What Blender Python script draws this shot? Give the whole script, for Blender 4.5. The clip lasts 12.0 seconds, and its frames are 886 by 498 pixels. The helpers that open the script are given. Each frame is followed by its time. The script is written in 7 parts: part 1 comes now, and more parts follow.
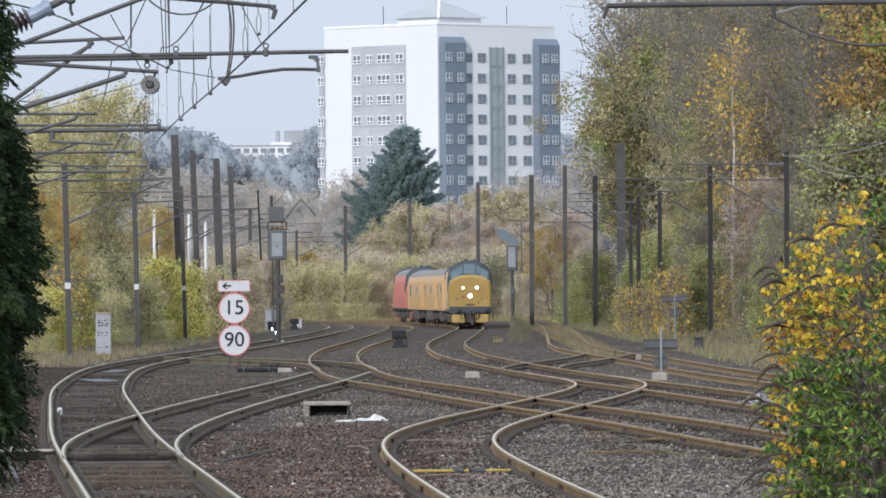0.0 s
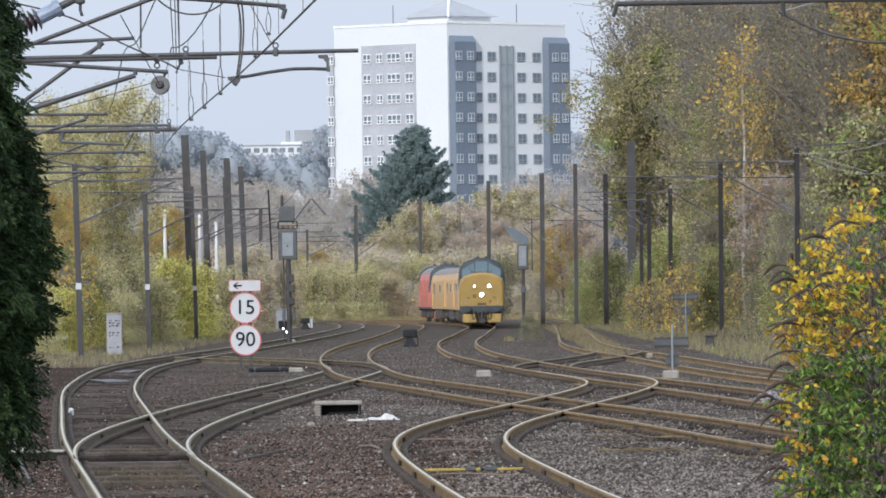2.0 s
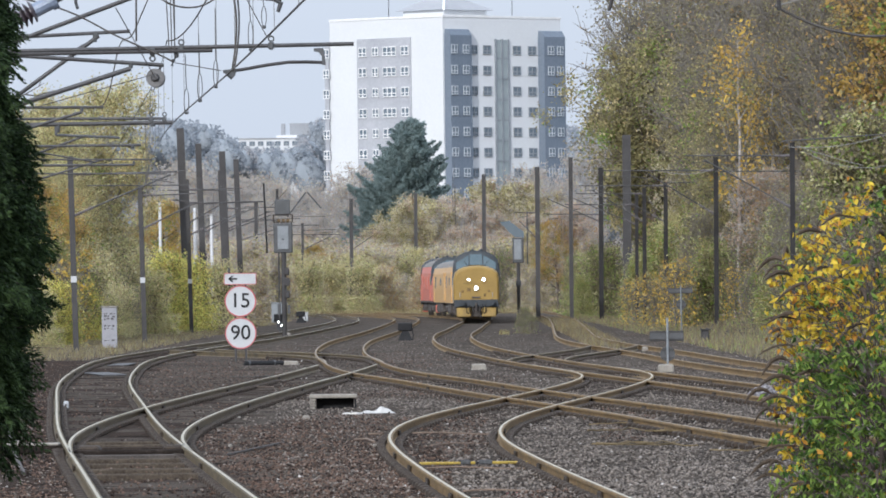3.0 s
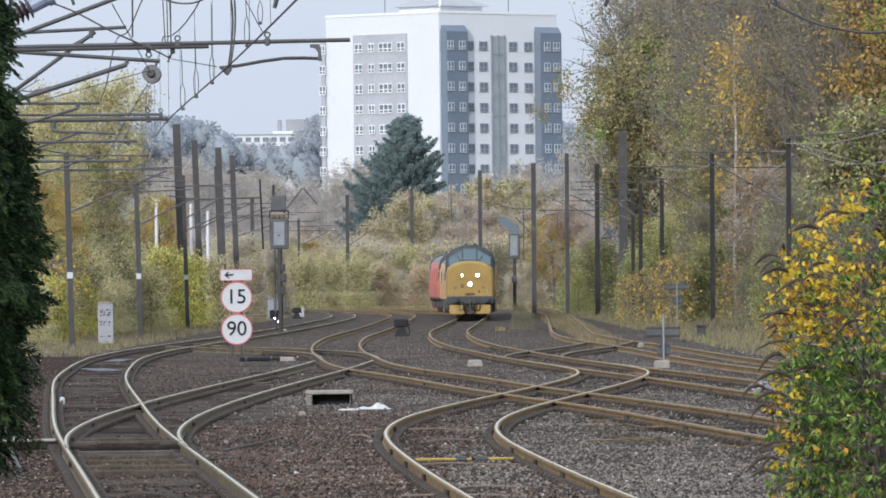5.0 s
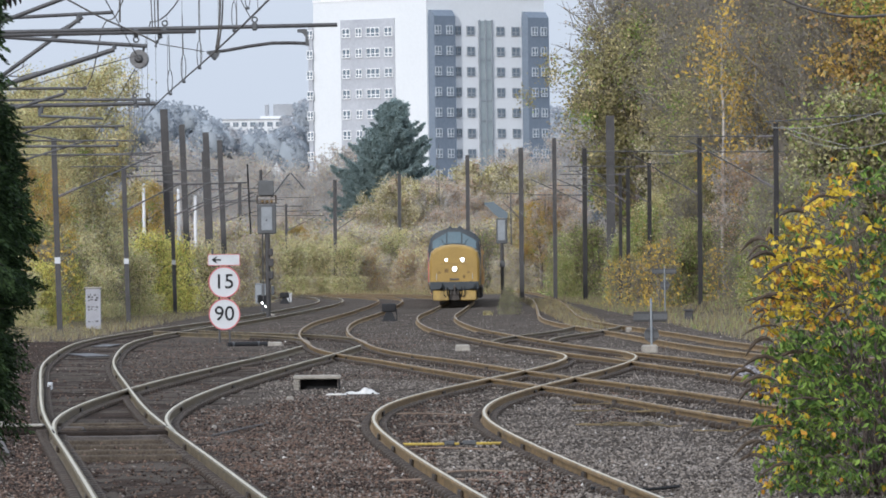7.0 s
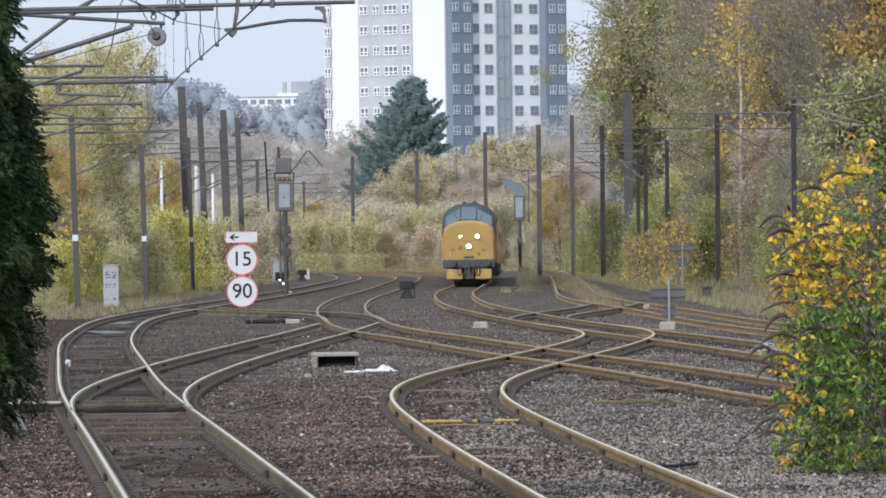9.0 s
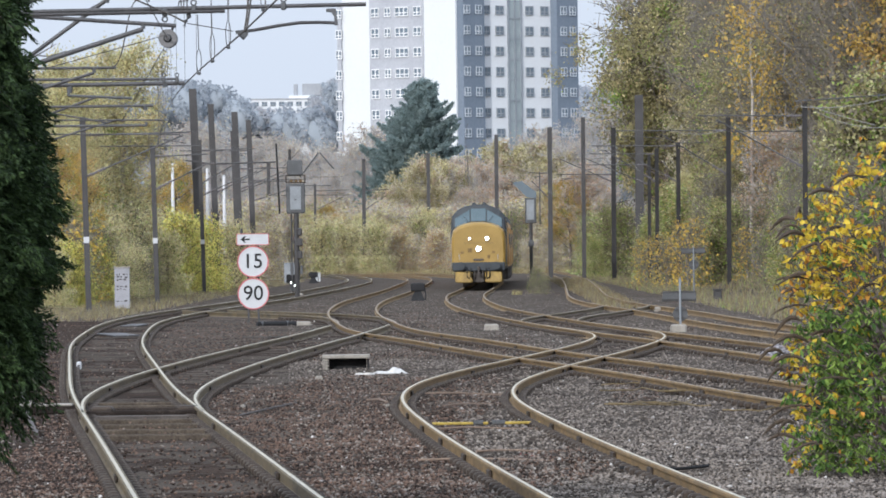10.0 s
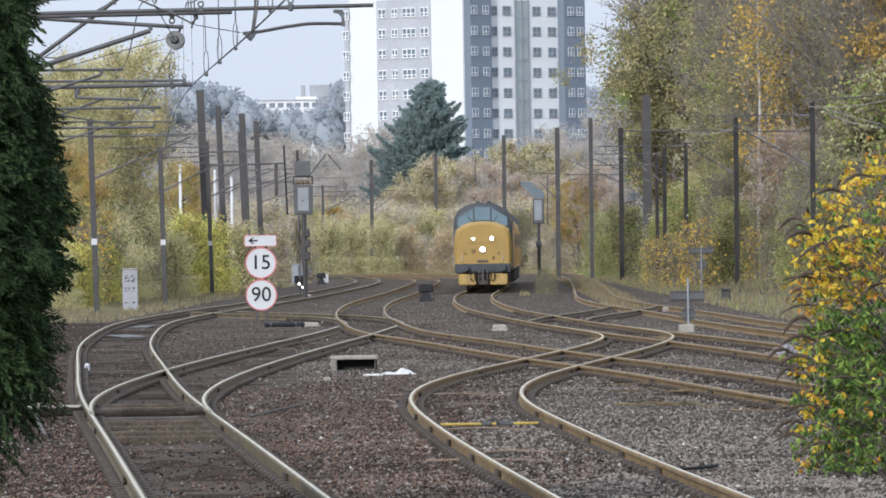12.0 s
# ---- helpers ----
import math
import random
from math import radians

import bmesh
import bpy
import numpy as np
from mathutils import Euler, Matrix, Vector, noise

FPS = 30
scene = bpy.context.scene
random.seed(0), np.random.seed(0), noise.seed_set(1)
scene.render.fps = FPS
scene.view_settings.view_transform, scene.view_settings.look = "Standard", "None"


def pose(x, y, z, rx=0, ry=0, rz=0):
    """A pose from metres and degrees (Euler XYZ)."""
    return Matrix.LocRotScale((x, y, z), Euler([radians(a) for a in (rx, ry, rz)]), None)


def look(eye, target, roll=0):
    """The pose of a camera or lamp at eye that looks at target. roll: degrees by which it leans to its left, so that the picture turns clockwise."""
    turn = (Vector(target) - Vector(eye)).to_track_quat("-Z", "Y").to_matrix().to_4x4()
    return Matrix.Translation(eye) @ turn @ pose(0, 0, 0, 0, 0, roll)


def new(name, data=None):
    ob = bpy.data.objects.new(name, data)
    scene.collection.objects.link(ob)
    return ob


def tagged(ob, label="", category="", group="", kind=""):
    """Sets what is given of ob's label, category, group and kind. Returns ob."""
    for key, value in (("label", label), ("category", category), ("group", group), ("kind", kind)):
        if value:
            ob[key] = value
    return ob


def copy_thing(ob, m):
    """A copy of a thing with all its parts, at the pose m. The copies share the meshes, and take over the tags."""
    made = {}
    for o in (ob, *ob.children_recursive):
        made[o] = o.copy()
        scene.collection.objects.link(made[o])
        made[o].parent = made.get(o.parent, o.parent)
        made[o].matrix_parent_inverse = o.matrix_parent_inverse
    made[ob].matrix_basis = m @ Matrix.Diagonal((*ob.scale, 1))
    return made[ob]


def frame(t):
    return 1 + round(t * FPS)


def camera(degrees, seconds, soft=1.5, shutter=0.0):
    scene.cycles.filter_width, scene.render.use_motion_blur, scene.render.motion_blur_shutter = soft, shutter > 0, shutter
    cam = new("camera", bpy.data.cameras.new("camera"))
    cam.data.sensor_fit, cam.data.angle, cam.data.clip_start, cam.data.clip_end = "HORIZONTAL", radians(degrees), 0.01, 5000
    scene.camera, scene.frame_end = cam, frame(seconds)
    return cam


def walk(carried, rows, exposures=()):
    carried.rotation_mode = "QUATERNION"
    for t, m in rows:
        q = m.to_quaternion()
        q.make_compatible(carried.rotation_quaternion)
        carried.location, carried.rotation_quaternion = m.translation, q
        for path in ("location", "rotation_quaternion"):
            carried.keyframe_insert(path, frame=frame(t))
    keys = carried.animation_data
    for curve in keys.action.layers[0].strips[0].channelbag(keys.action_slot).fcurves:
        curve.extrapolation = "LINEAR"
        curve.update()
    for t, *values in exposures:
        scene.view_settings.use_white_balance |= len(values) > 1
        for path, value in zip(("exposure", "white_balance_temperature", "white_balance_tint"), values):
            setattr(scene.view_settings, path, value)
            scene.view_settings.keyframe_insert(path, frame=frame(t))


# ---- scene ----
def aim(yaw, pitch, roll):
    """A camera on the platform end, 2.09 m above the rails: degrees to the left, up, and of lean."""
    return pose(0, 0, 2.09, 0, 0, yaw) @ pose(0, 0, 0, 90 + pitch) @ pose(0, 0, 0, 0, 0, roll)


cam = camera(7.178, 12.0, soft=1.75)
walk(cam, [(t, aim(a, b, c)) for t, a, b, c in (
    (0.0, -0.2185, 0.3155, -0.509), (0.5, -0.2154, 0.2744, -0.679), (1.0, -0.1834, 0.2557, -0.696),
    (1.5, -0.1777, 0.2825, -0.663), (2.0, -0.1319, 0.3076, -0.752), (2.5, -0.1477, 0.2957, -0.741),
    (3.0, -0.1695, 0.2540, -0.684), (5.0, -0.2003, 0.2222, -0.667), (5.5, -0.2293, 0.2007, -0.719),
    (6.0, -0.2594, 0.1804, -0.716), (6.5, -0.2745, 0.1255, -0.693), (7.0, -0.2995, 0.0971, -0.727),
    (9.0, -0.1533, -0.0862, -0.775), (9.5, -0.0754, -0.0910, -0.787), (10.0, -0.0635, -0.0664, -0.736),
    (10.5, -0.0548, -0.0476, -0.845), (11.0, -0.0443, -0.0458, -0.793), (11.5, 0.0033, -0.0696, -0.858),
    (12.0, 0.0, -0.0596, -0.900))], exposures=((0.0, 0.45, 5830, 9.5), (5.0, 0.45, 5830, 9.5), (7.0, 0.42, 5830, 9.5), (9.0, 0.57, 5830, 9.5), (12.0, 0.57, 5830, 9.5)))

# ---- light: low hazy autumn sun from the left, pale sky ----
world = bpy.data.worlds.new("hazy_sky")
scene.world = world
world.use_nodes = True
wn = world.node_tree
wn.nodes.clear()
sky = wn.nodes.new("ShaderNodeTexSky")
sky.sky_type, sky.sun_disc = "NISHITA", False
sky.sun_elevation, sky.sun_rotation = radians(19.5), radians(-158)
sky.air_density, sky.dust_density, sky.ozone_density, sky.altitude = 1.0, 6.0, 1.0, 30
veil = wn.nodes.new("ShaderNodeMix")
veil.data_type, veil.blend_type = "RGBA", "MIX"
veil.inputs[0].default_value = 0.85
# high thin haze: an overcast sky is brighter towards the zenith than at the horizon
spot, split, rise = wn.nodes.new("ShaderNodeTexCoord"), wn.nodes.new("ShaderNodeSeparateXYZ"), wn.nodes.new("ShaderNodeMapRange")
rise.inputs["To Min"].default_value, rise.inputs["To Max"].default_value = 1.02, 2.5
haze = wn.nodes.new("ShaderNodeMix")
haze.data_type, haze.blend_type = "RGBA", "MULTIPLY"
haze.inputs[0].default_value = 1.0
haze.inputs[6].default_value = (5.5, 5.75, 6.15, 1)
wn.links.new(spot.outputs["Generated"], split.inputs[0])
wn.links.new(split.outputs[2], rise.inputs[0])
wn.links.new(rise.outputs[0], haze.inputs[7])
wn.links.new(haze.outputs[2], veil.inputs[7])
back = wn.nodes.new("ShaderNodeBackground")
back.inputs[1].default_value = 0.1
out = wn.nodes.new("ShaderNodeOutputWorld")
wn.links.new(sky.outputs[0], veil.inputs[6])
wn.links.new(veil.outputs[2], back.inputs[0])
wn.links.new(back.outputs[0], out.inputs[0])
SUN_WAY = Vector((-0.38, -0.94, 0.36)).normalized()
sun = new("sun", bpy.data.lights.new("sun", "SUN"))
sun.data.energy, sun.data.angle, sun.data.color = 2.2, radians(3.0), (1.0, 0.94, 0.86)
sun.matrix_world = look((-200, 20, 100), Vector((-200, 20, 100)) - SUN_WAY)


# ---- materials ----
def material(name, dark, light, scale=3.0, rough=0.8, metal=0.0, bump=0.3, fine=40.0, depth=0.02, spec=0.5, translucent=0.0, island=0.0, random_ob=0.0):
    """A surface that varies between two colours at a broad and a fine scale, with relief."""
    m = bpy.data.materials.new(name)
    m.use_nodes = True
    n, l = m.node_tree.nodes, m.node_tree.links
    b = n["Principled BSDF"]
    co = n.new("ShaderNodeTexCoord")
    broad, grain = n.new("ShaderNodeTexNoise"), n.new("ShaderNodeTexNoise")
    for tex, s, d in ((broad, scale, 6.0), (grain, fine, 4.0)):
        tex.inputs["Scale"].default_value, tex.inputs["Detail"].default_value = s, d
        l.new(co.outputs["Object"], tex.inputs["Vector"])
    add = n.new("ShaderNodeMath")
    add.operation = "MULTIPLY_ADD"
    add.inputs[1].default_value = 0.55
    half = n.new("ShaderNodeMath")
    half.operation = "MULTIPLY"
    half.inputs[1].default_value = 0.5
    l.new(broad.outputs[0], half.inputs[0])
    l.new(grain.outputs[0], add.inputs[0])
    l.new(half.outputs[0], add.inputs[2])
    last = add
    if island or random_ob:
        src = n.new("ShaderNodeNewGeometry") if island else n.new("ShaderNodeObjectInfo")
        mixin = n.new("ShaderNodeMath")
        mixin.operation = "MULTIPLY_ADD"
        mixin.inputs[1].default_value = island or random_ob
        l.new(src.outputs["Random Per Island" if island else "Random"], mixin.inputs[0])
        sub = n.new("ShaderNodeMath")
        sub.operation = "SUBTRACT"
        sub.inputs[1].default_value = 0.5 * (island or random_ob)
        l.new(add.outputs[0], sub.inputs[0])
        l.new(sub.outputs[0], mixin.inputs[2])
        last = mixin
    ramp = n.new("ShaderNodeValToRGB")
    ramp.color_ramp.elements[0].position, ramp.color_ramp.elements[1].position = 0.34, 0.72
    ramp.color_ramp.elements[0].color, ramp.color_ramp.elements[1].color = (*dark, 1), (*light, 1)
    l.new(last.outputs[0], ramp.inputs[0])
    l.new(ramp.outputs[0], b.inputs["Base Color"])
    b.inputs["Roughness"].default_value, b.inputs["Metallic"].default_value = rough, metal
    b.inputs["Specular IOR Level"].default_value = spec
    if bump:
        bn = n.new("ShaderNodeBump")
        bn.inputs["Strength"].default_value, bn.inputs["Distance"].default_value = bump, depth
        l.new(grain.outputs[0], bn.inputs["Height"])
        l.new(bn.outputs[0], b.inputs["Normal"])
    if translucent:
        tr, mix = n.new("ShaderNodeBsdfTranslucent"), n.new("ShaderNodeMixShader")
        mix.inputs[0].default_value = translucent
        l.new(ramp.outputs[0], tr.inputs[0])
        l.new(b.outputs[0], mix.inputs[1])
        l.new(tr.outputs[0], mix.inputs[2])
        l.new(mix.outputs[0], n["Material Output"].inputs[0])
    return m


def glow(name, colour, strength):
    m = bpy.data.materials.new(name)
    m.use_nodes = True
    b = m.node_tree.nodes["Principled BSDF"]
    b.inputs["Base Color"].default_value = (*colour, 1)
    b.inputs["Emission Color"].default_value = (*colour, 1)
    b.inputs["Emission Strength"].default_value = strength
    return m


def leafy(name, dark, light, translucent=0.45):
    return material(name, dark, light, 0.5, 0.75, 0, 0, 6.0, translucent=translucent, island=0.55, spec=0.25)


M_GROUND = material("ballast_and_soil", (0.034, 0.028, 0.023), (0.12, 0.1, 0.083), 0.35, 0.95, 0, 1.0, 22.0, 0.06, 0.03)
M_STONE = material("ballast_stone", (0.036, 0.03, 0.026), (0.235, 0.203, 0.176), 0.12, 0.9, 0, 0.4, 1.1, 0.01, 0.25, island=0.52)
M_STONE_BROWN = material("brown_cinder_stone", (0.022, 0.015, 0.012), (0.15, 0.1, 0.076), 0.12, 0.95, 0, 0.4, 1.1, 0.01, 0.2, island=0.6)
M_STONE_PALE = material("pale_chipping", (0.3, 0.285, 0.27), (0.55, 0.52, 0.49), 0.3, 0.9, 0, 0.3, 2.0, 0.01, 0.2, island=0.5)
M_BED = material("oily_dark_track_bed", (0.011, 0.0085, 0.007), (0.072, 0.053, 0.042), 1.6, 0.95, 0, 0.9, 30.0, 0.03, 0.02)
M_RUST = material("rusty_rail_side", (0.07, 0.044, 0.018), (0.275, 0.176, 0.066), 2.0, 0.8, 0.1, 0.4, 60.0, 0.004)
# darker brown side for main line, crossover and link rails
M_RUST_DARK = material("dark_rail_side", (0.04, 0.03, 0.017), (0.18, 0.133, 0.064), 2.0, 0.75, 0.1, 0.4, 60.0, 0.004)
M_RAILDULL = material("brown_rail_head", (0.11, 0.08, 0.048), (0.24, 0.18, 0.11), 1.5, 0.5, 0.4, 0.1, 40.0, 0.002)
M_RAILTOP = material("worn_rail_head", (0.32, 0.275, 0.17), (0.56, 0.49, 0.33), 1.5, 0.34, 0.8, 0.1, 40.0, 0.002)
M_SLEEPER = material("weathered_timber_sleeper", (0.02, 0.016, 0.014), (0.065, 0.053, 0.045), 4.0, 0.9, 0, 0.6, 30.0, 0.02, 0.03, random_ob=0.5)
M_TIMBER = material("weathered_grey_brown_timber", (0.03, 0.024, 0.019), (0.11, 0.09, 0.07), 5.0, 0.9, 0, 0.6, 30.0, 0.02, 0.05)
M_CHAIR = material("rusty_rail_chair", (0.018, 0.013, 0.01), (0.06, 0.043, 0.03), 5.0, 0.85, 0.1, 0.4)
M_STEEL = material("grey_galvanised_steel", (0.042, 0.041, 0.042), (0.1, 0.098, 0.1), 2.0, 0.6, 0.35, 0.2)
# darker steel for the bracket masts on the right
M_MAST_DARK = material("dark_steel_mast", (0.016, 0.015, 0.015), (0.042, 0.04, 0.041), 1.5, 0.8, 0.1, 0.25, spec=0.25)
M_MAST = material("weathered_steel_mast", (0.026, 0.024, 0.024), (0.064, 0.061, 0.062), 1.5, 0.7, 0.2, 0.25)
M_PALE_MAST = material("pale_concrete_post", (0.45, 0.45, 0.46), (0.65, 0.65, 0.66), 1.5, 0.8)
M_WIRE = material("overhead_wire", (0.05, 0.045, 0.04), (0.12, 0.11, 0.1), 3.0, 0.6, 0.5, 0)
M_PORCELAIN = material("brown_grey_insulator", (0.07, 0.06, 0.06), (0.16, 0.145, 0.15), 4.0, 0.35)
M_BLUE_INSULATOR = material("blue_grey_insulator", (0.12, 0.15, 0.21), (0.22, 0.26, 0.34), 4.0, 0.4)
M_BROWN_GLAZE = material("dark_brown_glaze", (0.028, 0.02, 0.024), (0.07, 0.052, 0.058), 4.0, 0.3)
M_GREY_GLAZE = material("grey_glaze", (0.075, 0.073, 0.075), (0.14, 0.138, 0.14), 4.0, 0.4)
M_BLACK = material("black_paint", (0.009, 0.009, 0.01), (0.026, 0.026, 0.028), 3.0, 0.7, spec=0.2)
M_DARK = material("dark_grey_casing", (0.035, 0.037, 0.04), (0.085, 0.088, 0.092), 3.0, 0.6)
M_GREY = material("grey_painted_case", (0.14, 0.152, 0.165), (0.24, 0.258, 0.275), 3.0, 0.6)
M_WHITE = material("white_sign_enamel", (0.37, 0.38, 0.395), (0.46, 0.47, 0.485), 2.0, 0.4, bump=0.05)
M_RED = material("red_sign_enamel", (0.36, 0.085, 0.095), (0.45, 0.12, 0.13), 3.0, 0.45, bump=0.05)
M_CONCRETE = material("weathered_concrete", (0.15, 0.135, 0.115), (0.34, 0.315, 0.275), 3.0, 0.9, 0, 0.5, 50.0)
M_BAG = material("white_plastic", (0.37, 0.36, 0.34), (0.55, 0.535, 0.51), 4.0, 0.6, 0, 0.6, 14.0, 0.04)
M_YELLOW_STRIP = material("yellow_painted_bar", (0.23, 0.165, 0.03), (0.42, 0.3, 0.04), 5.0, 0.6)
M_CABLE = material("pink_brown_cable", (0.12, 0.085, 0.062), (0.22, 0.16, 0.12), 4.0, 0.8)
M_BARK = material("grey_brown_bark", (0.045, 0.036, 0.03), (0.15, 0.12, 0.105), 3.0, 0.95, 0, 0.5)
M_BIRCH = material("pale_birch_bark", (0.2, 0.175, 0.155), (0.5, 0.46, 0.42), 6.0, 0.9, 0, 0.3)
M_TWIG = material("bare_twig", (0.125, 0.112, 0.096), (0.215, 0.193, 0.167), 2.0, 0.95, 0, 0)
L_OLIVE = leafy("olive_leaves", (0.22, 0.197, 0.095), (0.385, 0.345, 0.165))
L_GREEN = leafy("green_leaves", (0.15, 0.21, 0.05), (0.32, 0.42, 0.1))
L_YELLOW = leafy("yellow_leaves", (0.42, 0.345, 0.18), (0.68, 0.56, 0.3))
L_LIME = leafy("yellow_green_leaves", (0.42, 0.41, 0.21), (0.68, 0.65, 0.35))
L_CITRON = leafy("bright_yellow_green_leaves", (0.5, 0.48, 0.14), (0.8, 0.73, 0.22))
L_ORANGE = leafy("orange_brown_leaves", (0.33, 0.21, 0.1), (0.56, 0.38, 0.18))
L_AMBER = leafy("amber_leaves", (0.36, 0.245, 0.075), (0.58, 0.4, 0.125))
L_BROWN = leafy("brown_leaves", (0.165, 0.145, 0.105), (0.265, 0.235, 0.17))
L_CONIFER = leafy("dark_conifer_sprays", (0.011, 0.022, 0.009), (0.052, 0.088, 0.028), 0.2)
# blue-green needles lightened: the haze before the firs is in their colour
L_FIR = material("haze_pale_fir_needles", (0.21, 0.268, 0.262), (0.305, 0.375, 0.365), 0.5, 0.8, 0, 0, 6.0, translucent=0.6, island=0.2, spec=0.15)
# far woods: blue-grey distance haze is painted into the next three colours
L_FAR = material("haze_blue_woodland_leaves", (0.325, 0.352, 0.385), (0.37, 0.396, 0.428), 0.05, 0.9, 0, 0, 0.3, translucent=0.5, island=0.1, spec=0.1)
M_FAR_CORE = material("haze_and_shade_crown_core", (0.215, 0.238, 0.262), (0.25, 0.272, 0.295), 0.05, 0.95, 0, 0, 0.3, spec=0.1)
L_FAR_BROWN = material("haze_grey_bare_woodland", (0.39, 0.395, 0.415), (0.45, 0.45, 0.465), 0.05, 0.9, 0, 0, 0.3, translucent=0.5, island=0.1, spec=0.1)
L_GOLDLEAF = leafy("golden_leaves", (0.5, 0.34, 0.06), (0.76, 0.54, 0.12))
# next five colours are paled and greyed to put distance haze into them
L_OCHRE = leafy("haze_pale_ochre_leaves", (0.44, 0.395, 0.27), (0.62, 0.56, 0.39))
L_STRAW = leafy("haze_pale_straw_leaves", (0.5, 0.455, 0.24), (0.74, 0.67, 0.36))
L_ROSE = leafy("haze_pale_rosy_leaves", (0.4, 0.3, 0.24), (0.56, 0.42, 0.33))
M_HAZE_BARK = material("haze_pale_bark", (0.31, 0.3, 0.295), (0.45, 0.435, 0.425), 2.0, 0.95, 0, 0)
L_HAZE_BROWN = leafy("haze_grey_brown_leaves", (0.36, 0.335, 0.3), (0.49, 0.455, 0.41))
L_GRASS = leafy("dry_grass_blades", (0.125, 0.093, 0.047), (0.27, 0.205, 0.108), 0.3)
# nose yellow is darker than the sides: its weaker light is painted in
M_LOCO_FRONT = material("shaded_yellow_front_paint", (0.2, 0.125, 0.024), (0.32, 0.205, 0.045), 1.2, 0.42, bump=0.08)
M_LOCO_SIDE = material("orange_yellow_side_paint", (0.46, 0.27, 0.1), (0.62, 0.39, 0.16), 1.2, 0.42, bump=0.08)
M_LOCO_RED = material("red_locomotive_paint", (0.42, 0.11, 0.075), (0.57, 0.175, 0.12), 1.2, 0.42, bump=0.08)
M_LOCO_ROOF = material("grey_locomotive_roof", (0.115, 0.105, 0.095), (0.2, 0.185, 0.165), 1.0, 0.7, bump=0.1)
M_LOCO_DARK = material("dark_blue_black_paint", (0.02, 0.025, 0.03), (0.045, 0.052, 0.06), 2.0, 0.7, bump=0.05)
M_UNDER = material("brake_dust_underframe", (0.03, 0.026, 0.024), (0.1, 0.085, 0.075), 3.0, 0.9)
M_GLASS = material("dark_window_glass", (0.08, 0.11, 0.14), (0.17, 0.21, 0.25), 0.8, 0.08, bump=0, spec=0.8)
M_LAMP = glow("lit_headlamp", (1.0, 0.98, 0.9), 9.0)
M_TOWER_WHITE = material("white_render", (0.56, 0.575, 0.59), (0.61, 0.625, 0.64), 0.15, 0.9, 0, 0.05, 3.0)
M_TOWER_GREY = material("grey_cladding", (0.3, 0.31, 0.34), (0.42, 0.43, 0.46), 0.2, 0.7, 0, 0.05, 3.0)
M_TOWER_DARK = material("dark_blue_grey_cladding", (0.115, 0.145, 0.185), (0.155, 0.185, 0.23), 0.2, 0.6, 0, 0.05, 3.0)
M_STAIR = material("grey_green_stair_glazing", (0.22, 0.26, 0.27), (0.32, 0.36, 0.37), 0.6, 0.25, bump=0)
M_FRAME = material("white_window_frame", (0.6, 0.6, 0.6), (0.8, 0.8, 0.8), 1.0, 0.5, bump=0)
M_MID_FRAME = material("grey_window_frame", (0.32, 0.35, 0.39), (0.42, 0.45, 0.48), 1.0, 0.5, bump=0)
M_DARK_FRAME = material("dark_grey_window_frame", (0.17, 0.19, 0.215), (0.26, 0.28, 0.3), 1.0, 0.5, bump=0)
M_ROOF = material("pale_sheet_roof", (0.26, 0.265, 0.28), (0.36, 0.365, 0.38), 0.4, 0.6)


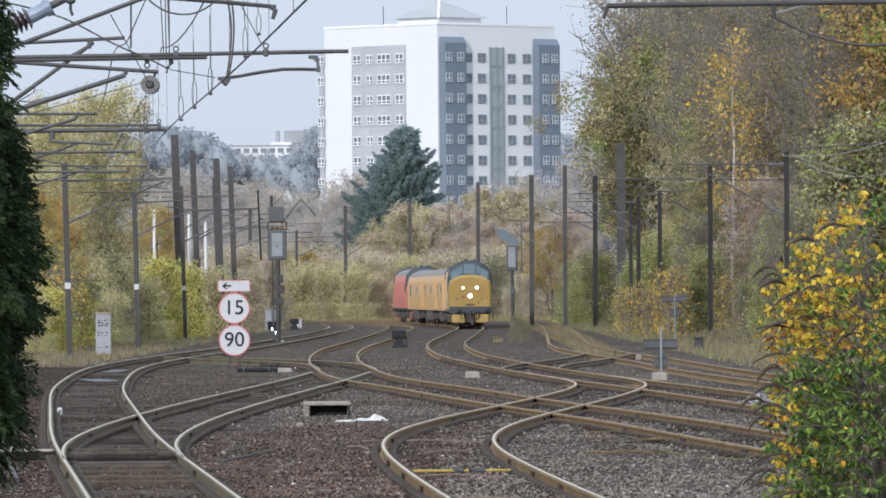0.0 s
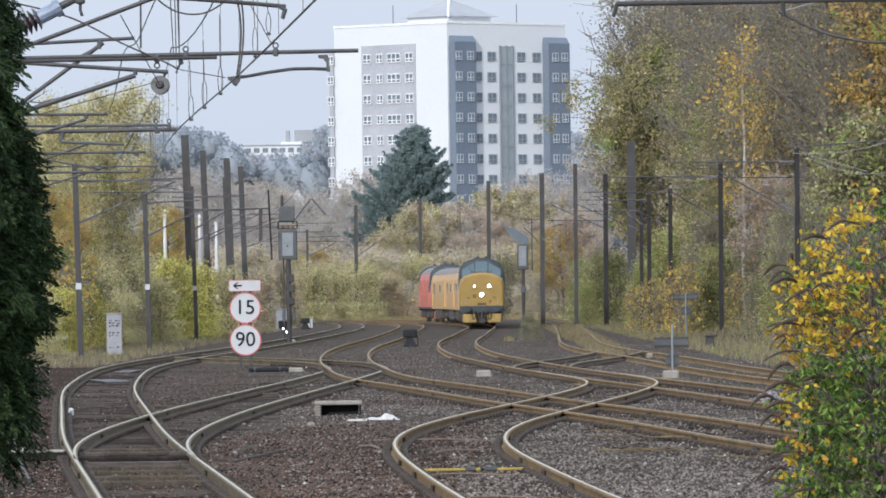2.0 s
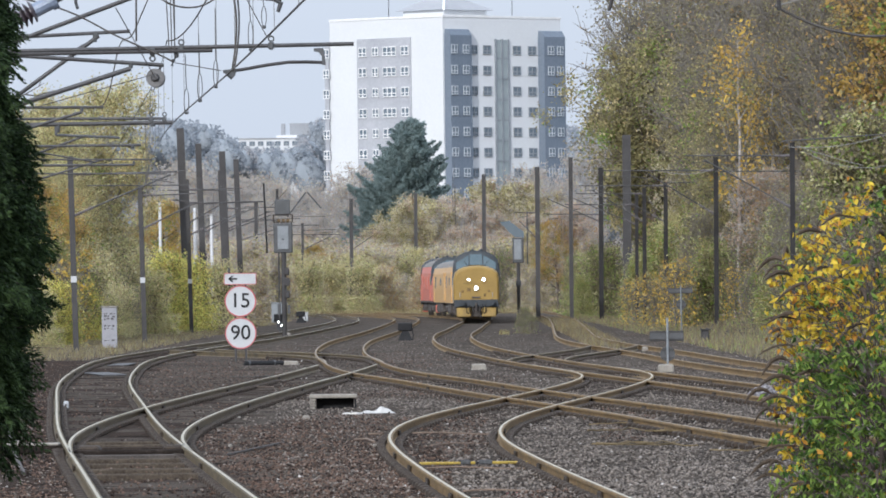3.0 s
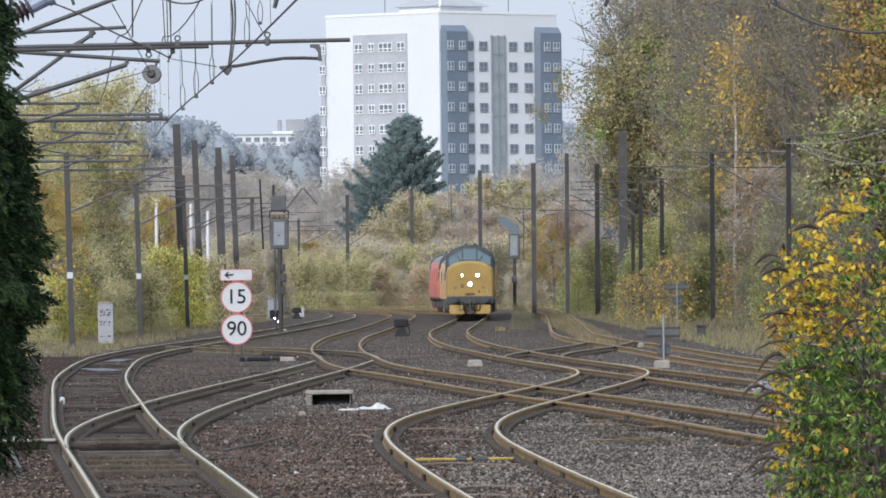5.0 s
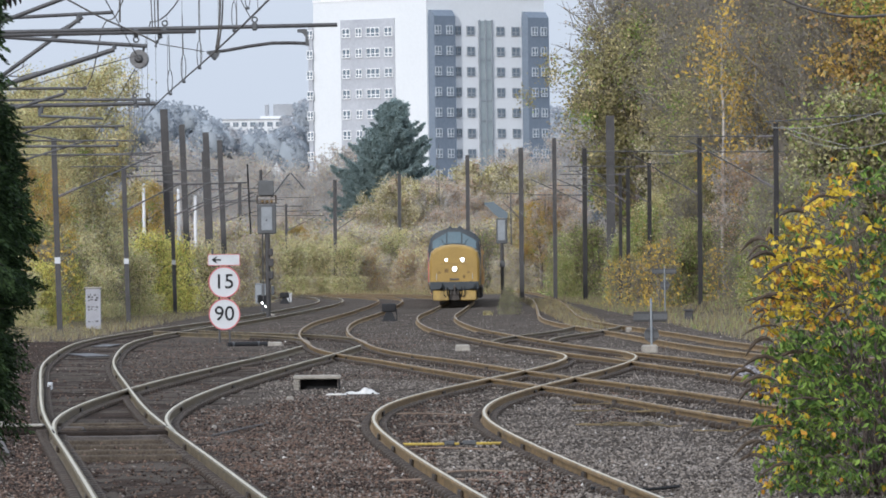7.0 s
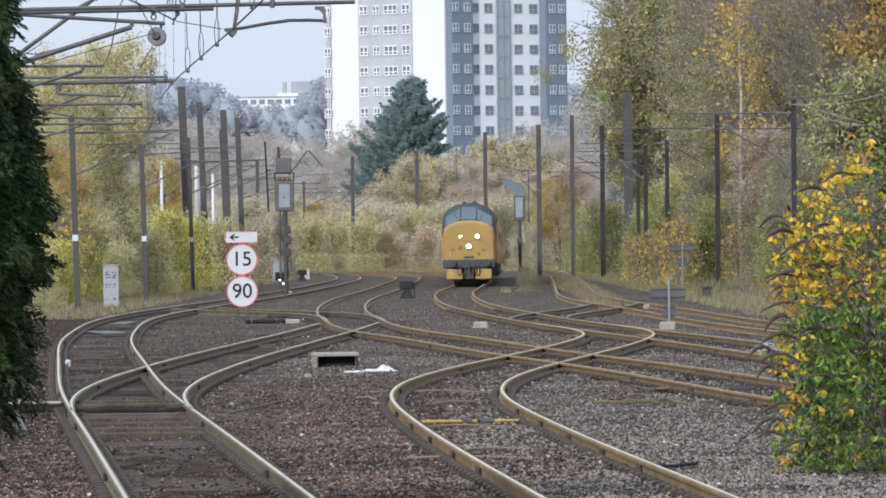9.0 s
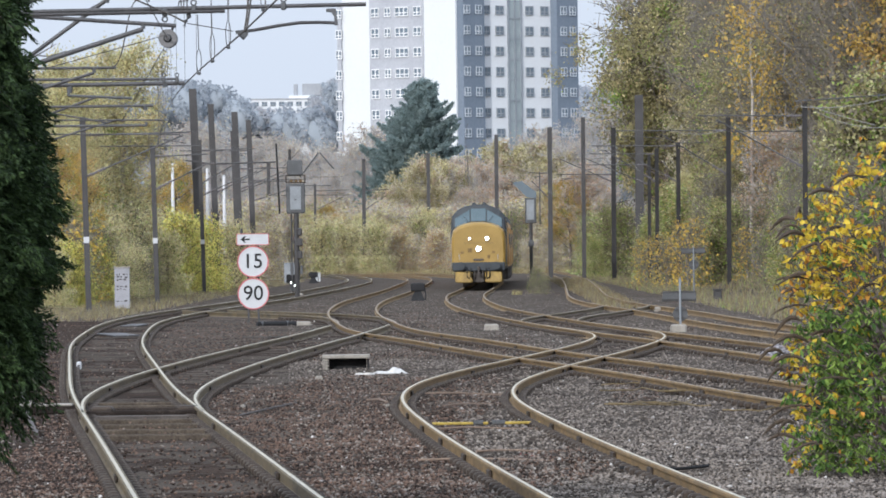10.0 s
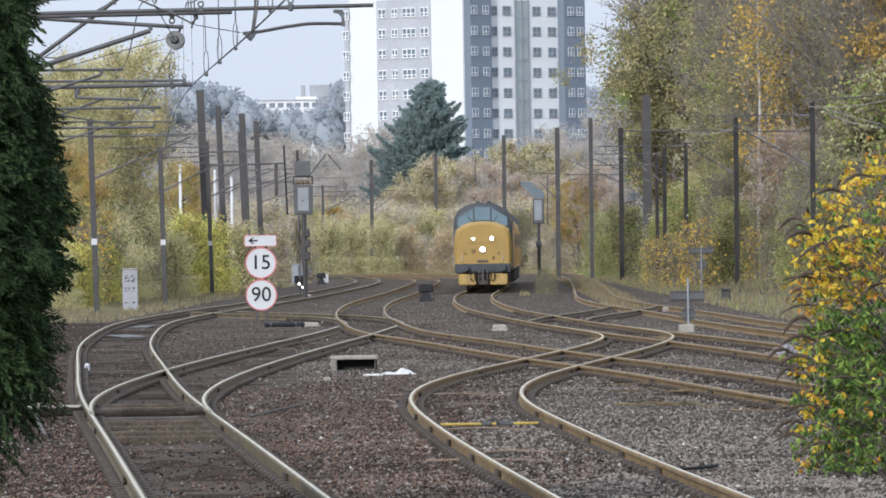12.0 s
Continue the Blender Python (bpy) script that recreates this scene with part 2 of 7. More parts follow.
# ---- mesh helpers ----
class Shape:
    """Vertices and faces of one mesh, gathered piece by piece."""

    def __init__(self):
        self.v, self.f, self.m, self.n = [], [], [], 0

    def add(self, verts, faces, mat=0):
        self.v.extend(tuple(p) for p in verts)
        self.f.extend(tuple(i + self.n for i in face) for face in faces)
        self.m.extend([mat] * len(faces))
        self.n += len(verts)
        return self

    def box(self, c, size, mat=0, bevel=0.0, turn=0.0):
        """A box with chamfered upright and lying edges."""
        x, y, z = (s / 2 for s in size)
        b = min(bevel, x * 0.9, y * 0.9, z * 0.9)
        ca, sa = math.cos(turn), math.sin(turn)
        rings = []
        for zz, inset in ((-z, b), (-z + b, 0), (z - b, 0), (z, b)) if b else ((-z, 0), (z, 0)):
            xx, yy = x - inset, y - inset
            ring = [(-xx + b, -yy), (xx - b, -yy), (xx, -yy + b), (xx, yy - b), (xx - b, yy), (-xx + b, yy), (-xx, yy - b), (-xx, -yy + b)] if b else [(-xx, -yy), (xx, -yy), (xx, yy), (-xx, yy)]
            rings.append([(c[0] + p * ca - q * sa, c[1] + p * sa + q * ca, c[2] + zz) for p, q in ring])
        return self.loft(rings, mat)

    def loft(self, rings, mat=0, caps=True, closed=True):
        k, n0 = len(rings[0]), len(rings)
        verts = [p for r in rings for p in r]
        faces = [(i * k + j, i * k + (j + 1) % k, (i + 1) * k + (j + 1) % k, (i + 1) * k + j) for i in range(n0 - 1) for j in range(k if closed else k - 1)]
        if caps:
            faces += [tuple(range(k - 1, -1, -1)), tuple(range((n0 - 1) * k, n0 * k))]
        return self.add(verts, faces, mat)

    def tube(self, points, radii, sides=6, mat=0, caps=True):
        pts = [Vector(p) for p in points]
        if not isinstance(radii, (list, tuple)):
            radii = [radii] * len(pts)
        rings = []
        for i, p in enumerate(pts):
            way = (pts[min(i + 1, len(pts) - 1)] - pts[max(i - 1, 0)]).normalized()
            side = way.cross(Vector((0, 0, 1)) if abs(way.z) < 0.9 else Vector((1, 0, 0))).normalized()
            up = side.cross(way)
            rings.append([p + (side * math.cos(a) + up * math.sin(a)) * radii[i] for a in (2 * math.pi * j / sides for j in range(sides))])
        return self.loft(rings, mat, caps)

    def disc(self, c, r, thick, mat=0, sides=32, axis="y"):
        rings = []
        for off in (-thick / 2, thick / 2):
            ring = []
            for j in range(sides):
                a = 2 * math.pi * j / sides
                p, q = r * math.cos(a), r * math.sin(a)
                ring.append({"y": (c[0] + p, c[1] + off, c[2] + q), "x": (c[0] + off, c[1] + p, c[2] + q), "z": (c[0] + p, c[1] + q, c[2] + off)}[axis])
            rings.append(ring)
        return self.loft(rings, mat)

    def mesh(self, name, mats, smooth=False):
        me = bpy.data.meshes.new(name)
        me.from_pydata(self.v, [], self.f)
        for mat in mats if isinstance(mats, (list, tuple)) else [mats]:
            me.materials.append(mat)
        if any(self.m):
            me.polygons.foreach_set("material_index", self.m)
        bm = bmesh.new()
        bm.from_mesh(me)
        bmesh.ops.recalc_face_normals(bm, faces=bm.faces)
        bm.to_mesh(me)
        bm.free()
        if smooth:
            me.polygons.foreach_set("use_smooth", [True] * len(me.polygons))
        me.update()
        return me


def thing(name, label, category, at=(0, 0, 0), rz=0.0, group="", kind=""):
    ob = new(name)
    ob.empty_display_size = 0.2
    ob.matrix_basis = pose(*at, 0, 0, rz)
    return tagged(ob, label, category, group, kind)


def part(name, shape, mats, parent, label="", smooth=False, kind=""):
    ob = new(name, shape.mesh(name, mats, smooth) if isinstance(shape, Shape) else shape)
    ob.parent = parent
    return tagged(ob, label, kind=kind)


def soup(name, verts, faces, mats, index=None):
    """A mesh from arrays, for leaves, stones and grass."""
    me = bpy.data.meshes.new(name)
    k = faces.shape[1]
    me.vertices.add(len(verts))
    me.vertices.foreach_set("co", verts.astype(np.float32).ravel())
    me.loops.add(faces.size)
    me.loops.foreach_set("vertex_index", faces.astype(np.int32).ravel())
    me.polygons.add(len(faces))
    me.polygons.foreach_set("loop_start", np.arange(0, faces.size, k, dtype=np.int32))
    for mat in mats:
        me.materials.append(mat)
    if index is not None:
        me.polygons.foreach_set("material_index", index.astype(np.int32))
    me.update(calc_edges=True)
    me.validate()
    return me


def spline(points):
    """A smooth x as a function of y through plan points (x, y)."""
    ys = np.array([p[1] for p in points], float)
    xs = np.array([p[0] for p in points], float)
    h, n = np.diff(ys), len(ys)
    a, b = np.eye(n), np.zeros(n)
    for i in range(1, n - 1):
        a[i, i - 1:i + 2] = h[i - 1], 2 * (h[i - 1] + h[i]), h[i]
        b[i] = 6 * ((xs[i + 1] - xs[i]) / h[i] - (xs[i] - xs[i - 1]) / h[i - 1])
    m = np.linalg.solve(a, b)

    def at(y):
        y = np.asarray(y, float)
        j = np.clip(np.searchsorted(ys, y) - 1, 0, n - 2)
        t, hh = y - ys[j], h[j]
        return xs[j] + t * ((xs[j + 1] - xs[j]) / hh - hh * (2 * m[j] + m[j + 1]) / 6) + t * t * m[j] / 2 + t ** 3 * (m[j + 1] - m[j]) / (6 * hh)
    return at


def fall(y):
    """The line drops gently away from the platform."""
    return -0.0011 * max(0.0, min(y, 900.0) - 150.0)


# ---- the ground: one sheet from behind the camera to the horizon ----
def ground_height(x, y):
    base = -0.16 + fall(y)
    right = 12.5 + max(0.0, y - 320) * 0.012 - max(0.0, 200 - y) * 0.06
    left = -14.0 - max(0.0, y - 380) * 0.02 + max(0.0, 150 - y) * 0.07
    if x > right:
        base += min((x - right) * 0.22, 3.5) * min(1.0, max(0.0, (y - 60) / 60))
    if x < left:
        base += min((left - x) * 0.1, 1.2) * min(1.0, max(0.0, (y - 60) / 60))
    base += 14.0 * min(1.0, max(0.0, (y - 850) / 700)) ** 1.5
    base += 0.035 * noise.noise((x * 0.35, y * 0.35, 0)) + 0.02 * noise.noise((x * 1.3, y * 1.3, 4))
    return base


def build_ground():
    xs = sorted({-2500.0, -1200.0, -600.0, -300.0, -160.0, -90.0, -60.0, -45.0, -35.0, -28.0, 28.0, 35.0, 45.0, 60.0, 90.0, 160.0, 300.0, 600.0, 1200.0, 2500.0}
                | {round(-22 + 0.45 * i, 2) for i in range(98)})
    ys = sorted({-60.0, -20.0, 10.0, 30.0, 40.0, 50.0} | {round(53 + 0.6 * i, 2) for i in range(260)} | {210.0 + 4 * i for i in range(85)}
                | {560.0 + 25 * i for i in range(50)} | {1900.0, 2400.0, 3200.0, 4500.0})
    verts = [(x, y, ground_height(x, y)) for y in ys for x in xs]
    k = len(xs)
    faces = [(j * k + i, j * k + i + 1, (j + 1) * k + i + 1, (j + 1) * k + i) for j in range(len(ys) - 1) for i in range(k - 1)]
    me = bpy.data.meshes.new("ground")
    me.from_pydata(verts, [], faces)
    me.materials.append(M_GROUND)
    me.polygons.foreach_set("use_smooth", [True] * len(faces))
    tagged(new("ground", me), "brown-grey ballast and cinder ground of the railway", "ground", kind="structure")


build_ground()

# ---- tracks: centre lines in plan ----
MAIN_LEFT = [(-1.53, 55), (-3.13, 80), (-4.4, 100), (-5.74, 125), (-6.99, 150), (-7.89, 175), (-8.39, 195), (-8.41, 215), (-8.01, 235), (-7.16, 265), (-6.3, 300), (-5.3, 360), (-4.7, 420), (-5.6, 490), (-9.0, 560), (-17.0, 660)]
BRANCH_NEAR = [(1.77, 55), (1.08, 70), (0.5, 85), (0.29, 95), (0.52, 105), (1.68, 120), (3.48, 140), (4.1, 150), (4.2, 158), (3.85, 167), (3.2, 180)]
TRAIN_LINE = [(8.9, 85), (7.9, 100), (6.79, 120), (5.6, 140), (4.3, 160), (3.2, 180), (2.42, 200), (1.75, 220), (1.36, 240), (1.16, 265), (1.33, 300), (1.84, 329), (2.26, 356), (2.69, 383), (3.1, 410), (3.3, 432), (3.0, 463), (2.52, 480), (1.75, 497), (1.1, 510), (0.42, 522), (-0.5, 536), (-2.4, 560), (-6.5, 600), (-11.5, 640), (-20.0, 700)]
CENTRE = [(6.7, 75), (5.03, 92), (3.67, 110), (1.83, 130), (0.23, 150), (-0.98, 165), (-1.81, 185), (-2.34, 205), (-2.7, 230), (-2.71, 265), (-2.08, 310), (-1.4, 370), (-1.0, 430), (-1.5, 480), (-4.1, 530), (-10.4, 600)]
CROSSOVER = [(-3.65, 88), (-4.0, 95), (-4.17, 103), (-4.07, 115), (-3.48, 135), (-2.54, 160), (-1.85, 185)]
SIDING = [(11.6, 100), (9.9, 125), (8.26, 155), (7.41, 180), (6.86, 210), (6.2, 235), (5.9, 260), (6.35, 300), (7.52, 370), (8.5, 440), (8.9, 500), (8.9, 570), (8.2, 640)]
LINK_RIGHT = [(2.95, 186), (3.3, 194), (4.25, 205), (5.5, 219), (6.3, 232)]
LINK_LEFT = [(-1.8, 185), (-2.2, 199), (-3.1, 209), (-4.9, 219), (-6.9, 229), (-8.0, 236)]
HEAD = [(-0.035, -0.012), (-0.022, 0.0), (0.012, 0.0), (0.035, -0.01), (0.035, -0.04), (0.01, -0.052), (0.01, -0.125), (0.07, -0.145), (0.07, -0.155), (-0.07, -0.155), (-0.07, -0.145), (-0.01, -0.125), (-0.01, -0.052), (-0.035, -0.04)]


def sleeper_mesh():
    s = Shape().box((0, 0, -0.215), (2.55, 0.25, 0.13), 0, 0.012)
    return s.mesh("sleeper", [M_SLEEPER])


SLEEPER = sleeper_mesh()


def track(name, points, start, end, sleepers, label, step=0.7, head=None, side_mat=None, oily=0, joints=(), cess=0):
    line = spline(points)
    ob = thing(name, label, "railway track", kind="structure")
    ys = np.arange(start, end + 0.01, 1.25)
    slope = (line(ys + 0.1) - line(ys - 0.1)) / 0.2
    for side in (-1, 1):
        s, k = Shape(), len(HEAD)
        rings = []
        for y, x, d in zip(ys, line(ys), slope):
            nx, ny = 1 / math.hypot(1, d), -d / math.hypot(1, d)
            rings.append([(x + (side * 0.7525 + p) * nx, y + (side * 0.7525 + p) * ny, q + fall(y)) for p, q in HEAD])
        s.loft(rings)
        s.m = [1 if i < (len(ys) - 1) * k and i % k == 1 else 0 for i in range(len(s.f))]
        part("rail", s, [side_mat or M_RUST, head or M_RAILDULL], ob)
    chairs = Shape()
    near = np.arange(start + 0.3, min(end, start + step * sleepers), step)
    for y in near:
        d = float(line(y + 0.1) - line(y - 0.1)) / 0.2
        tie = new("sleeper", SLEEPER)
        tie.parent = ob
        tie.matrix_basis = pose(float(line(y)), y, fall(y) + random.uniform(-0.035, 0.002), 0, 0, -math.degrees(math.atan(d)) + random.uniform(-0.6, 0.6))
        for side in (-0.87, -0.635, 0.635, 0.87):
            chairs.box((float(line(y)) + side, y - side * d, fall(y) - 0.12), (0.12, 0.17, 0.085), 0, 0.02, -math.atan(d))
    for y in joints:
        d = float(line(y + 0.1) - line(y - 0.1)) / 0.2
        for side in (-1, 1):
            for face in (-0.03, 0.03):
                plate = Shape().box((float(line(y)) + side * 0.7525 + face, y - side * 0.7525 * d, fall(y) - 0.085), (0.03, 0.46, 0.07), 0, 0.008, -math.atan(d))
                part("fishplate", plate, [M_CHAIR], ob)
    if oily:
        # oil-soaked cinders between the rails, level with the sleepers
        s, across = Shape(), [-0.66, -0.5, -0.32, -0.12, 0.1, 0.3, 0.5, 0.66]
        rows = np.arange(start, min(end, oily), 0.3)
        s.add([(float(line(y)) + p, y, fall(y) - 0.168 + 0.055 * noise.noise((p * 2.4, y * 1.1, 9)) + 0.015 * noise.noise((p * 9, y * 5, 2))) for y in rows for p in across],
              [(i * 8 + j, i * 8 + j + 1, i * 8 + j + 9, i * 8 + j + 8) for i in range(len(rows) - 1) for j in range(7)])
        part("cinder_bed", s, [M_BED], ob, "dark oily cinders between the rails", smooth=True)
    if cess:
        s, across = Shape(), [-0.85 - 0.3 * i for i in range(10)]
        rows = np.arange(start, cess, 0.6)
        s.add([(float(line(y)) + p, y, ground_height(float(line(y)) + p, y) + 0.006 - 0.05 * (i == 9) + 0.008 * noise.noise((p * 6, y * 3, 2))) for y in rows for i, p in enumerate(across)],
              [(i * 10 + j, i * 10 + j + 1, i * 10 + j + 11, i * 10 + j + 10) for i in range(len(rows) - 1) for j in range(9)])
        part("cess", s, [M_BED], ob, "trodden dark cinder path beside the rails", smooth=True)
    if sleepers:
        part("rail_chairs", chairs, [M_CHAIR], ob, "rusty cast chairs", kind="stuff")
    return ob


track("track_1", MAIN_LEFT, 50, 640, 290, "curving main line with worn bright rails on sleepers", head=M_RAILTOP, side_mat=M_RUST_DARK, oily=260, joints=range(66, 180, 18), cess=215)
track("track_2", BRANCH_NEAR, 50, 176, 150, "sharply curving branch track with rusty rails", 0.68, M_RAILTOP, oily=174, joints=(66, 71, 76.5, 82, 88, 101, 116, 134))
track("track_3", TRAIN_LINE, 85, 690, 200, "brown-railed running line under the train", joints=(108, 118, 131, 146, 165, 190, 215))
track("track_4", CENTRE, 75, 600, 220, "curved running line through the diamond crossing", joints=(92, 99, 107, 118, 128, 142, 160, 196, 230))
track("track_5", CROSSOVER, 88.5, 181, 100, "crossover track between two running lines", head=M_RAILTOP, side_mat=M_RUST_DARK, oily=178, joints=(106, 124, 142, 160))
track("track_6", SIDING, 100, 640, 60, "rusty siding beside the grassy bank")
track("track_7", LINK_RIGHT, 187, 231, 40, "short link track to the siding", side_mat=M_RUST_DARK)
track("track_8", LINK_LEFT, 186, 234, 40, "short rust-brown link track between the lines", side_mat=M_RUST_DARK)


# ---- tower block and the far distance ----
def lattice(xs, zs, open_cells, y0, y1):
    """One plate with openings: a window frame in a single piece, facing -y."""
    s, nx, nz = Shape(), len(xs), len(zs)
    verts = [(x, y, z) for y in (y0, y1) for z in zs for x in xs]
    idx = lambda k, j, i: (k * nz + j) * nx + i
    solid = lambda j, i: 0 <= j < nz - 1 and 0 <= i < nx - 1 and (i, j) not in open_cells
    faces = []
    for j in range(nz - 1):
        for i in range(nx - 1):
            if not solid(j, i):
                continue
            faces.append((idx(0, j, i), idx(0, j, i + 1), idx(0, j + 1, i + 1), idx(0, j + 1, i)))
            faces.append((idx(1, j, i), idx(1, j + 1, i), idx(1, j + 1, i + 1), idx(1, j, i + 1)))
            for dj, di, p, q in ((-1, 0, (j, i), (j, i + 1)), (1, 0, (j + 1, i + 1), (j + 1, i)), (0, -1, (j + 1, i), (j, i)), (0, 1, (j, i + 1), (j + 1, i + 1))):
                if not solid(j + dj, i + di):
                    faces.append((idx(0, *p), idx(1, *p), idx(1, *q), idx(0, *q)))
    return s.add(verts, faces)


def window_meshes(w, h, lights, frame_mat):
    """The frame, and the pane behind it."""
    xs, cells = [-w / 2], set()
    for i in range(lights):
        xs += [-w / 2 + w * i / lights + 0.07, -w / 2 + w * (i + 1) / lights - 0.07]
    xs.append(w / 2)
    zs = [-h / 2, -h / 2 + 0.12, -h / 2 + h * 0.32, -h / 2 + h * 0.32 + 0.12, h / 2 - 0.12, h / 2]
    for i in range(lights):
        cells |= {(2 * i + 1, 1), (2 * i + 1, 3)}
    xs = sorted(xs)
    frame_mesh = lattice(xs, zs, cells, -0.08, 0.05).mesh("window", [frame_mat])
    pane = Shape().box((0, 0.0, 0), (w - 0.1, 0.03, h - 0.1)).mesh("pane", [M_GLASS])
    return frame_mesh, pane


def put_window(parent, meshes, m):
    w = new("window", meshes[0])
    w.parent = parent
    w.matrix_basis = m
    p = new("pane", meshes[1])
    p.parent = w


def tower_block():
    """A tall block on a square plan, one corner towards the railway."""
    ob = thing("tower_block", "tall white and grey residential tower block with rows of windows", "tower block", (3.04, 930.0, 0), 0)
    storey, top, side, low = 2.715, 36.8, 21.6, -2.0
    turn = math.radians(43)
    left, right = Vector((-math.cos(turn), math.sin(turn), 0)), Vector((math.cos(turn), math.sin(turn), 0))
    nl, nr = Vector((-math.sin(turn), -math.cos(turn), 0)), Vector((math.sin(turn), -math.cos(turn), 0))
    up = lambda p, z: p + Vector((0, 0, z))
    ring = [Vector((0, 0, 0)), right * side, right * side + left * 20.6, left * 20.6]
    mid = (ring[0] + ring[2]) / 2
    part("wall", Shape().loft([[up(p, z) for p in ring] for z in (low, top)]), [M_TOWER_WHITE], ob)
    big = [p + (p - mid).normalized() * 0.1 for p in ring]
    part("parapet", Shape().loft([[up(p, z) for p in big] for z in (top, top + 0.3)]), [M_FRAME], ob)
    drum = [mid + (p - mid) * 0.36 for p in ring]
    wide = [mid + (p - mid) * 0.43 for p in ring]
    cap = part("roof", Shape().loft([[up(p, top + 1.3) for p in wide], [up(mid + (p - mid) * 0.02, top + 3.7) for p in ring]]), [M_ROOF], ob, "low pyramid roof of pale sheet")
    part("roof_drum", Shape().loft([[up(p, top + 0.3) for p in drum], [up(p, top + 1.3) for p in drum]]), [M_TOWER_WHITE], cap)
    part("ridge", Shape().tube([up(wide[0], top + 1.35), up(mid, top + 3.75)], 0.2, 5), [M_FRAME], cap)
    across = Vector((1, 0, 0))
    for x in (-7.5, 9.0):
        part("aerial", Shape().tube([up(mid + across * x, top), up(mid + across * x, top + 3.0)], 0.05, 4), [M_STEEL], ob)

    def slab(name, way, nrm, a, b, z0, z1, out_by, mat, parent=ob):
        base = [way * a - nrm * 0.05, way * b - nrm * 0.05, way * b + nrm * out_by, way * a + nrm * out_by]
        return part(name, Shape().loft([[up(p, z) for p in base] for z in (z0, z1)]), [mat], parent)

    slab("cladding_panel", left, nl, 5.7, 15.5, low, 34.3, 0.12, M_TOWER_GREY)
    slab("side_bay", left, nl, 20.62, 21.3, low, 33.6, 0.3, M_TOWER_GREY)
    for a, b in ((0.25, 5.2), (17.4, 22.4)):
        base = [right * a, right * b, right * (b - 0.9) + nr * 1.0, right * (a + 0.2) + nr * 1.0]
        part("bay", Shape().loft([[up(p, low) for p in base], [up(p, 34.4) for p in base], [up(p + nr * -0.6, 35.2) for p in base]]), [M_TOWER_DARK], ob, "dark projecting window bay")
    glazed = slab("stair_glazing", right, nr, 9.5, 11.8, low, 33.9, 0.1, M_STAIR)
    for a in (9.5, 10.65, 11.8):
        slab("mullion", right, nr, a - 0.12, a + 0.12, low, 34.0, 0.22, M_DARK_FRAME, glazed)
    kinds = {k: window_meshes(*k) for k in ((1.4, 1.25, 2, M_FRAME), (1.1, 1.2, 2, M_FRAME), (2.4, 1.25, 3, M_FRAME), (1.4, 1.2, 2, M_DARK_FRAME), (1.1, 1.2, 2, M_MID_FRAME))}
    for i in range(13):
        z = 32.55 - storey * i
        row = [(left, nl, a, k, 0.2) for a, k in ((6.7, (1.4, 1.25, 2, M_FRAME)), (9.5, (2.4, 1.25, 3, M_FRAME)), (12.1, (1.1, 1.2, 2, M_FRAME)), (14.4, (1.4, 1.25, 2, M_FRAME)))]
        row += [(right, nr, a, (1.4, 1.2, 2, M_DARK_FRAME), 0.08) for a in (5.45, 7.95, 13.4, 16.2)]
        row += [(right, nr, a, (1.1, 1.2, 2, M_MID_FRAME), 1.05) for a in (1.1, 3.2, 18.8, 20.5)]
        row += [(left, nl, 20.95, (1.1, 1.2, 2, M_FRAME), 0.36)]
        for way, nrm, a, k, out_by in row:
            m = Matrix.Translation(up(way * a + nrm * out_by, z)) @ Matrix.Rotation(math.atan2(nrm.x, -nrm.y), 4, "Z")
            put_window(ob, kinds[k], m)
        slab("transom", right, nr, 9.65, 11.65, z - 1.2, z - 1.0, 0.17, M_DARK_FRAME, glazed)
    return ob


tower_block()


# ---- trees ----
def rhombi(pos, rng, size, stretch=1.6, droop=0.0):
    """Leaf blades at the given places, turned at random."""
    n = len(pos)
    a = rng.normal(size=(n, 3))
    a[:, 2] -= droop
    a /= np.linalg.norm(a, axis=1)[:, None]
    b = np.cross(a, rng.normal(size=(n, 3)))
    b /= np.linalg.norm(b, axis=1)[:, None] + 1e-9
    s = (size * rng.uniform(0.6, 1.35, n))[:, None]
    v = np.stack([pos - a * s * stretch / 2, pos + b * s / 2 - a * s * 0.1, pos + a * s * stretch / 2, pos - b * s / 2 - a * s * 0.1], 1)
    return v.reshape(-1, 3), np.arange(4 * n).reshape(-1, 4)


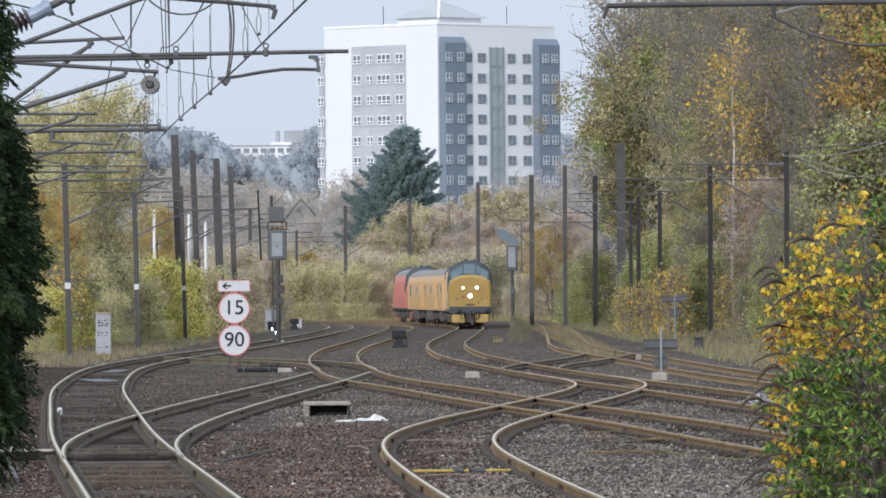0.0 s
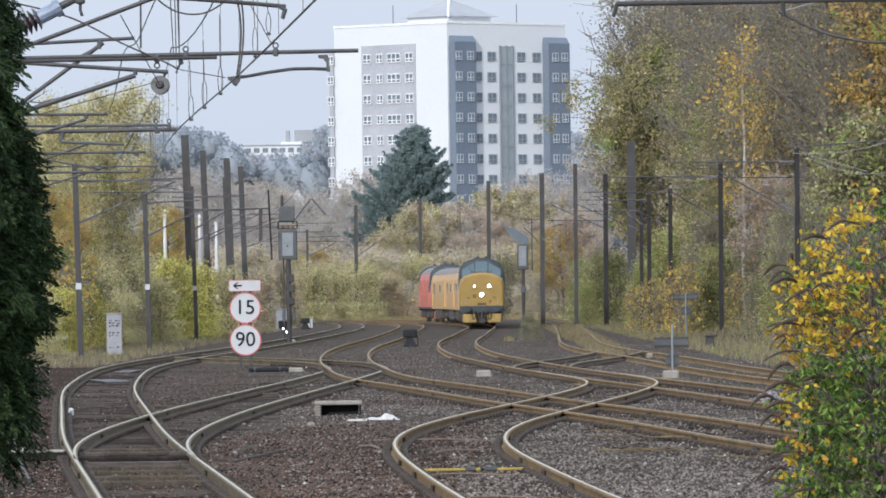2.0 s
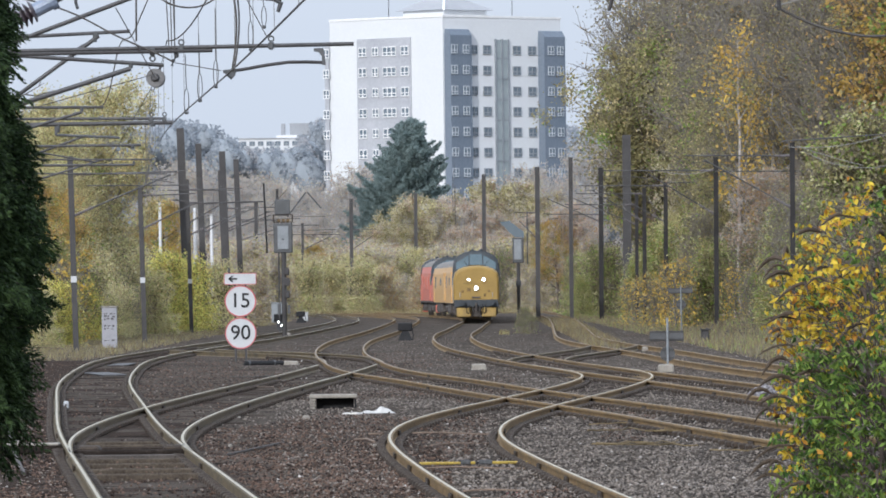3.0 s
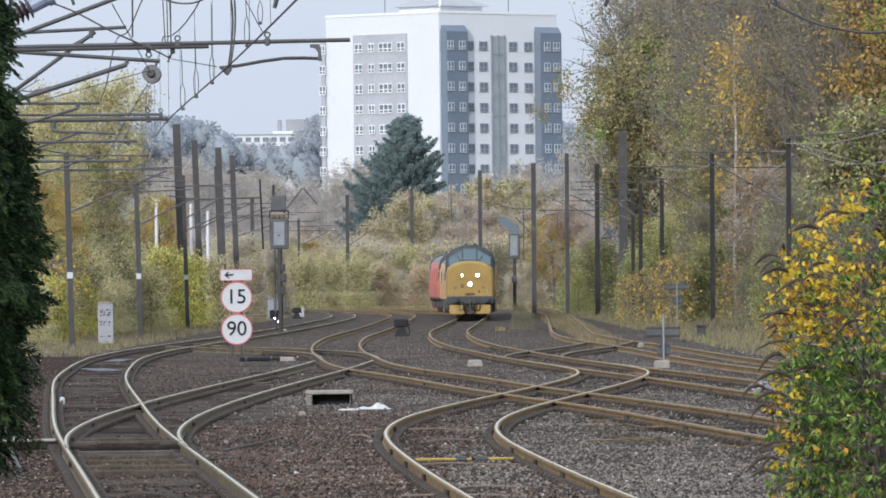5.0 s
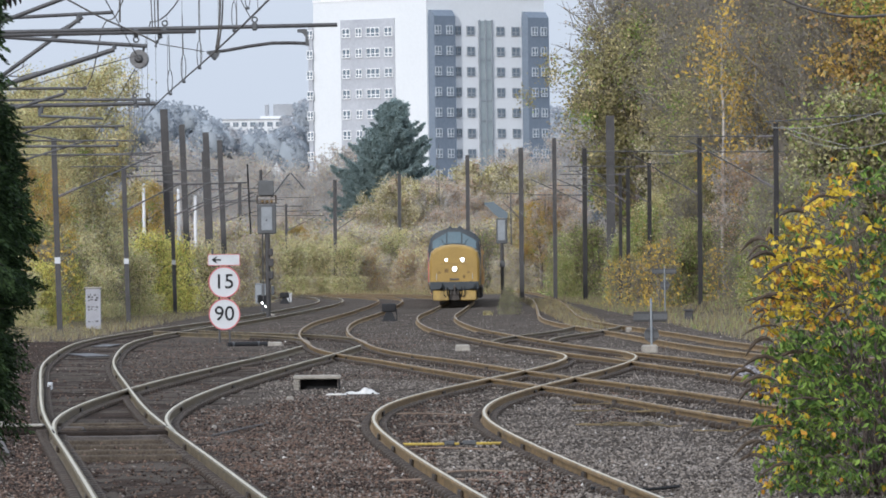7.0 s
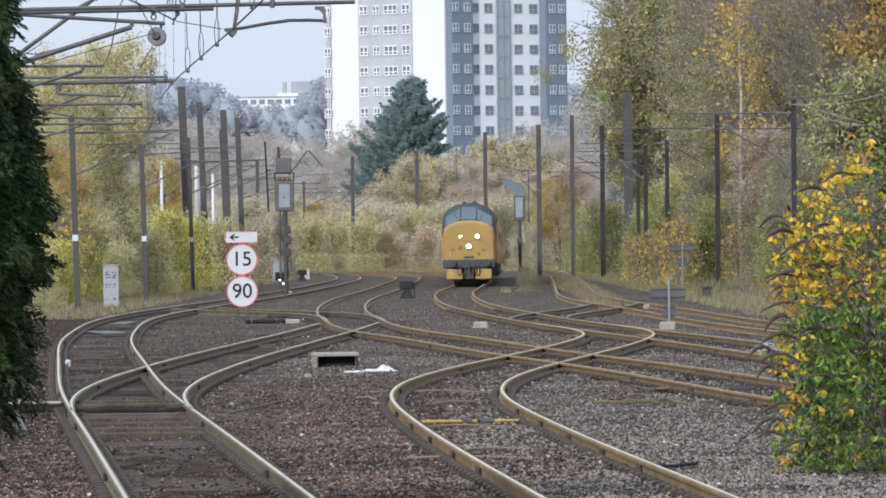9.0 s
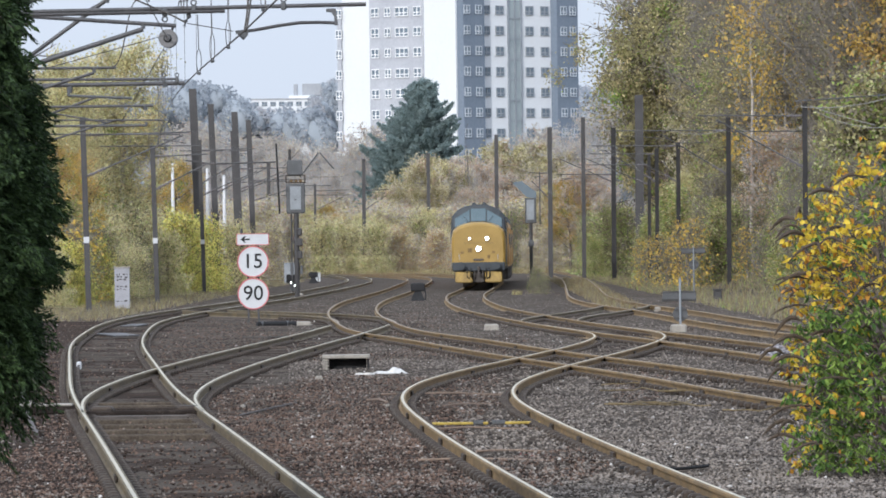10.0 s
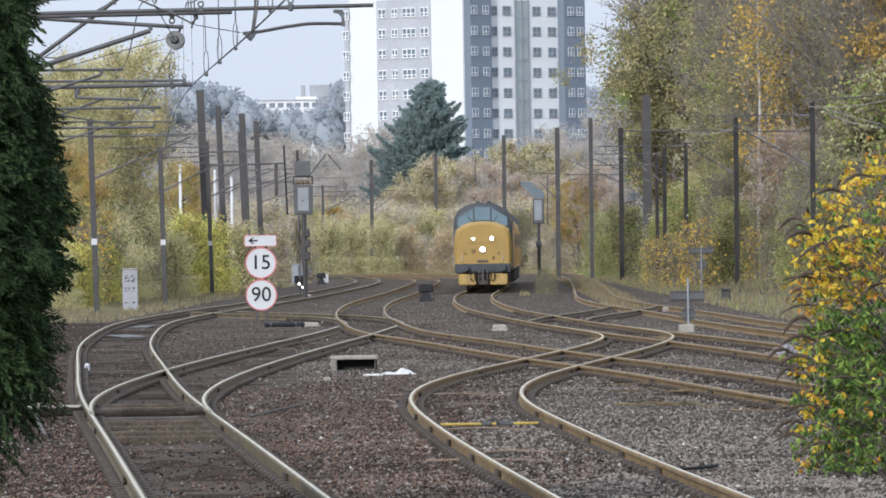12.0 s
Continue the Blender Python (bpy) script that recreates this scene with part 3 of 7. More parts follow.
def branching(rng, height, spread, clear, up, profile, primaries, secondaries, twigs, trunk_r, wander=0.05, twig_r=0.011, sec=(0.25, 0.45)):
    """Tapered trunk, limbs and twigs: tubes for the mesh, and the places along the outer twigs."""
    wood, tips = Shape(), []
    n = 9
    line = [Vector((0, 0, 0))]
    for i in range(1, n + 1):
        line.append(Vector((line[-1].x + rng.normal() * wander * height / n, line[-1].y + rng.normal() * wander * height / n, height * 0.97 * i / n)))
    wood.tube(line, [trunk_r * (1 - 0.9 * i / n) ** 0.8 + 0.01 for i in range(n + 1)], 7)

    def on_trunk(f):
        j = min(int(f * n), n - 1)
        return line[j].lerp(line[j + 1], f * n - j)
    for i in range(primaries):
        f = clear + (0.98 - clear) * (i + rng.uniform(0, 0.8)) / primaries
        az = i * 2.4 + rng.uniform(-0.5, 0.5)
        ln = spread * profile((f - clear) / (1 - clear)) * rng.uniform(0.75, 1.2)
        rise = up * rng.uniform(0.6, 1.4)
        p0 = on_trunk(f)
        pts = [p0]
        for j in range(1, 5):
            az += rng.normal() * 0.16
            pts.append(pts[-1] + Vector((math.cos(az), math.sin(az), rise * (0.7 + 0.25 * j))).normalized() * ln / 4)
        r0 = max(0.018, trunk_r * 0.36 * (1 - f * 0.6))
        wood.tube(pts, [r0, r0 * 0.8, r0 * 0.6, r0 * 0.42, r0 * 0.2], 5, caps=False)
        for j in range(secondaries):
            g = 0.25 + 0.75 * (j + rng.uniform(0, 0.9)) / secondaries
            k = min(int(g * 4), 3)
            q0 = pts[k].lerp(pts[k + 1], g * 4 - k)
            a2, l2 = az + rng.choice([-1, 1]) * rng.uniform(0.4, 1.2), ln * rng.uniform(*sec)
            q1 = q0 + Vector((math.cos(a2), math.sin(a2), rise + rng.uniform(-0.3, 0.5))).normalized() * l2
            wood.tube([q0, q0.lerp(q1, 0.5) + Vector((0, 0, 0.03 * l2)), q1], [r0 * 0.32, r0 * 0.22, 0.008], 4, caps=False)
            for _ in range(twigs):
                g2 = rng.uniform(0.2, 1.0)
                t0 = q0.lerp(q1, g2)
                t1 = t0 + Vector((rng.normal(), rng.normal(), rng.normal() * 0.8 + up * 0.6)).normalized() * l2 * rng.uniform(0.3, 0.8)
                wood.tube([t0, t1], [twig_r, twig_r * 0.4], 3, caps=False)
                tips += [t0.lerp(t1, 0.4), t1]
    return wood, tips


ROUND = lambda f: max(0.12, math.sin(math.pi * (0.18 + 0.78 * f))) 
TALL = lambda f: 0.35 + 0.65 * math.sin(math.pi * (0.25 + 0.72 * f))


def tree(name, label, seed, height, spread, leaves, size, leaf_mats, weights, bark=None, clear=0.22, up=0.6, profile=None, primaries=26, secondaries=5, twigs=3, sigma=0.3, droop=0.0, category="tree", group="", twig_r=0.011, sec=(0.25, 0.45), skirt=0.0, girth=0.016):
    rng = np.random.default_rng(seed)
    ob = thing(name, label, category, group=group)
    wood, tips = branching(rng, height, spread, clear, up, profile or ROUND, primaries, secondaries, twigs, height * girth, twig_r=twig_r, sec=sec)
    part("trunk", wood, [bark or M_BARK], ob, smooth=True)
    if leaves:
        tips = np.array([tuple(p) for p in tips])
        # leaves come in clumps: some twigs bear many, some none
        load = rng.gamma(0.9, 1.0, len(tips))
        pick = rng.choice(len(tips), leaves, p=load / load.sum())
        pos = tips[pick] + rng.normal(size=(leaves, 3)) * sigma
        low = int(leaves * skirt)
        if low:
            # suckers and low sprays that clothe the foot of the bush
            a, r = rng.uniform(0, 2 * np.pi, low), spread * rng.uniform(0.15, 1.0, low) ** 0.5 * rng.choice([0.7, 0.9, 1.05], low)
            pos[:low] = np.stack([r * np.cos(a), r * np.sin(a), height * 0.42 * rng.uniform(0, 1, low) ** 1.3 + 0.04], 1)
        v, f = rhombi(pos, rng, size, droop=droop)
        clump = rng.choice(len(leaf_mats), len(tips), p=np.array(weights) / sum(weights))
        idx = np.where(rng.random(leaves) < 0.75, clump[pick], rng.choice(len(leaf_mats), leaves, p=np.array(weights) / sum(weights)))
        part("crown", soup("crown", v, f, leaf_mats, idx), None, ob)
    return ob


def plant(proto, places, group=""):
    """The prototype at the first place, copies at the rest: x, y, scale, turn."""
    for i, (x, y, k, turn) in enumerate(places):
        m = pose(x, y, ground_height(x, y) - 0.05, 0, 0, turn)
        if i == 0:
            proto.scale = (k, k, k)
            proto.matrix_basis = m @ Matrix.Diagonal((k, k, k, 1))
        else:
            o = copy_thing(proto, m)
            o.scale = (k, k, k)


OLIVE = tree("tree", "olive-green autumn tree with thinning leaves on the bank", 1, 14, 4.6, 26000, 0.105, [L_OLIVE, L_BROWN, L_GREEN, L_YELLOW], [6, 3, 1, 1], group="trees along the line")
GOLD = tree("tree", "tall golden-yellow autumn birch with fine leaves", 2, 12, 3.0, 26000, 0.078, [L_LIME, L_YELLOW, L_OLIVE], [4, 3, 3], M_BIRCH, profile=TALL, up=0.9, group="trees along the line")
BARE = tree("tree", "nearly bare brown-twigged tree with few dead leaves", 3, 16, 5.0, 7500, 0.09, [L_BROWN, L_OLIVE, L_ORANGE], [8, 3, 1], M_TWIG, primaries=40, secondaries=8, twigs=6, up=0.9, twig_r=0.02, group="trees along the line")
RUSSET = tree("tree", "orange-brown leaved autumn tree", 4, 13, 4.2, 22000, 0.1, [L_AMBER, L_GOLDLEAF, L_ORANGE, L_OLIVE, L_GREEN], [6, 0.8, 3, 2, 1.5], group="trees along the line")
BIRCH = tree("tree", "slender white-stemmed birch with sparse yellow leaves", 5, 13, 2.2, 1500, 0.12, [L_AMBER, L_GOLDLEAF, L_OLIVE], [4, 2, 1], M_BIRCH, clear=0.3, up=1.4, profile=TALL, primaries=14, secondaries=3, twigs=4, girth=0.0085, group="trees along the line")
# three far trees in the haze-paled leaf and bark colours
HAZE_BARE = tree("tree", "distant leafless tree, haze put into its pale grey colour", 33, 13, 4.4, 5000, 0.12, [L_HAZE_BROWN, L_OCHRE, L_ROSE], [6, 1, 2], M_HAZE_BARK, primaries=40, secondaries=7, twigs=5, up=0.9, twig_r=0.022, group="trees along the line")
OCHRE = tree("tree", "rounded ochre-leaved autumn tree beyond the curve", 34, 12, 4.0, 24000, 0.13, [L_OCHRE, L_STRAW, L_ROSE, L_OLIVE, L_HAZE_BROWN], [5, 2, 1.5, 5, 2], M_HAZE_BARK, group="trees along the line")
BEECH = tree("tree", "rosy grey-brown leaved tree beyond the curve", 37, 12, 4.0, 15000, 0.13, [L_ROSE, L_HAZE_BROWN, L_OCHRE, L_ORANGE], [5, 5, 2, 1], M_HAZE_BARK, primaries=32, twigs=4, twig_r=0.018, group="trees along the line")
LOW = lambda f: 0.45 + 0.55 * math.cos(math.pi * 0.5 * f) ** 0.8
THICKET = tree("shrub", "dense green and brown shrub on the railway bank", 6, 5, 2.6, 11000, 0.1, [L_OLIVE, L_GREEN, L_LIME, L_BROWN], [5, 3, 1, 3], clear=0.0, up=0.9, profile=LOW, primaries=44, sigma=0.3, skirt=0.3, category="shrub", group="shrubs along the line")
SCRUB = tree("shrub", "tall green and olive shrub under the woods", 26, 7, 2.8, 13000, 0.11, [L_GREEN, L_OLIVE, L_LIME, L_AMBER], [4, 5, 3, 0.7], clear=0.0, up=1.1, profile=LOW, primaries=46, sigma=0.34, skirt=0.3, category="shrub", group="shrubs along the line")
CITRON_BUSH = tree("shrub", "bright yellow-green shrub with golden sprays beside the masts", 39, 4.4, 2.0, 12000, 0.085, [L_CITRON, L_AMBER, L_GREEN, L_OLIVE], [6, 1, 1.5, 1], clear=0.0, up=1.2, profile=LOW, primaries=44, sigma=0.3, skirt=0.35, category="shrub", group="shrubs along the line")
GOLDEN_BUSH = tree("shrub", "bright yellow-green rounded shrub beside the masts", 7, 4.4, 2.2, 12000, 0.085, [L_LIME, L_YELLOW, L_GREEN, L_OCHRE, L_OLIVE], [4, 3, 1, 2, 1], clear=0.0, up=1.2, profile=LOW, primaries=44, sigma=0.3, skirt=0.35, category="shrub", group="shrubs along the line")
ROSY = tree("shrub", "orange and yellow leaved bramble shrub", 8, 3.0, 1.5, 900, 0.1, [L_GOLDLEAF, L_AMBER, L_OLIVE, L_BROWN], [3, 3, 2, 2], M_TWIG, clear=0.0, up=1.1, profile=LOW, sigma=0.24, skirt=0.25, category="shrub", group="shrubs along the line")
BRUSH = tree("shrub", "grey-brown leafless twiggy shrub on the bank", 10, 5.5, 2.4, 1500, 0.08, [L_BROWN, L_OLIVE], [3, 2], M_TWIG, clear=0.0, up=1.5, profile=LOW, primaries=44, secondaries=6, twigs=4, category="shrub", group="shrubs along the line", twig_r=0.016)


# two far hedge shrubs, haze likewise painted into leaf and bark
HEDGE = tree("shrub", "ochre and straw-yellow shrub beyond the curve", 35, 5, 2.6, 12000, 0.115, [L_OCHRE, L_STRAW, L_OLIVE, L_ROSE, L_HAZE_BROWN], [3, 2, 2, 3, 4], M_HAZE_BARK, clear=0.0, up=0.9, profile=LOW, primaries=44, sigma=0.3, skirt=0.3, category="shrub", group="shrubs along the line")
AMBER_HEDGE = tree("shrub", "orange and rosy-brown shrub beyond the curve", 38, 4.6, 2.4, 12000, 0.115, [L_OCHRE, L_ORANGE, L_ROSE, L_STRAW, L_HAZE_BROWN], [3, 3, 3, 2, 2], M_HAZE_BARK, clear=0.0, up=1.0, profile=LOW, primaries=44, sigma=0.3, skirt=0.3, category="shrub", group="shrubs along the line")
RUST_BRUSH = tree("shrub", "reddish-brown dead weeds and twigs on the bank", 36, 3.6, 1.8, 2600, 0.075, [L_ROSE, L_BROWN, L_OLIVE, L_GREEN], [1, 4, 4, 3], M_TWIG, clear=0.0, up=1.6, profile=LOW, primaries=40, secondaries=5, twigs=4, category="shrub", group="shrubs along the line", twig_r=0.013, skirt=0.2)


def fir(label, seed, height, radius, leaves):
    """Whorls of upswept boughs, each clothed in short sprays."""
    rng = np.random.default_rng(seed)
    ob = thing("conifer", label, "conifer tree")
    wood = Shape().tube([(0, 0, 0), (0.1, 0, height * 0.5), (0, 0, height * 1.01)], [0.32, 0.2, 0.03], 8)
    starts, ends = [], []
    for i in range(44):
        f = 0.04 + 0.95 * i / 43
        for j in range(11):
            az = 2 * math.pi * (j + rng.uniform(0, 0.9)) / 11 + i
            ln = radius * (0.05 + 0.95 * (1 - f) ** 0.56) * rng.uniform(0.5, 1.36)
            p = np.array([0, 0, height * f])
            q = p + np.array([math.cos(az) * ln, math.sin(az) * ln, ln * rng.uniform(0.3, 0.85)])
            starts.append(p)
            ends.append(q)
            wood.tube([tuple(p), tuple(q)], [0.05 * (1 - f) + 0.015, 0.01], 4, caps=False)
    starts, ends = np.array(starts), np.array(ends)
    part("trunk", wood, [M_BARK], ob)
    reach = np.linalg.norm(ends - starts, axis=1)
    k = rng.choice(len(starts), leaves, p=reach ** 1.6 / (reach ** 1.6).sum())
    f = rng.uniform(0.25, 1.12, leaves)[:, None]
    pos = starts[k] * (1 - f) + ends[k] * f + rng.normal(size=(leaves, 3)) * (0.05 + 0.4 * np.minimum(1, 1.12 - f)) * np.array([1, 1, 0.8])
    v, faces = rhombi(pos, rng, 0.15, 2.6)
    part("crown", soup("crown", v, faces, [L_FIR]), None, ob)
    return ob


FIR = fir("tall dark blue-green conifer before the tower block", 9, 18.4, 4.3, 120000)
FIR_LOW = fir("broad dark blue-green conifer beside a taller one", 19, 16.0, 4.8, 110000)

rng_place = random.Random(5)


def turns():
    return rng_place.uniform(0, 360)


def scatter(xs, ys, k, n):
    return [(rng_place.uniform(*xs), rng_place.uniform(*ys), rng_place.uniform(*k), turns()) for _ in range(n)]


def bank(slant, ys, k, n):
    """Places on the right bank, behind the row of masts: the slant is x over y."""
    out_list = []
    for _ in range(n):
        y = rng_place.uniform(*ys)
        out_list.append((rng_place.uniform(*slant) * y, y, rng_place.uniform(*k), turns()))
    return out_list


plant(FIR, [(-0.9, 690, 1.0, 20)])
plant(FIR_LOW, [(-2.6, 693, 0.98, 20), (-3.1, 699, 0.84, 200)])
plant(BARE, [(16.0, 482, 1.4, 0), (18.0, 340, 0.95, 33), (20.0, 352, 1.1, 99), (22.5, 345, 1.15, 210), (16.6, 392, 0.9, 140), (17.2, 478, 1.3, 0), (19.5, 470, 1.3, 80), (18.5, 435, 1.25, 170), (21, 400, 1.2, 220), (25, 360, 1.2, 20), (24, 330, 1.1, 120), (21, 370, 1.25, 300), (28, 390, 1.3, 45), (18.5, 395, 1.1, 265), (19.4, 306, 0.9, 15), (18.2, 322, 0.95, 70), (21.2, 322, 1.15, 190), (16.8, 350, 0.8, 290)])
plant(HAZE_BARE, [(-19, 520, 0.7, 0), (-9.5, 640, 0.7, 90), (-7.5, 700, 0.95, 10), (2.0, 650, 0.7, 50), (-13.5, 600, 0.75, 0), (-11, 720, 0.95, 0), (-14.5, 700, 0.95, 60), (-18, 690, 1.0, 120), (-9.2, 740, 0.9, 200), (-16.3, 730, 1.05, 240), (-21, 660, 1.0, 20), (-6.3, 720, 1.1, 140), (-12.6, 660, 0.7, 300), (13.4, 640, 0.9, 45), (11.0, 700, 1.05, 130), (15.5, 620, 1.1, 200), (-24, 700, 1.1, 70)])
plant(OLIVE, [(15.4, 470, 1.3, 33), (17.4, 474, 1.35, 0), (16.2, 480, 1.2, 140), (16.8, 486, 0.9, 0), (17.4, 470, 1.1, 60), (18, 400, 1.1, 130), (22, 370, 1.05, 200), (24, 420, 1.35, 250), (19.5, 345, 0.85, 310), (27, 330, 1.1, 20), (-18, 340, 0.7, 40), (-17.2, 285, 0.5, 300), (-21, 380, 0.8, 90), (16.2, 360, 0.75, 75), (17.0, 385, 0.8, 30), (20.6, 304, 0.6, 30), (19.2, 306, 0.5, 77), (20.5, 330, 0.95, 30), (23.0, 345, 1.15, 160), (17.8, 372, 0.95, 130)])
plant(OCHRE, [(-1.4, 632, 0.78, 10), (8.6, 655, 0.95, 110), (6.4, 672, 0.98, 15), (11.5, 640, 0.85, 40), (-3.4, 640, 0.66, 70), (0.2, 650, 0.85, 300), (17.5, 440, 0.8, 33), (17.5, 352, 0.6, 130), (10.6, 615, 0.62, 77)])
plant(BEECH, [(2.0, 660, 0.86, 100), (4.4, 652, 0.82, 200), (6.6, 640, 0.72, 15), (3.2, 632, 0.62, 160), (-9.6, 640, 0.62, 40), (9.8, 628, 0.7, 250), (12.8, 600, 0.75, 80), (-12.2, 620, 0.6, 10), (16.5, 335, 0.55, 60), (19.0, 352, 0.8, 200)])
plant(GOLD, [(-15.3, 345, 0.98, 0), (-17.2, 330, 0.8, 100), (-18.6, 365, 0.95, 200), (-18.6, 402, 0.75, 300), (9.2, 640, 0.6, 10), (-6.2, 606, 0.42, 15), (-0.4, 608, 0.45, 150), (-11.2, 600, 0.45, 33), (-16.4, 310, 0.6, 10), (17.4, 425, 0.6, 90), (15.3, 428, 0.5, 10)])
plant(RUSSET, [(22.2, 303, 1.3, 0), (24.0, 310, 1.35, 180), (-17, 460, 0.6, 220), (-9.5, 610, 0.45, 160), (7.6, 626, 0.5, 290), (11.5, 600, 0.6, 20), (-15.8, 300, 0.5, 5)])
plant(BIRCH, [(15.1, 335, 1.05, 0), (16.9, 340, 0.95, 70)])
plant(THICKET, [(18.3, 298, 1.2, 10), (19.6, 299, 1.35, 130)] + bank((0.05, 0.072), (286, 330), (0.5, 0.85), 8) + bank((0.039, 0.07), (336, 384), (0.5, 0.95), 10) + bank((0.029, 0.06), (418, 460), (0.6, 0.95), 9) + bank((0.02, 0.04), (470, 560), (0.6, 0.9), 9)
      + scatter((-18.5, -14.5), (270, 420), (0.5, 0.9), 5))
plant(HEDGE, scatter((-14, 12), (600, 640), (0.6, 1.2), 24) + scatter((-16, -11), (480, 600), (0.6, 1.0), 8) + scatter((-12, 10), (588, 600), (0.35, 0.6), 11))
plant(SCRUB, bank((0.029, 0.06), (418, 462), (0.35, 0.63), 8) + bank((0.04, 0.07), (336, 380), (0.35, 0.56), 8) + scatter((-18.5, -14.5), (270, 420), (0.35, 0.63), 5) + bank((0.05, 0.066), (288, 328), (0.4, 0.65), 6) + bank((0.04, 0.06), (336, 384), (0.45, 0.75), 9) + bank((0.029, 0.05), (418, 460), (0.5, 0.8), 6) + [(10.6, 470, 0.35, 40), (11.4, 490, 0.4, 140)])
plant(BRUSH, bank((0.05, 0.07), (286, 330), (0.6, 0.9), 6) + bank((0.039, 0.06), (336, 384), (0.6, 1.0), 9) + bank((0.028, 0.05), (418, 460), (0.6, 1.0), 6) + scatter((-17, -13.5), (270, 420), (0.4, 0.65), 9))
plant(RUST_BRUSH, [(4.62, 322, 0.3, 0), (4.9, 318, 0.22, 90), (4.35, 316, 0.2, 200)] + bank((0.046, 0.068), (282, 326), (0.4, 0.9), 14) + bank((0.0385, 0.06), (330, 384), (0.5, 1.0), 18) + bank((0.0285, 0.05), (414, 460), (0.5, 1.0), 12) + scatter((-16.5, -13), (265, 400), (0.5, 0.8), 8) + scatter((-13, 11), (600, 630), (0.8, 1.4), 10))
plant(GOLDEN_BUSH, scatter((-16.4, -13.4), (258, 330), (0.35, 0.7), 5) + scatter((-15.5, -12.6), (335, 420), (0.5, 0.9), 5) + [(-11.2, 396, 0.7, 60), (-9.4, 585, 0.9, 200), (-5.3, 600, 0.95, 45), (-5.0, 588, 0.85, 145), (-8.2, 597, 0.85, 99), (-1.6, 603, 0.95, 170), (-6.2, 596, 0.9, 260)])
plant(ROSY, scatter((-16, -13.2), (262, 330), (0.7, 1.2), 6) + scatter((-14.5, -12.4), (340, 420), (0.7, 1.1), 4) + [(12.2, 340, 0.95, 0), (11.5, 352, 0.75, 150), (13.0, 344, 0.8, 250), (-12.4, 410, 1.0, 30), (10.9, 365, 0.7, 10), (14.6, 330, 0.7, 77), (12.9, 358, 0.9, 67)])
plant(CITRON_BUSH, [(-12.9, 358, 0.8, 0), (-12.0, 366, 0.74, 80), (-13.9, 270, 0.5, 30), (-14.4, 300, 0.5, 222)])
plant(AMBER_HEDGE, scatter((-11, 4), (586, 600), (0.35, 0.75), 13) + scatter((-12, -8), (600, 612), (0.7, 1.1), 3))


SKYLINE_X = (-80, -62, -56, -49, -43.5, -39, -37, -34, -26, -23, -21.5, -18, -14, -11, 0, 60)
SKYLINE_Z = (32, 33, 33.5, 34.4, 34.2, 31.2, 29.4, 29.1, 29.0, 30.6, 32.6, 35.0, 33.4, 31.5, 32, 32)


def far_woods():
    """Wooded hills behind the town: countless rounded crowns of small leaf clumps."""
    rng = np.random.default_rng(11)
    pos, kind, core = [], [], Shape()
    for i in range(420):
        y = rng.uniform(1310, 1500)
        x = rng.uniform(-105, 60) * y / 1400
        r = rng.uniform(1.8, 4.6)
        sky = float(np.interp(x * 1400 / y, SKYLINE_X, SKYLINE_Z)) * y / 1400 - 0.2
        top = sky - (0 if i % 3 == 0 else rng.uniform(0.5, 15))
        n = int(80 * r * r)
        # solid core in a darker colour, standing in for shade between leaves
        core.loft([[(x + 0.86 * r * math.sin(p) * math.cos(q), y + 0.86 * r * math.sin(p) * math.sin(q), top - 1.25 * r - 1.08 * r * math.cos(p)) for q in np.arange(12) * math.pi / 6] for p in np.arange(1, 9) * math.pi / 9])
        d = rng.normal(size=(n, 3))
        d /= np.linalg.norm(d, axis=1)[:, None]
        d *= rng.uniform(0.55, 1.0, n)[:, None] ** 0.5 * (1 + 0.22 * np.sin(5 * d[:, :1] + 4 * d[:, 2:] + i))
        pos.append(np.array([x, y, top - 1.25 * r]) + d * np.array([r, r, 1.25 * r]))
        kind.append(np.full(n, 0 if rng.random() < (0.85 if top > sky - 4 else 0.4) else 1))
    n = 60000
    x, y = rng.uniform(-105, 60, n), rng.uniform(1440, 1500, n)
    pos.append(np.stack([x, y, rng.uniform(8, 29.5, n)], 1))
    kind.append(rng.integers(0, 2, n))
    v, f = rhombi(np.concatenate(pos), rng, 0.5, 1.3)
    tagged(new("far_crowns", core.mesh("far_crowns", [M_FAR_CORE], True)), "solid crown cores, shade and haze painted into their grey-blue", "woodland", kind="stuff")
    tagged(new("far_woods", soup("far_woods", v, f, [L_FAR, L_FAR_BROWN], np.concatenate(kind))), "distant hill woodland, its grey-blue haze put into the leaf colour", "woodland", kind="stuff")


M_FAR_BLOCK = material("weathered_grey_render", (0.24, 0.25, 0.27), (0.31, 0.32, 0.335), 0.2, 0.9, 0, 0.05, 3.0)


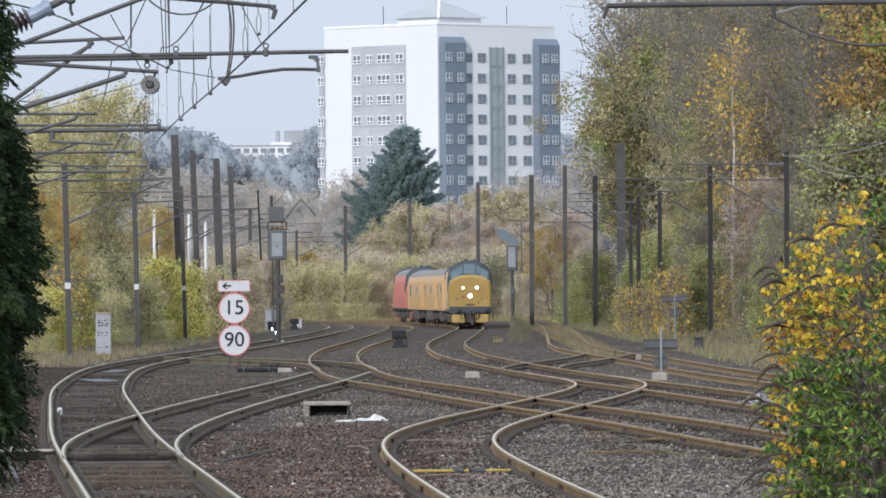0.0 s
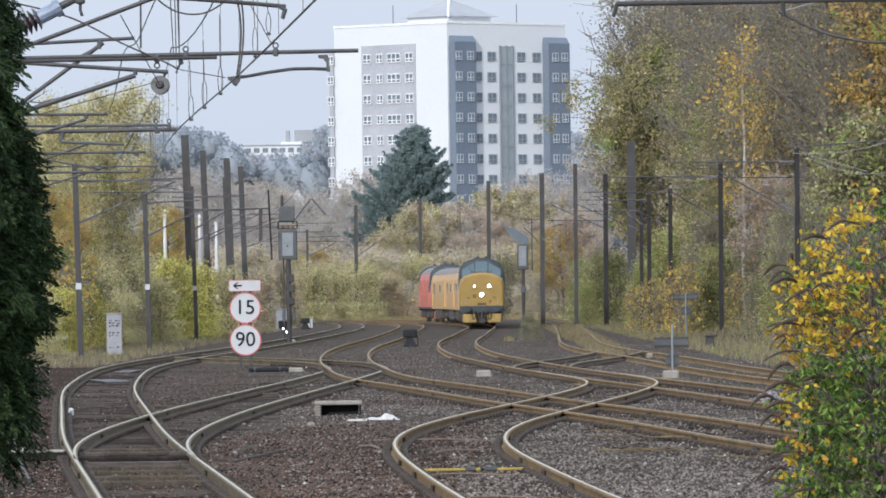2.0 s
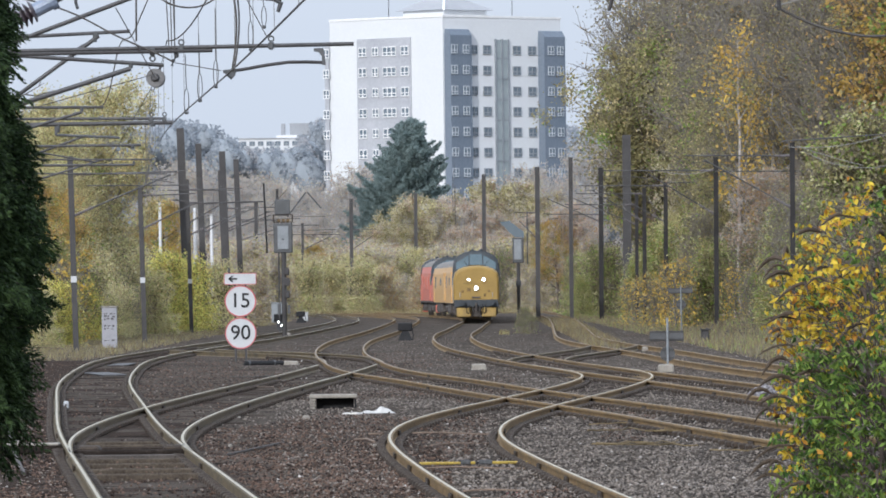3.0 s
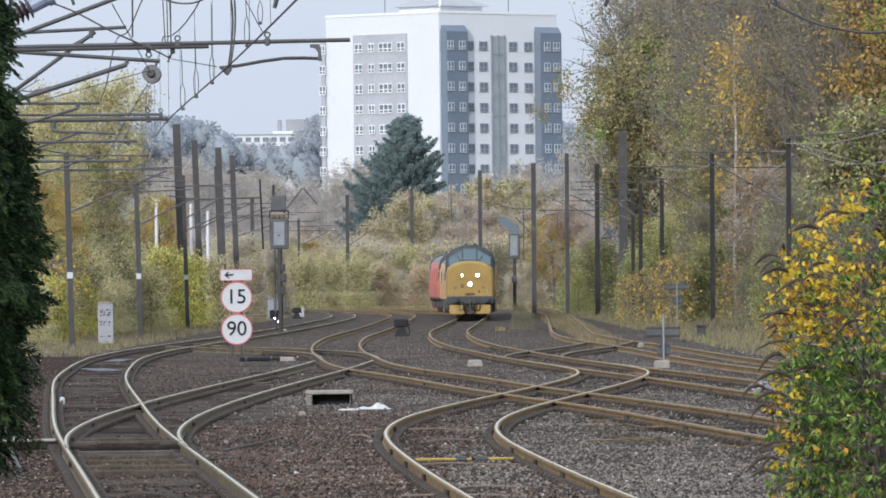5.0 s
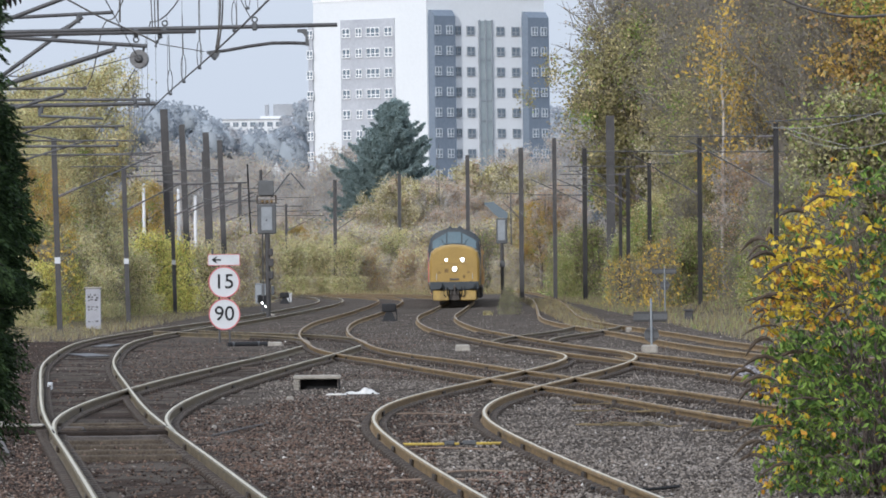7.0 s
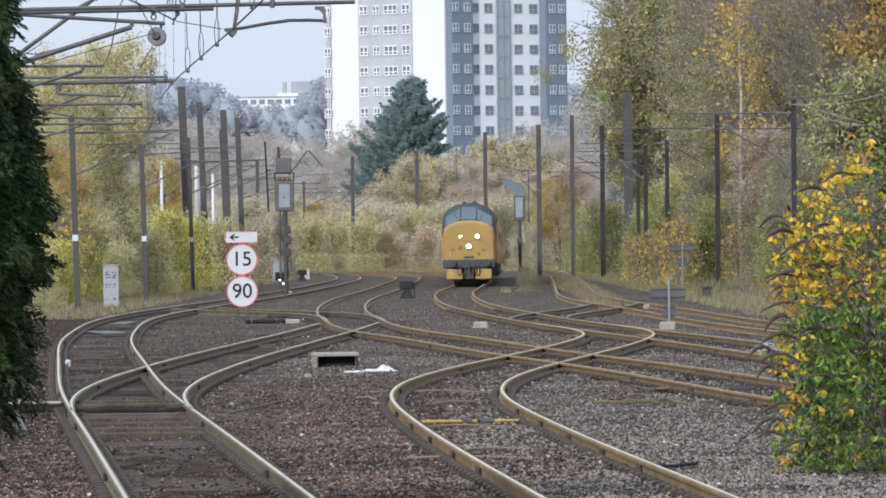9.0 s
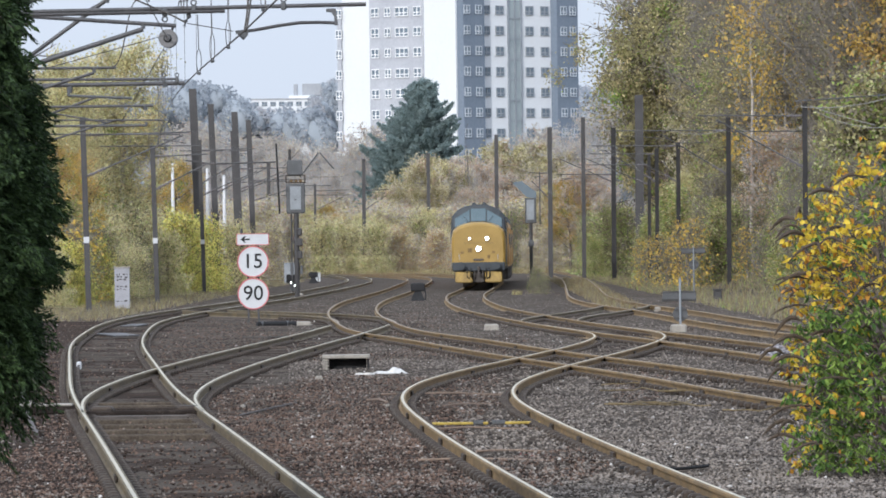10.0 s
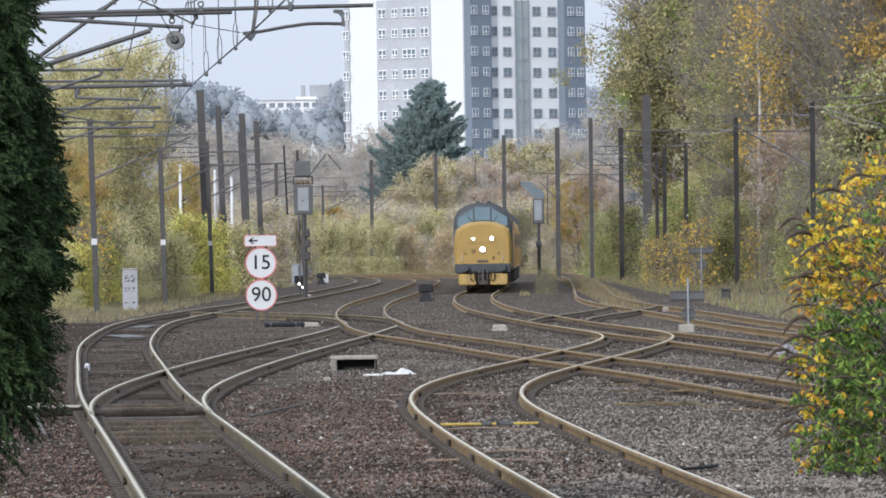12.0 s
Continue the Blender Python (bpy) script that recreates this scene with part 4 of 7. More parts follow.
def college():
    """A long white building on the hill, with two grey blocks on its roof."""
    base = ground_height(-32, 1532)
    ob = thing("flat_roofed_building", "distant long white flat-roofed building above the trees", "building", (-32.7, 1532, base))
    part("wall", Shape().box((0, 0, (33.1 - base) / 2), (13.4, 12, 33.1 - base)), [M_TOWER_WHITE], ob)
    part("roof", Shape().box((0, 0, 33.2 - base), (14.0, 12.6, 0.22)), [M_ROOF], ob)
    part("upper_storey", Shape().box((4.2, 0, 33.6 - base), (5.4, 10, 0.6)), [M_TOWER_WHITE], ob)
    part("stair_tower", Shape().box((2.9, 0, 35.0 - base), (0.85, 4, 2.9), 0, 0.05), [M_FAR_BLOCK], ob, "slim grey stair tower")
    part("plant_room", Shape().box((6.8, 0, 35.2 - base), (4.9, 5, 2.6), 0, 0.05), [M_FAR_BLOCK], ob, "grey rooftop plant room")
    win = window_meshes(1.2, 1.0, 2, M_DARK_FRAME)
    for i in range(7):
        put_window(ob, win, Matrix.Translation((-5.6 + 1.85 * i, -6.06, 32.1 - base)))


def far_house():
    """A tall pale house with two gables, among the bare trees."""
    x, y = -24.6, 1292
    base = ground_height(x, y)
    wall_top = 18.6 - base
    ob = thing("house", "distant pale rendered house with two gables among bare trees", "house", (x, y, base))
    part("wall", Shape().box((0, 0, wall_top / 2), (4.4, 7, wall_top)), [M_TOWER_WHITE], ob)
    for dx in (-1.1, 1.1):
        gable = [(-1.08, wall_top), (1.08, wall_top), (0, wall_top + 1.8)]
        part("gable", Shape().loft([[(dx + p, q, z) for p, z in gable] for q in (-3.6, 3.4)]), [M_TOWER_WHITE], ob)
        for side in (-1, 1):
            slope = [(dx, wall_top + 1.95), (dx + side * 1.25, wall_top - 0.15), (dx + side * 1.25, wall_top - 0.02), (dx, wall_top + 2.1)]
            part("roof_slope", Shape().loft([[(p, q, z) for p, z in slope] for q in (-3.8, 3.6)]), [M_FAR_BLOCK], ob)
    win = window_meshes(0.7, 1.1, 1, M_DARK_FRAME)
    for dx in (-1.5, -0.6, 0.6, 1.5):
        for z in (wall_top - 0.9, wall_top - 3.2):
            put_window(ob, win, Matrix.Translation((dx, -3.56, z)))


far_woods()
college()
far_house()


# ---- overhead line: masts, brackets, wires ----
def insulator(s, a, b, ribs, core, rim, mat):
    a, b = Vector(a), Vector(b)
    s.tube([a, b], core, 6, mat)
    for i in range(ribs):
        c, e = a.lerp(b, (i + 0.3) / ribs), a.lerp(b, (i + 0.6) / ribs)
        s.tube([c, e], [rim, rim * 0.75], 10, mat)


def mast(x, y, height, width, lean=0.0, bracket=None, label="weathered grey steel overhead line mast", band=False, steel=None, steady=True):
    """H-section mast; bracket: reach (signed), foot, tie height, arm height."""
    base = ground_height(x, y)
    ob = thing("overhead_line_mast", label, "railway mast", (x, y, base), 0, group="masts of the overhead line")
    s, w, t = Shape(), width, width * 0.12
    top = height - base
    a, q = w / 2, t / 2
    outline = [(-a, -a), (a, -a), (a, -a + t), (q, -a + t), (q, a - t), (a, a - t), (a, a), (-a, a), (-a, a - t), (-q, a - t), (-q, -a + t), (-a, -a + t)]
    s.loft([[(x0 + lean * z, y0, z) for x0, y0 in outline] for z in (-0.3, top)])
    part("post", s, [steel or M_MAST], ob)
    if band:
        z = 2.55
        part("number_plate", Shape().box((lean * z, -w / 2 - 0.03, z), (w * 1.05, 0.02, 0.22)), [M_WHITE], ob, "small white plate")
    if bracket:
        reach, end, foot, tie, arm = bracket
        d = 1 if reach > 0 else -1
        zf, zt, za = foot - base, tie - base, arm - base
        xf = lean * zf + d * w / 2
        rise = (zt - zf) / (abs(reach) - 0.2)
        part("bracket_tube", Shape().tube([(xf + d * 0.6, 0, zf + rise * 0.6), (lean * zf + reach, 0, zt)], 0.028, 8), [M_STEEL], ob)
        s = Shape()
        insulator(s, (xf, 0, zf), (xf + d * 0.65, 0, zf + rise * 0.65), 7, 0.04, 0.085, 0)
        part("insulator", s, [M_PORCELAIN], ob)
        part("registration_tube", Shape().tube([(xf + d * 0.5, 0, za), (end, 0, za + 0.05)], 0.026, 8), [M_STEEL], ob)
        s = Shape()
        insulator(s, (lean * za + d * w / 2, 0, za), (xf + d * 0.6, 0, za), 6, 0.04, 0.08, 0)
        part("insulator", s, [M_PORCELAIN], ob)
        if steady:
            drop = end - d * 0.35
            arm_line = [(drop, 0, za + 0.05), (drop, 0, za - 0.22), (drop - d * 0.6, 0, za - 0.2), (reach, 0, za - 0.33)]
            part("steady_arm", Shape().tube(arm_line, 0.018, 6), [M_STEEL], ob)
        part("hanger", Shape().tube([(end * 0.6, 0, za), (end * 0.6, 0, zf + rise * abs(end) * 0.6)], 0.008, 4), [M_WIRE], ob)
    return ob


CONTACT, CATENARY = 4.68, 6.15
LEFT_WIRE = spline([(-0.95, 63), (-2.41, 88), (-4.22, 118), (-5.6, 147), (-6.6, 170), (-7.7, 200), (-8.0, 245), (-7.0, 286), (-5.8, 346), (-5.0, 400)])
mast(-6.4, 88, 6.5, 0.19, -0.02, (float(LEFT_WIRE(88)) + 6.4, 5.58, 4.62, 6.05, 5.0), steady=False)
for x, y in ((-8.3, 121), (-9.9, 147), (-10.6, 166), (-11.6, 200)):
    mast(x, y, 6.5 + fall(y), 0.19, -0.02)
for x, y, h, w, strut, end, foot, tie, arm, plate in (
        (-12.06, 245.5, 6.55, 0.19, -8.61, -8.48, 4.49, 5.88, 5.93, True), (-11.29, 286.5, 6.1, 0.19, -9.04, -9.19, 4.33, 5.36, 5.68, True), (-11.35, 346.5, 7.2, 0.19, -8.58, -7.69, 4.49, 5.63, 6.02, True),
        (-12.55, 378, 10.4, 0.4, -10.2, -9.6, 5.3, 6.5, 7.1, False), (-12.3, 400, 10.0, 0.33, -9.4, -9.0, 5.0, 6.3, 6.6, False), (-11.8, 430, 10.1, 0.38, -9.1, -8.6, 5.4, 6.4, 6.62, False),
        (-12.0, 470, 10.3, 0.35, -9.01, -8.07, 4.94, 5.8, 6.27, False), (-12.3, 440, 9.1, 0.16, -9.2, -8.3, 5.2, 6.3, 5.9, False)):
    mast(x, y, h, w, -0.02 if plate else -0.03, (strut - x, end - x, foot, tie, arm), "slim steel mast with a small white plate" if plate else "tall dark steel overhead line mast", band=plate)
train_line = spline(TRAIN_LINE)
for x, y, h, w, strut, end, foot, tie, arm in (
        (14.68, 280, 7.39, 0.19, 11.19, 10.45, 4.83, 6.75, 6.87), (13.6, 327, 7.64, 0.21, 10.5, 8.41, 5.02, 6.89, 7.03), (13.3, 386, 7.31, 0.22, 10.53, 8.62, 5.18, 6.66, 7.12),
        (12.57, 400, 7.19, 0.22, 9.63, 8.77, 5.3, 7.1, 6.86), (12.5, 412, 6.95, 0.2, 8.6, 8.33, 5.24, 6.87, 6.37), (10.88, 430, 8.84, 0.28, 7.6, 7.41, 5.57, 6.99, 6.0)):
    mast(x, y, h, w, 0.006, (strut - x, end - x, foot, tie, arm), "dark steel overhead line mast with a bracket", steel=M_MAST_DARK)
for x, y, h, w, reach in ((4.73, 540, 10.16, 0.3, None), (7.48, 458, 9.37, 0.3, -1.2), (9.27, 440, 9.66, 0.25, None), (13.4, 462, 11.47, 0.55, None), (-0.55, 610, 9.66, 0.3, None), (-5.92, 590, 9.0, 0.3, 1.8), (-10.0, 590, 7.0, 0.2, 2.4)):
    mast(x, y, h, w, 0.004, reach and (reach, reach * 1.2, 4.8, 5.9, 6.4), "tall weathered steel overhead line mast")


def cross_tube(a, b, r, label):
    """A level tube carried across the line on the masts."""
    ob = thing("cross_tube", label, "overhead bracket", a, group="tubes carried on the masts")
    way = Vector(b) - Vector(a)
    part("tube", Shape().tube([(0, 0, 0), way], r, 8), [M_STEEL], ob)
    for f in (0.06, 0.5):
        part("clamp", Shape().box(way * f, (0.09, 0.09, 0.12), 0, 0.02), [M_DARK], ob)


cross_tube((14.32, 279.8, 7.44), (21.0, 279.8, 7.82), 0.026, "grey steel tube reaching from a mast over the bank")
cross_tube((13.6, 326.8, 6.98), (22.5, 326.8, 6.92), 0.028, "grey steel tube reaching from a mast over the bank")
cross_tube((13.38, 385.8, 7.27), (17.3, 385.8, 7.28), 0.028, "grey steel tube reaching from a mast over the bank")


def wires(name, line, ys, label, stagger=0.2):
    """Contact wire, messenger wire and droppers along a track."""
    ob = thing(name, label, "overhead wire")
    low, high, drops = [], [], []
    for i, (y0, y1) in enumerate(zip(ys[:-1], ys[1:])):
        for j in range(9):
            f = j / 8
            y = y0 + (y1 - y0) * f
            x = float(line(y)) + stagger * (1 - 2 * f) * (1 if i % 2 else -1)
            sag = 4 * f * (1 - f)
            low.append((x, y, CONTACT + fall(y)))
            high.append((x, y, CATENARY + fall(y) - 0.3 * sag))
            if j in (1, 3, 5, 7):
                drops.append((low[-1], high[-1]))
    part("contact_wire", Shape().tube(low, [0.011 if p[1] < 119 else 0.006 for p in low], 5), [M_WIRE], ob)
    part("messenger_wire", Shape().tube(high, [0.011 if p[1] < 119 else 0.006 for p in high], 5), [M_WIRE], ob)
    for a, b in drops:
        part("dropper", Shape().tube([a, b], 0.004, 3), [M_WIRE], ob)


wires("overhead_wires", LEFT_WIRE, [63, 88, 118, 147, 170, 200, 245.5, 286.5, 346.5, 400], "thin overhead contact wire with droppers over the main line", 0.0)
wires("overhead_wires", train_line, [240, 290, 327, 386, 440, 500], "thin overhead contact wire with droppers over the running line")
wires("overhead_wires", spline(SIDING), [272, 327, 386, 440, 495], "thin overhead contact wire with droppers over the siding")


M_PALE_CABLE = material("pale_jumper_cable", (0.18, 0.175, 0.165), (0.3, 0.295, 0.28), 4.0, 0.6)


def slung_cable(points, sag, r, label):
    """A cable slung between two fixings."""
    a, b = (Vector(p) for p in points)
    line = [a.lerp(b, i / 12) - Vector((0, 0, sag * 4 * (i / 12) * (1 - i / 12))) for i in range(13)]
    ob = thing("slung_cable", label, "cable", group="cables slung between the masts")
    part("cable", Shape().tube(line, r, 5), [M_PALE_CABLE], ob)


for a, b, sag in (((14.56, 279.7, 7.21), (18.9, 279.7, 7.8), 0.25), ((15.16, 279.7, 7.02), (19.4, 279.7, 6.7), 0.5), ((14.9, 279.7, 7.25), (17.5, 279.7, 6.45), 0.04),
                  ((13.86, 326.6, 7.37), (15.26, 326.6, 6.6), 0.12), ((15.26, 326.6, 6.6), (17.18, 326.6, 7.36), 0.25), ((11.2, 326.6, 7.0), (13.4, 326.6, 7.02), 0.14),
                  ((13.71, 385.6, 7.03), (14.9, 385.6, 6.05), 0.2), ((12.8, 399.6, 6.74), (13.46, 399.6, 5.87), 0.15), ((12.07, 429.6, 6.77), (12.81, 429.6, 5.97), 0.15),
                  ((7.15, 457.6, 5.49), (8.6, 457.6, 4.9), 0.3), ((9.5, 439.6, 5.9), (11.0, 439.6, 5.0), 0.3)):
    slung_cable((a, b), sag, 0.014, "pale jumper cable hanging from the mast brackets")
for x, y, h in ((-16.3, 440, 7.4), (-14.3, 445, 7.2), (-13.4, 450, 6.8)):
    ob = thing("pale_post", "slim pale concrete post standing among the trees", "post", (x, y, ground_height(x, y)), group="pale posts behind the masts")
    part("shaft", Shape().tube([(0, 0, -0.2), (0, 0, h)], [0.13, 0.09], 8), [M_PALE_MAST], ob)
    part("cap", Shape().tube([(0, 0, h), (0, 0, h + 0.12)], [0.12, 0.05], 8), [M_PALE_MAST], ob)


# ---- the train ----
def section(y, half, low, eave, crown, n=9, bulge=0.03):
    """Cross-section of a carriage body, from the left sill over the roof to the right sill."""
    pts = [(-half, y, low), (-half - bulge, y, (low + eave) / 2), (-half, y, eave)]
    for i in range(1, n):
        a = math.pi * (1 - i / n)
        pts.append((half * math.cos(a), y, eave + (crown - eave) * math.sin(a) ** 0.75))
    return pts + [(half, y, eave), (half + bulge, y, (low + eave) / 2), (half, y, low)]


# skirt yellow: real grime, plus the skirt's shade put into the dark tone
M_SKIRT = material("grimy_shaded_yellow_paint", (0.16, 0.11, 0.04), (0.42, 0.28, 0.07), 2.5, 0.6, bump=0.1, fine=14.0)
M_SCREEN = material("dark_windscreen_glass", (0.05, 0.08, 0.095), (0.1, 0.145, 0.175), 0.8, 0.06, bump=0, spec=0.6)


def wheelset():
    s = Shape()
    for x in (-0.75, 0.75):
        s.disc((x, 0, 0), 0.57, 0.13, 0, 24, "x")
        s.disc((x * 1.07, 0, 0), 0.2, 0.1, 0, 10, "x")
    s.tube([(-0.8, 0, 0), (0.8, 0, 0)], 0.08, 8)
    for j in range(4):
        a = j * math.pi / 2
        for x in (-0.83, 0.83):
            s.box((x, 0.34 * math.cos(a), 0.34 * math.sin(a)), (0.02, 0.08, 0.08))
    return s.mesh("wheelset", [M_UNDER])


WHEELSET = wheelset()
WHEELS = []


def bogie(parent, y, axles):
    s = Shape()
    for x in (-1.08, 1.08):
        s.box((x, 0, 0.72), (0.16, axles[-1] - axles[0] + 1.1, 0.28), 0, 0.04)
        for a in axles:
            s.box((x * 1.03, a, 0.52), (0.2, 0.42, 0.4), 0, 0.05)
    s.box((0, 0, 0.72), (2.1, 0.6, 0.25), 0, 0.04)
    ob = part("bogie", s, [M_UNDER], parent)
    ob.matrix_basis = Matrix.Translation((0, y, 0))
    for a in axles:
        w = new("wheelset", WHEELSET)
        w.parent = ob
        w.matrix_basis = Matrix.Translation((0, a, 0.57))
        WHEELS.append((w, a))


def locomotive(label, front_paint, side_paint, lit):
    """A nose-ended diesel 18.7 m long, running on two three-axle bogies; +y is forwards."""
    ob = thing("locomotive", label, "locomotive")
    s = Shape()
    ys = [-7.55, -7.45, 7.15, 7.45]
    rings = [section(y, 1.33, 0.95, 2.98, 3.95) for y in ys]
    s.loft(rings)
    k = len(rings[0])
    s.m = [1 if i < (len(ys) - 1) * k and 3 <= i % k <= k - 5 else 0 for i in range(len(s.f))]
    part("body", s, [side_paint, M_LOCO_ROOF], ob)
    for d in (1, -1):
        s = Shape()
        rings = []
        for y, half, low, eave, crown in ((7.3, 1.34, 0.95, 2.5, 3.24), (8.2, 1.33, 0.95, 2.48, 3.23), (9.0, 1.31, 0.95, 2.45, 3.2), (9.11, 1.28, 0.98, 2.42, 3.15), (9.17, 1.2, 1.04, 2.36, 3.05)):
            rings.append([(x, d * yy, z) for x, yy, z in section(y, half, low, eave, crown, bulge=0.01)])
        s.loft(rings)
        nose = part("nose", s, [front_paint], ob, "rounded nose end")
        for x, z, w, h in ((0.8, 1.72, 0.16, 0.12), (-0.74, 1.72, 0.14, 0.12), (0.42, 1.82, 0.2, 0.2), (-0.5, 1.5, 0.12, 0.18)):
            part("nose_socket", Shape().box((x, d * 9.175, z), (w, 0.03, h), 0, 0.02), [M_RUST], nose)
        part("nose_seam", Shape().box((0, d * 9.176, 2.18), (1.5, 0.008, 0.012)), [M_UNDER], nose)
        for x, z, r in ((0.43, 2.4, 0.06), (-0.43, 2.4, 0.09), (0.0, 1.9, 0.115)):
            s = Shape().disc((x, d * 9.2, z), r * 1.35, 0.06, 0, 20)
            rim = part("lamp_housing", s, [M_LOCO_DARK], nose)
            part("headlamp", Shape().disc((x, d * 9.235, z), r, 0.03, 0, 20), [M_LAMP if lit and d > 0 else M_GLASS], rim, "lit white headlamp" if lit and d > 0 else "unlit lamp")
        # cab front above the nose: dark surround with three panes
        s = Shape()
        lowring = [(x, d * y, z) for x, y, z in section(7.75, 1.34, 2.4, 2.74, 3.3, bulge=0)]
        hiring = [(x, d * y, z) for x, y, z in section(7.5, 1.37, 2.4, 3.05, 4.1, bulge=0)]
        roof = [(x, d * y, z) for x, y, z in section(6.9, 1.36, 2.4, 3.03, 4.0, bulge=0)]
        s.loft([roof, hiring, lowring])
        cab = part("cab_front", s, [M_LOCO_DARK], ob, "dark windscreen surround")
        for x0, x1, zl0, zl1, zh0, zh1 in ((-1.16, -0.43, 2.96, 3.23, 3.4, 3.82), (-0.37, 0.37, 3.26, 3.26, 3.88, 3.88), (0.43, 1.16, 3.23, 2.96, 3.82, 3.4)):
            s = Shape()
            yy = lambda z: d * (7.88 - (z - 2.95) * 0.27)
            front = [(x0, yy(zl0), zl0), (x1, yy(zl1), zl1), (x1, yy(zh1), zh1), (x0, yy(zh0), zh0)]
            s.loft([[(x, y - d * 0.03, z) for x, y, z in front], front])
            part("windscreen", s, [M_SCREEN], cab)
        for x in (-0.3, 0.22):
            part("horn_cowl", Shape().box((x, d * 7.2, 4.1), (0.2, 0.5, 0.16), 0, 0.05), [M_LOCO_DARK], cab)
        # buffer beam, skirts, buffers and coupling
        part("buffer_beam", Shape().box((0, d * 9.05, 1.02), (2.6, 0.3, 0.46), 0, 0.05), [M_LOCO_DARK], ob)
        for x in (-0.73, 0.73):
            part("skirt", Shape().box((x, d * 9.12, 0.5), (0.84, 0.18, 0.54), 0, 0.05), [M_SKIRT if lit else front_paint], ob, "dirty snowplough skirt")
            s = Shape().tube([(x * 1.18, d * 9.1, 1.06), (x * 1.18, d * 9.5, 1.06)], [0.13, 0.1], 12)
            s.disc((x * 1.18, d * 9.52, 1.06), 0.19, 0.06, 0, 20)
            part("buffer", s, [M_LOCO_DARK], ob)
        s = Shape().tube([(0, d * 9.1, 1.0), (0, d * 9.4, 0.95), (0, d * 9.42, 0.6)], 0.07, 8)
        s.box((0, d * 9.05, 0.5), (0.5, 0.14, 0.5), 0, 0.03)
        for x in (-0.2, 0.2):
            s.tube([(x, d * 9.15, 0.9), (x, d * 9.3, 0.55), (x * 1.2, d * 9.15, 0.3)], 0.03, 6)
        part("coupling", s, [M_UNDER], ob)
        for x in (-0.52, -0.36, 0.38, 0.55):
            part("brake_hose", Shape().tube([(x, d * 9.2, 0.95), (x * 1.05, d * 9.32, 0.75), (x * 1.02, d * 9.3, 0.5), (x * 0.8, d * 9.22, 0.42)], 0.028, 6), [M_BLACK], ob)
        part("lamp_iron", Shape().box((0, d * 9.2, 1.36), (0.5, 0.08, 0.1), 0, 0.02), [M_UNDER], ob)
        for x in (-0.95, 0.95):
            part("hand_rail", Shape().tube([(x, d * 9.2, 1.35), (x, d * 9.24, 1.4), (x, d * 9.24, 1.6), (x, d * 9.2, 1.65)], 0.014, 5), [M_WHITE], ob)
            part("wiper", Shape().tube([(x * 0.5, d * 7.93, 3.18), (x * 0.75, d * 7.86, 3.5)], 0.012, 4), [M_BLACK], cab)
    for x in (-1.365, 1.365):
        for y0, w, z, h, mat, nm in ((6.1, 0.6, 2.45, 0.6, M_GLASS, "cab_side_window"), (7.0, 0.55, 2.45, 0.6, M_GLASS, "cab_side_window"), (5.3, 0.7, 2.0, 1.9, M_GREY if lit else side_paint, "cab_door"), (3.2, 1.5, 2.3, 0.9, side_paint, "grille"), (-1.0, 2.2, 2.3, 0.9, side_paint, "grille"), (-4.4, 1.6, 2.45, 0.6, side_paint, "grille"), (-6.2, 0.7, 2.0, 1.9, side_paint, "cab_door"), (-7.0, 0.55, 2.45, 0.6, M_GLASS, "cab_side_window")):
            part(nm, Shape().box((x, y0, z), (0.05, w, h), 0, 0.015), [mat], ob)
    s = Shape()
    for y0 in (-5.0, -1.5, 1.5, 5.0):
        s.box((0, y0, 3.98), (1.0, 1.6, 0.1), 0, 0.03)
    part("roof_hatches", s, [M_LOCO_ROOF], ob)
    part("fuel_tank", Shape().box((0, 0, 0.62), (2.3, 3.6, 0.7), 0, 0.08), [M_UNDER], ob)
    part("sole_bar", Shape().box((0, 0, 0.98), (2.68, 17.8, 0.18), 0, 0.03), [M_UNDER], ob)
    for y in (5.6, -5.6):
        bogie(ob, y, (-2.05, 0.0, 2.05))
    return ob


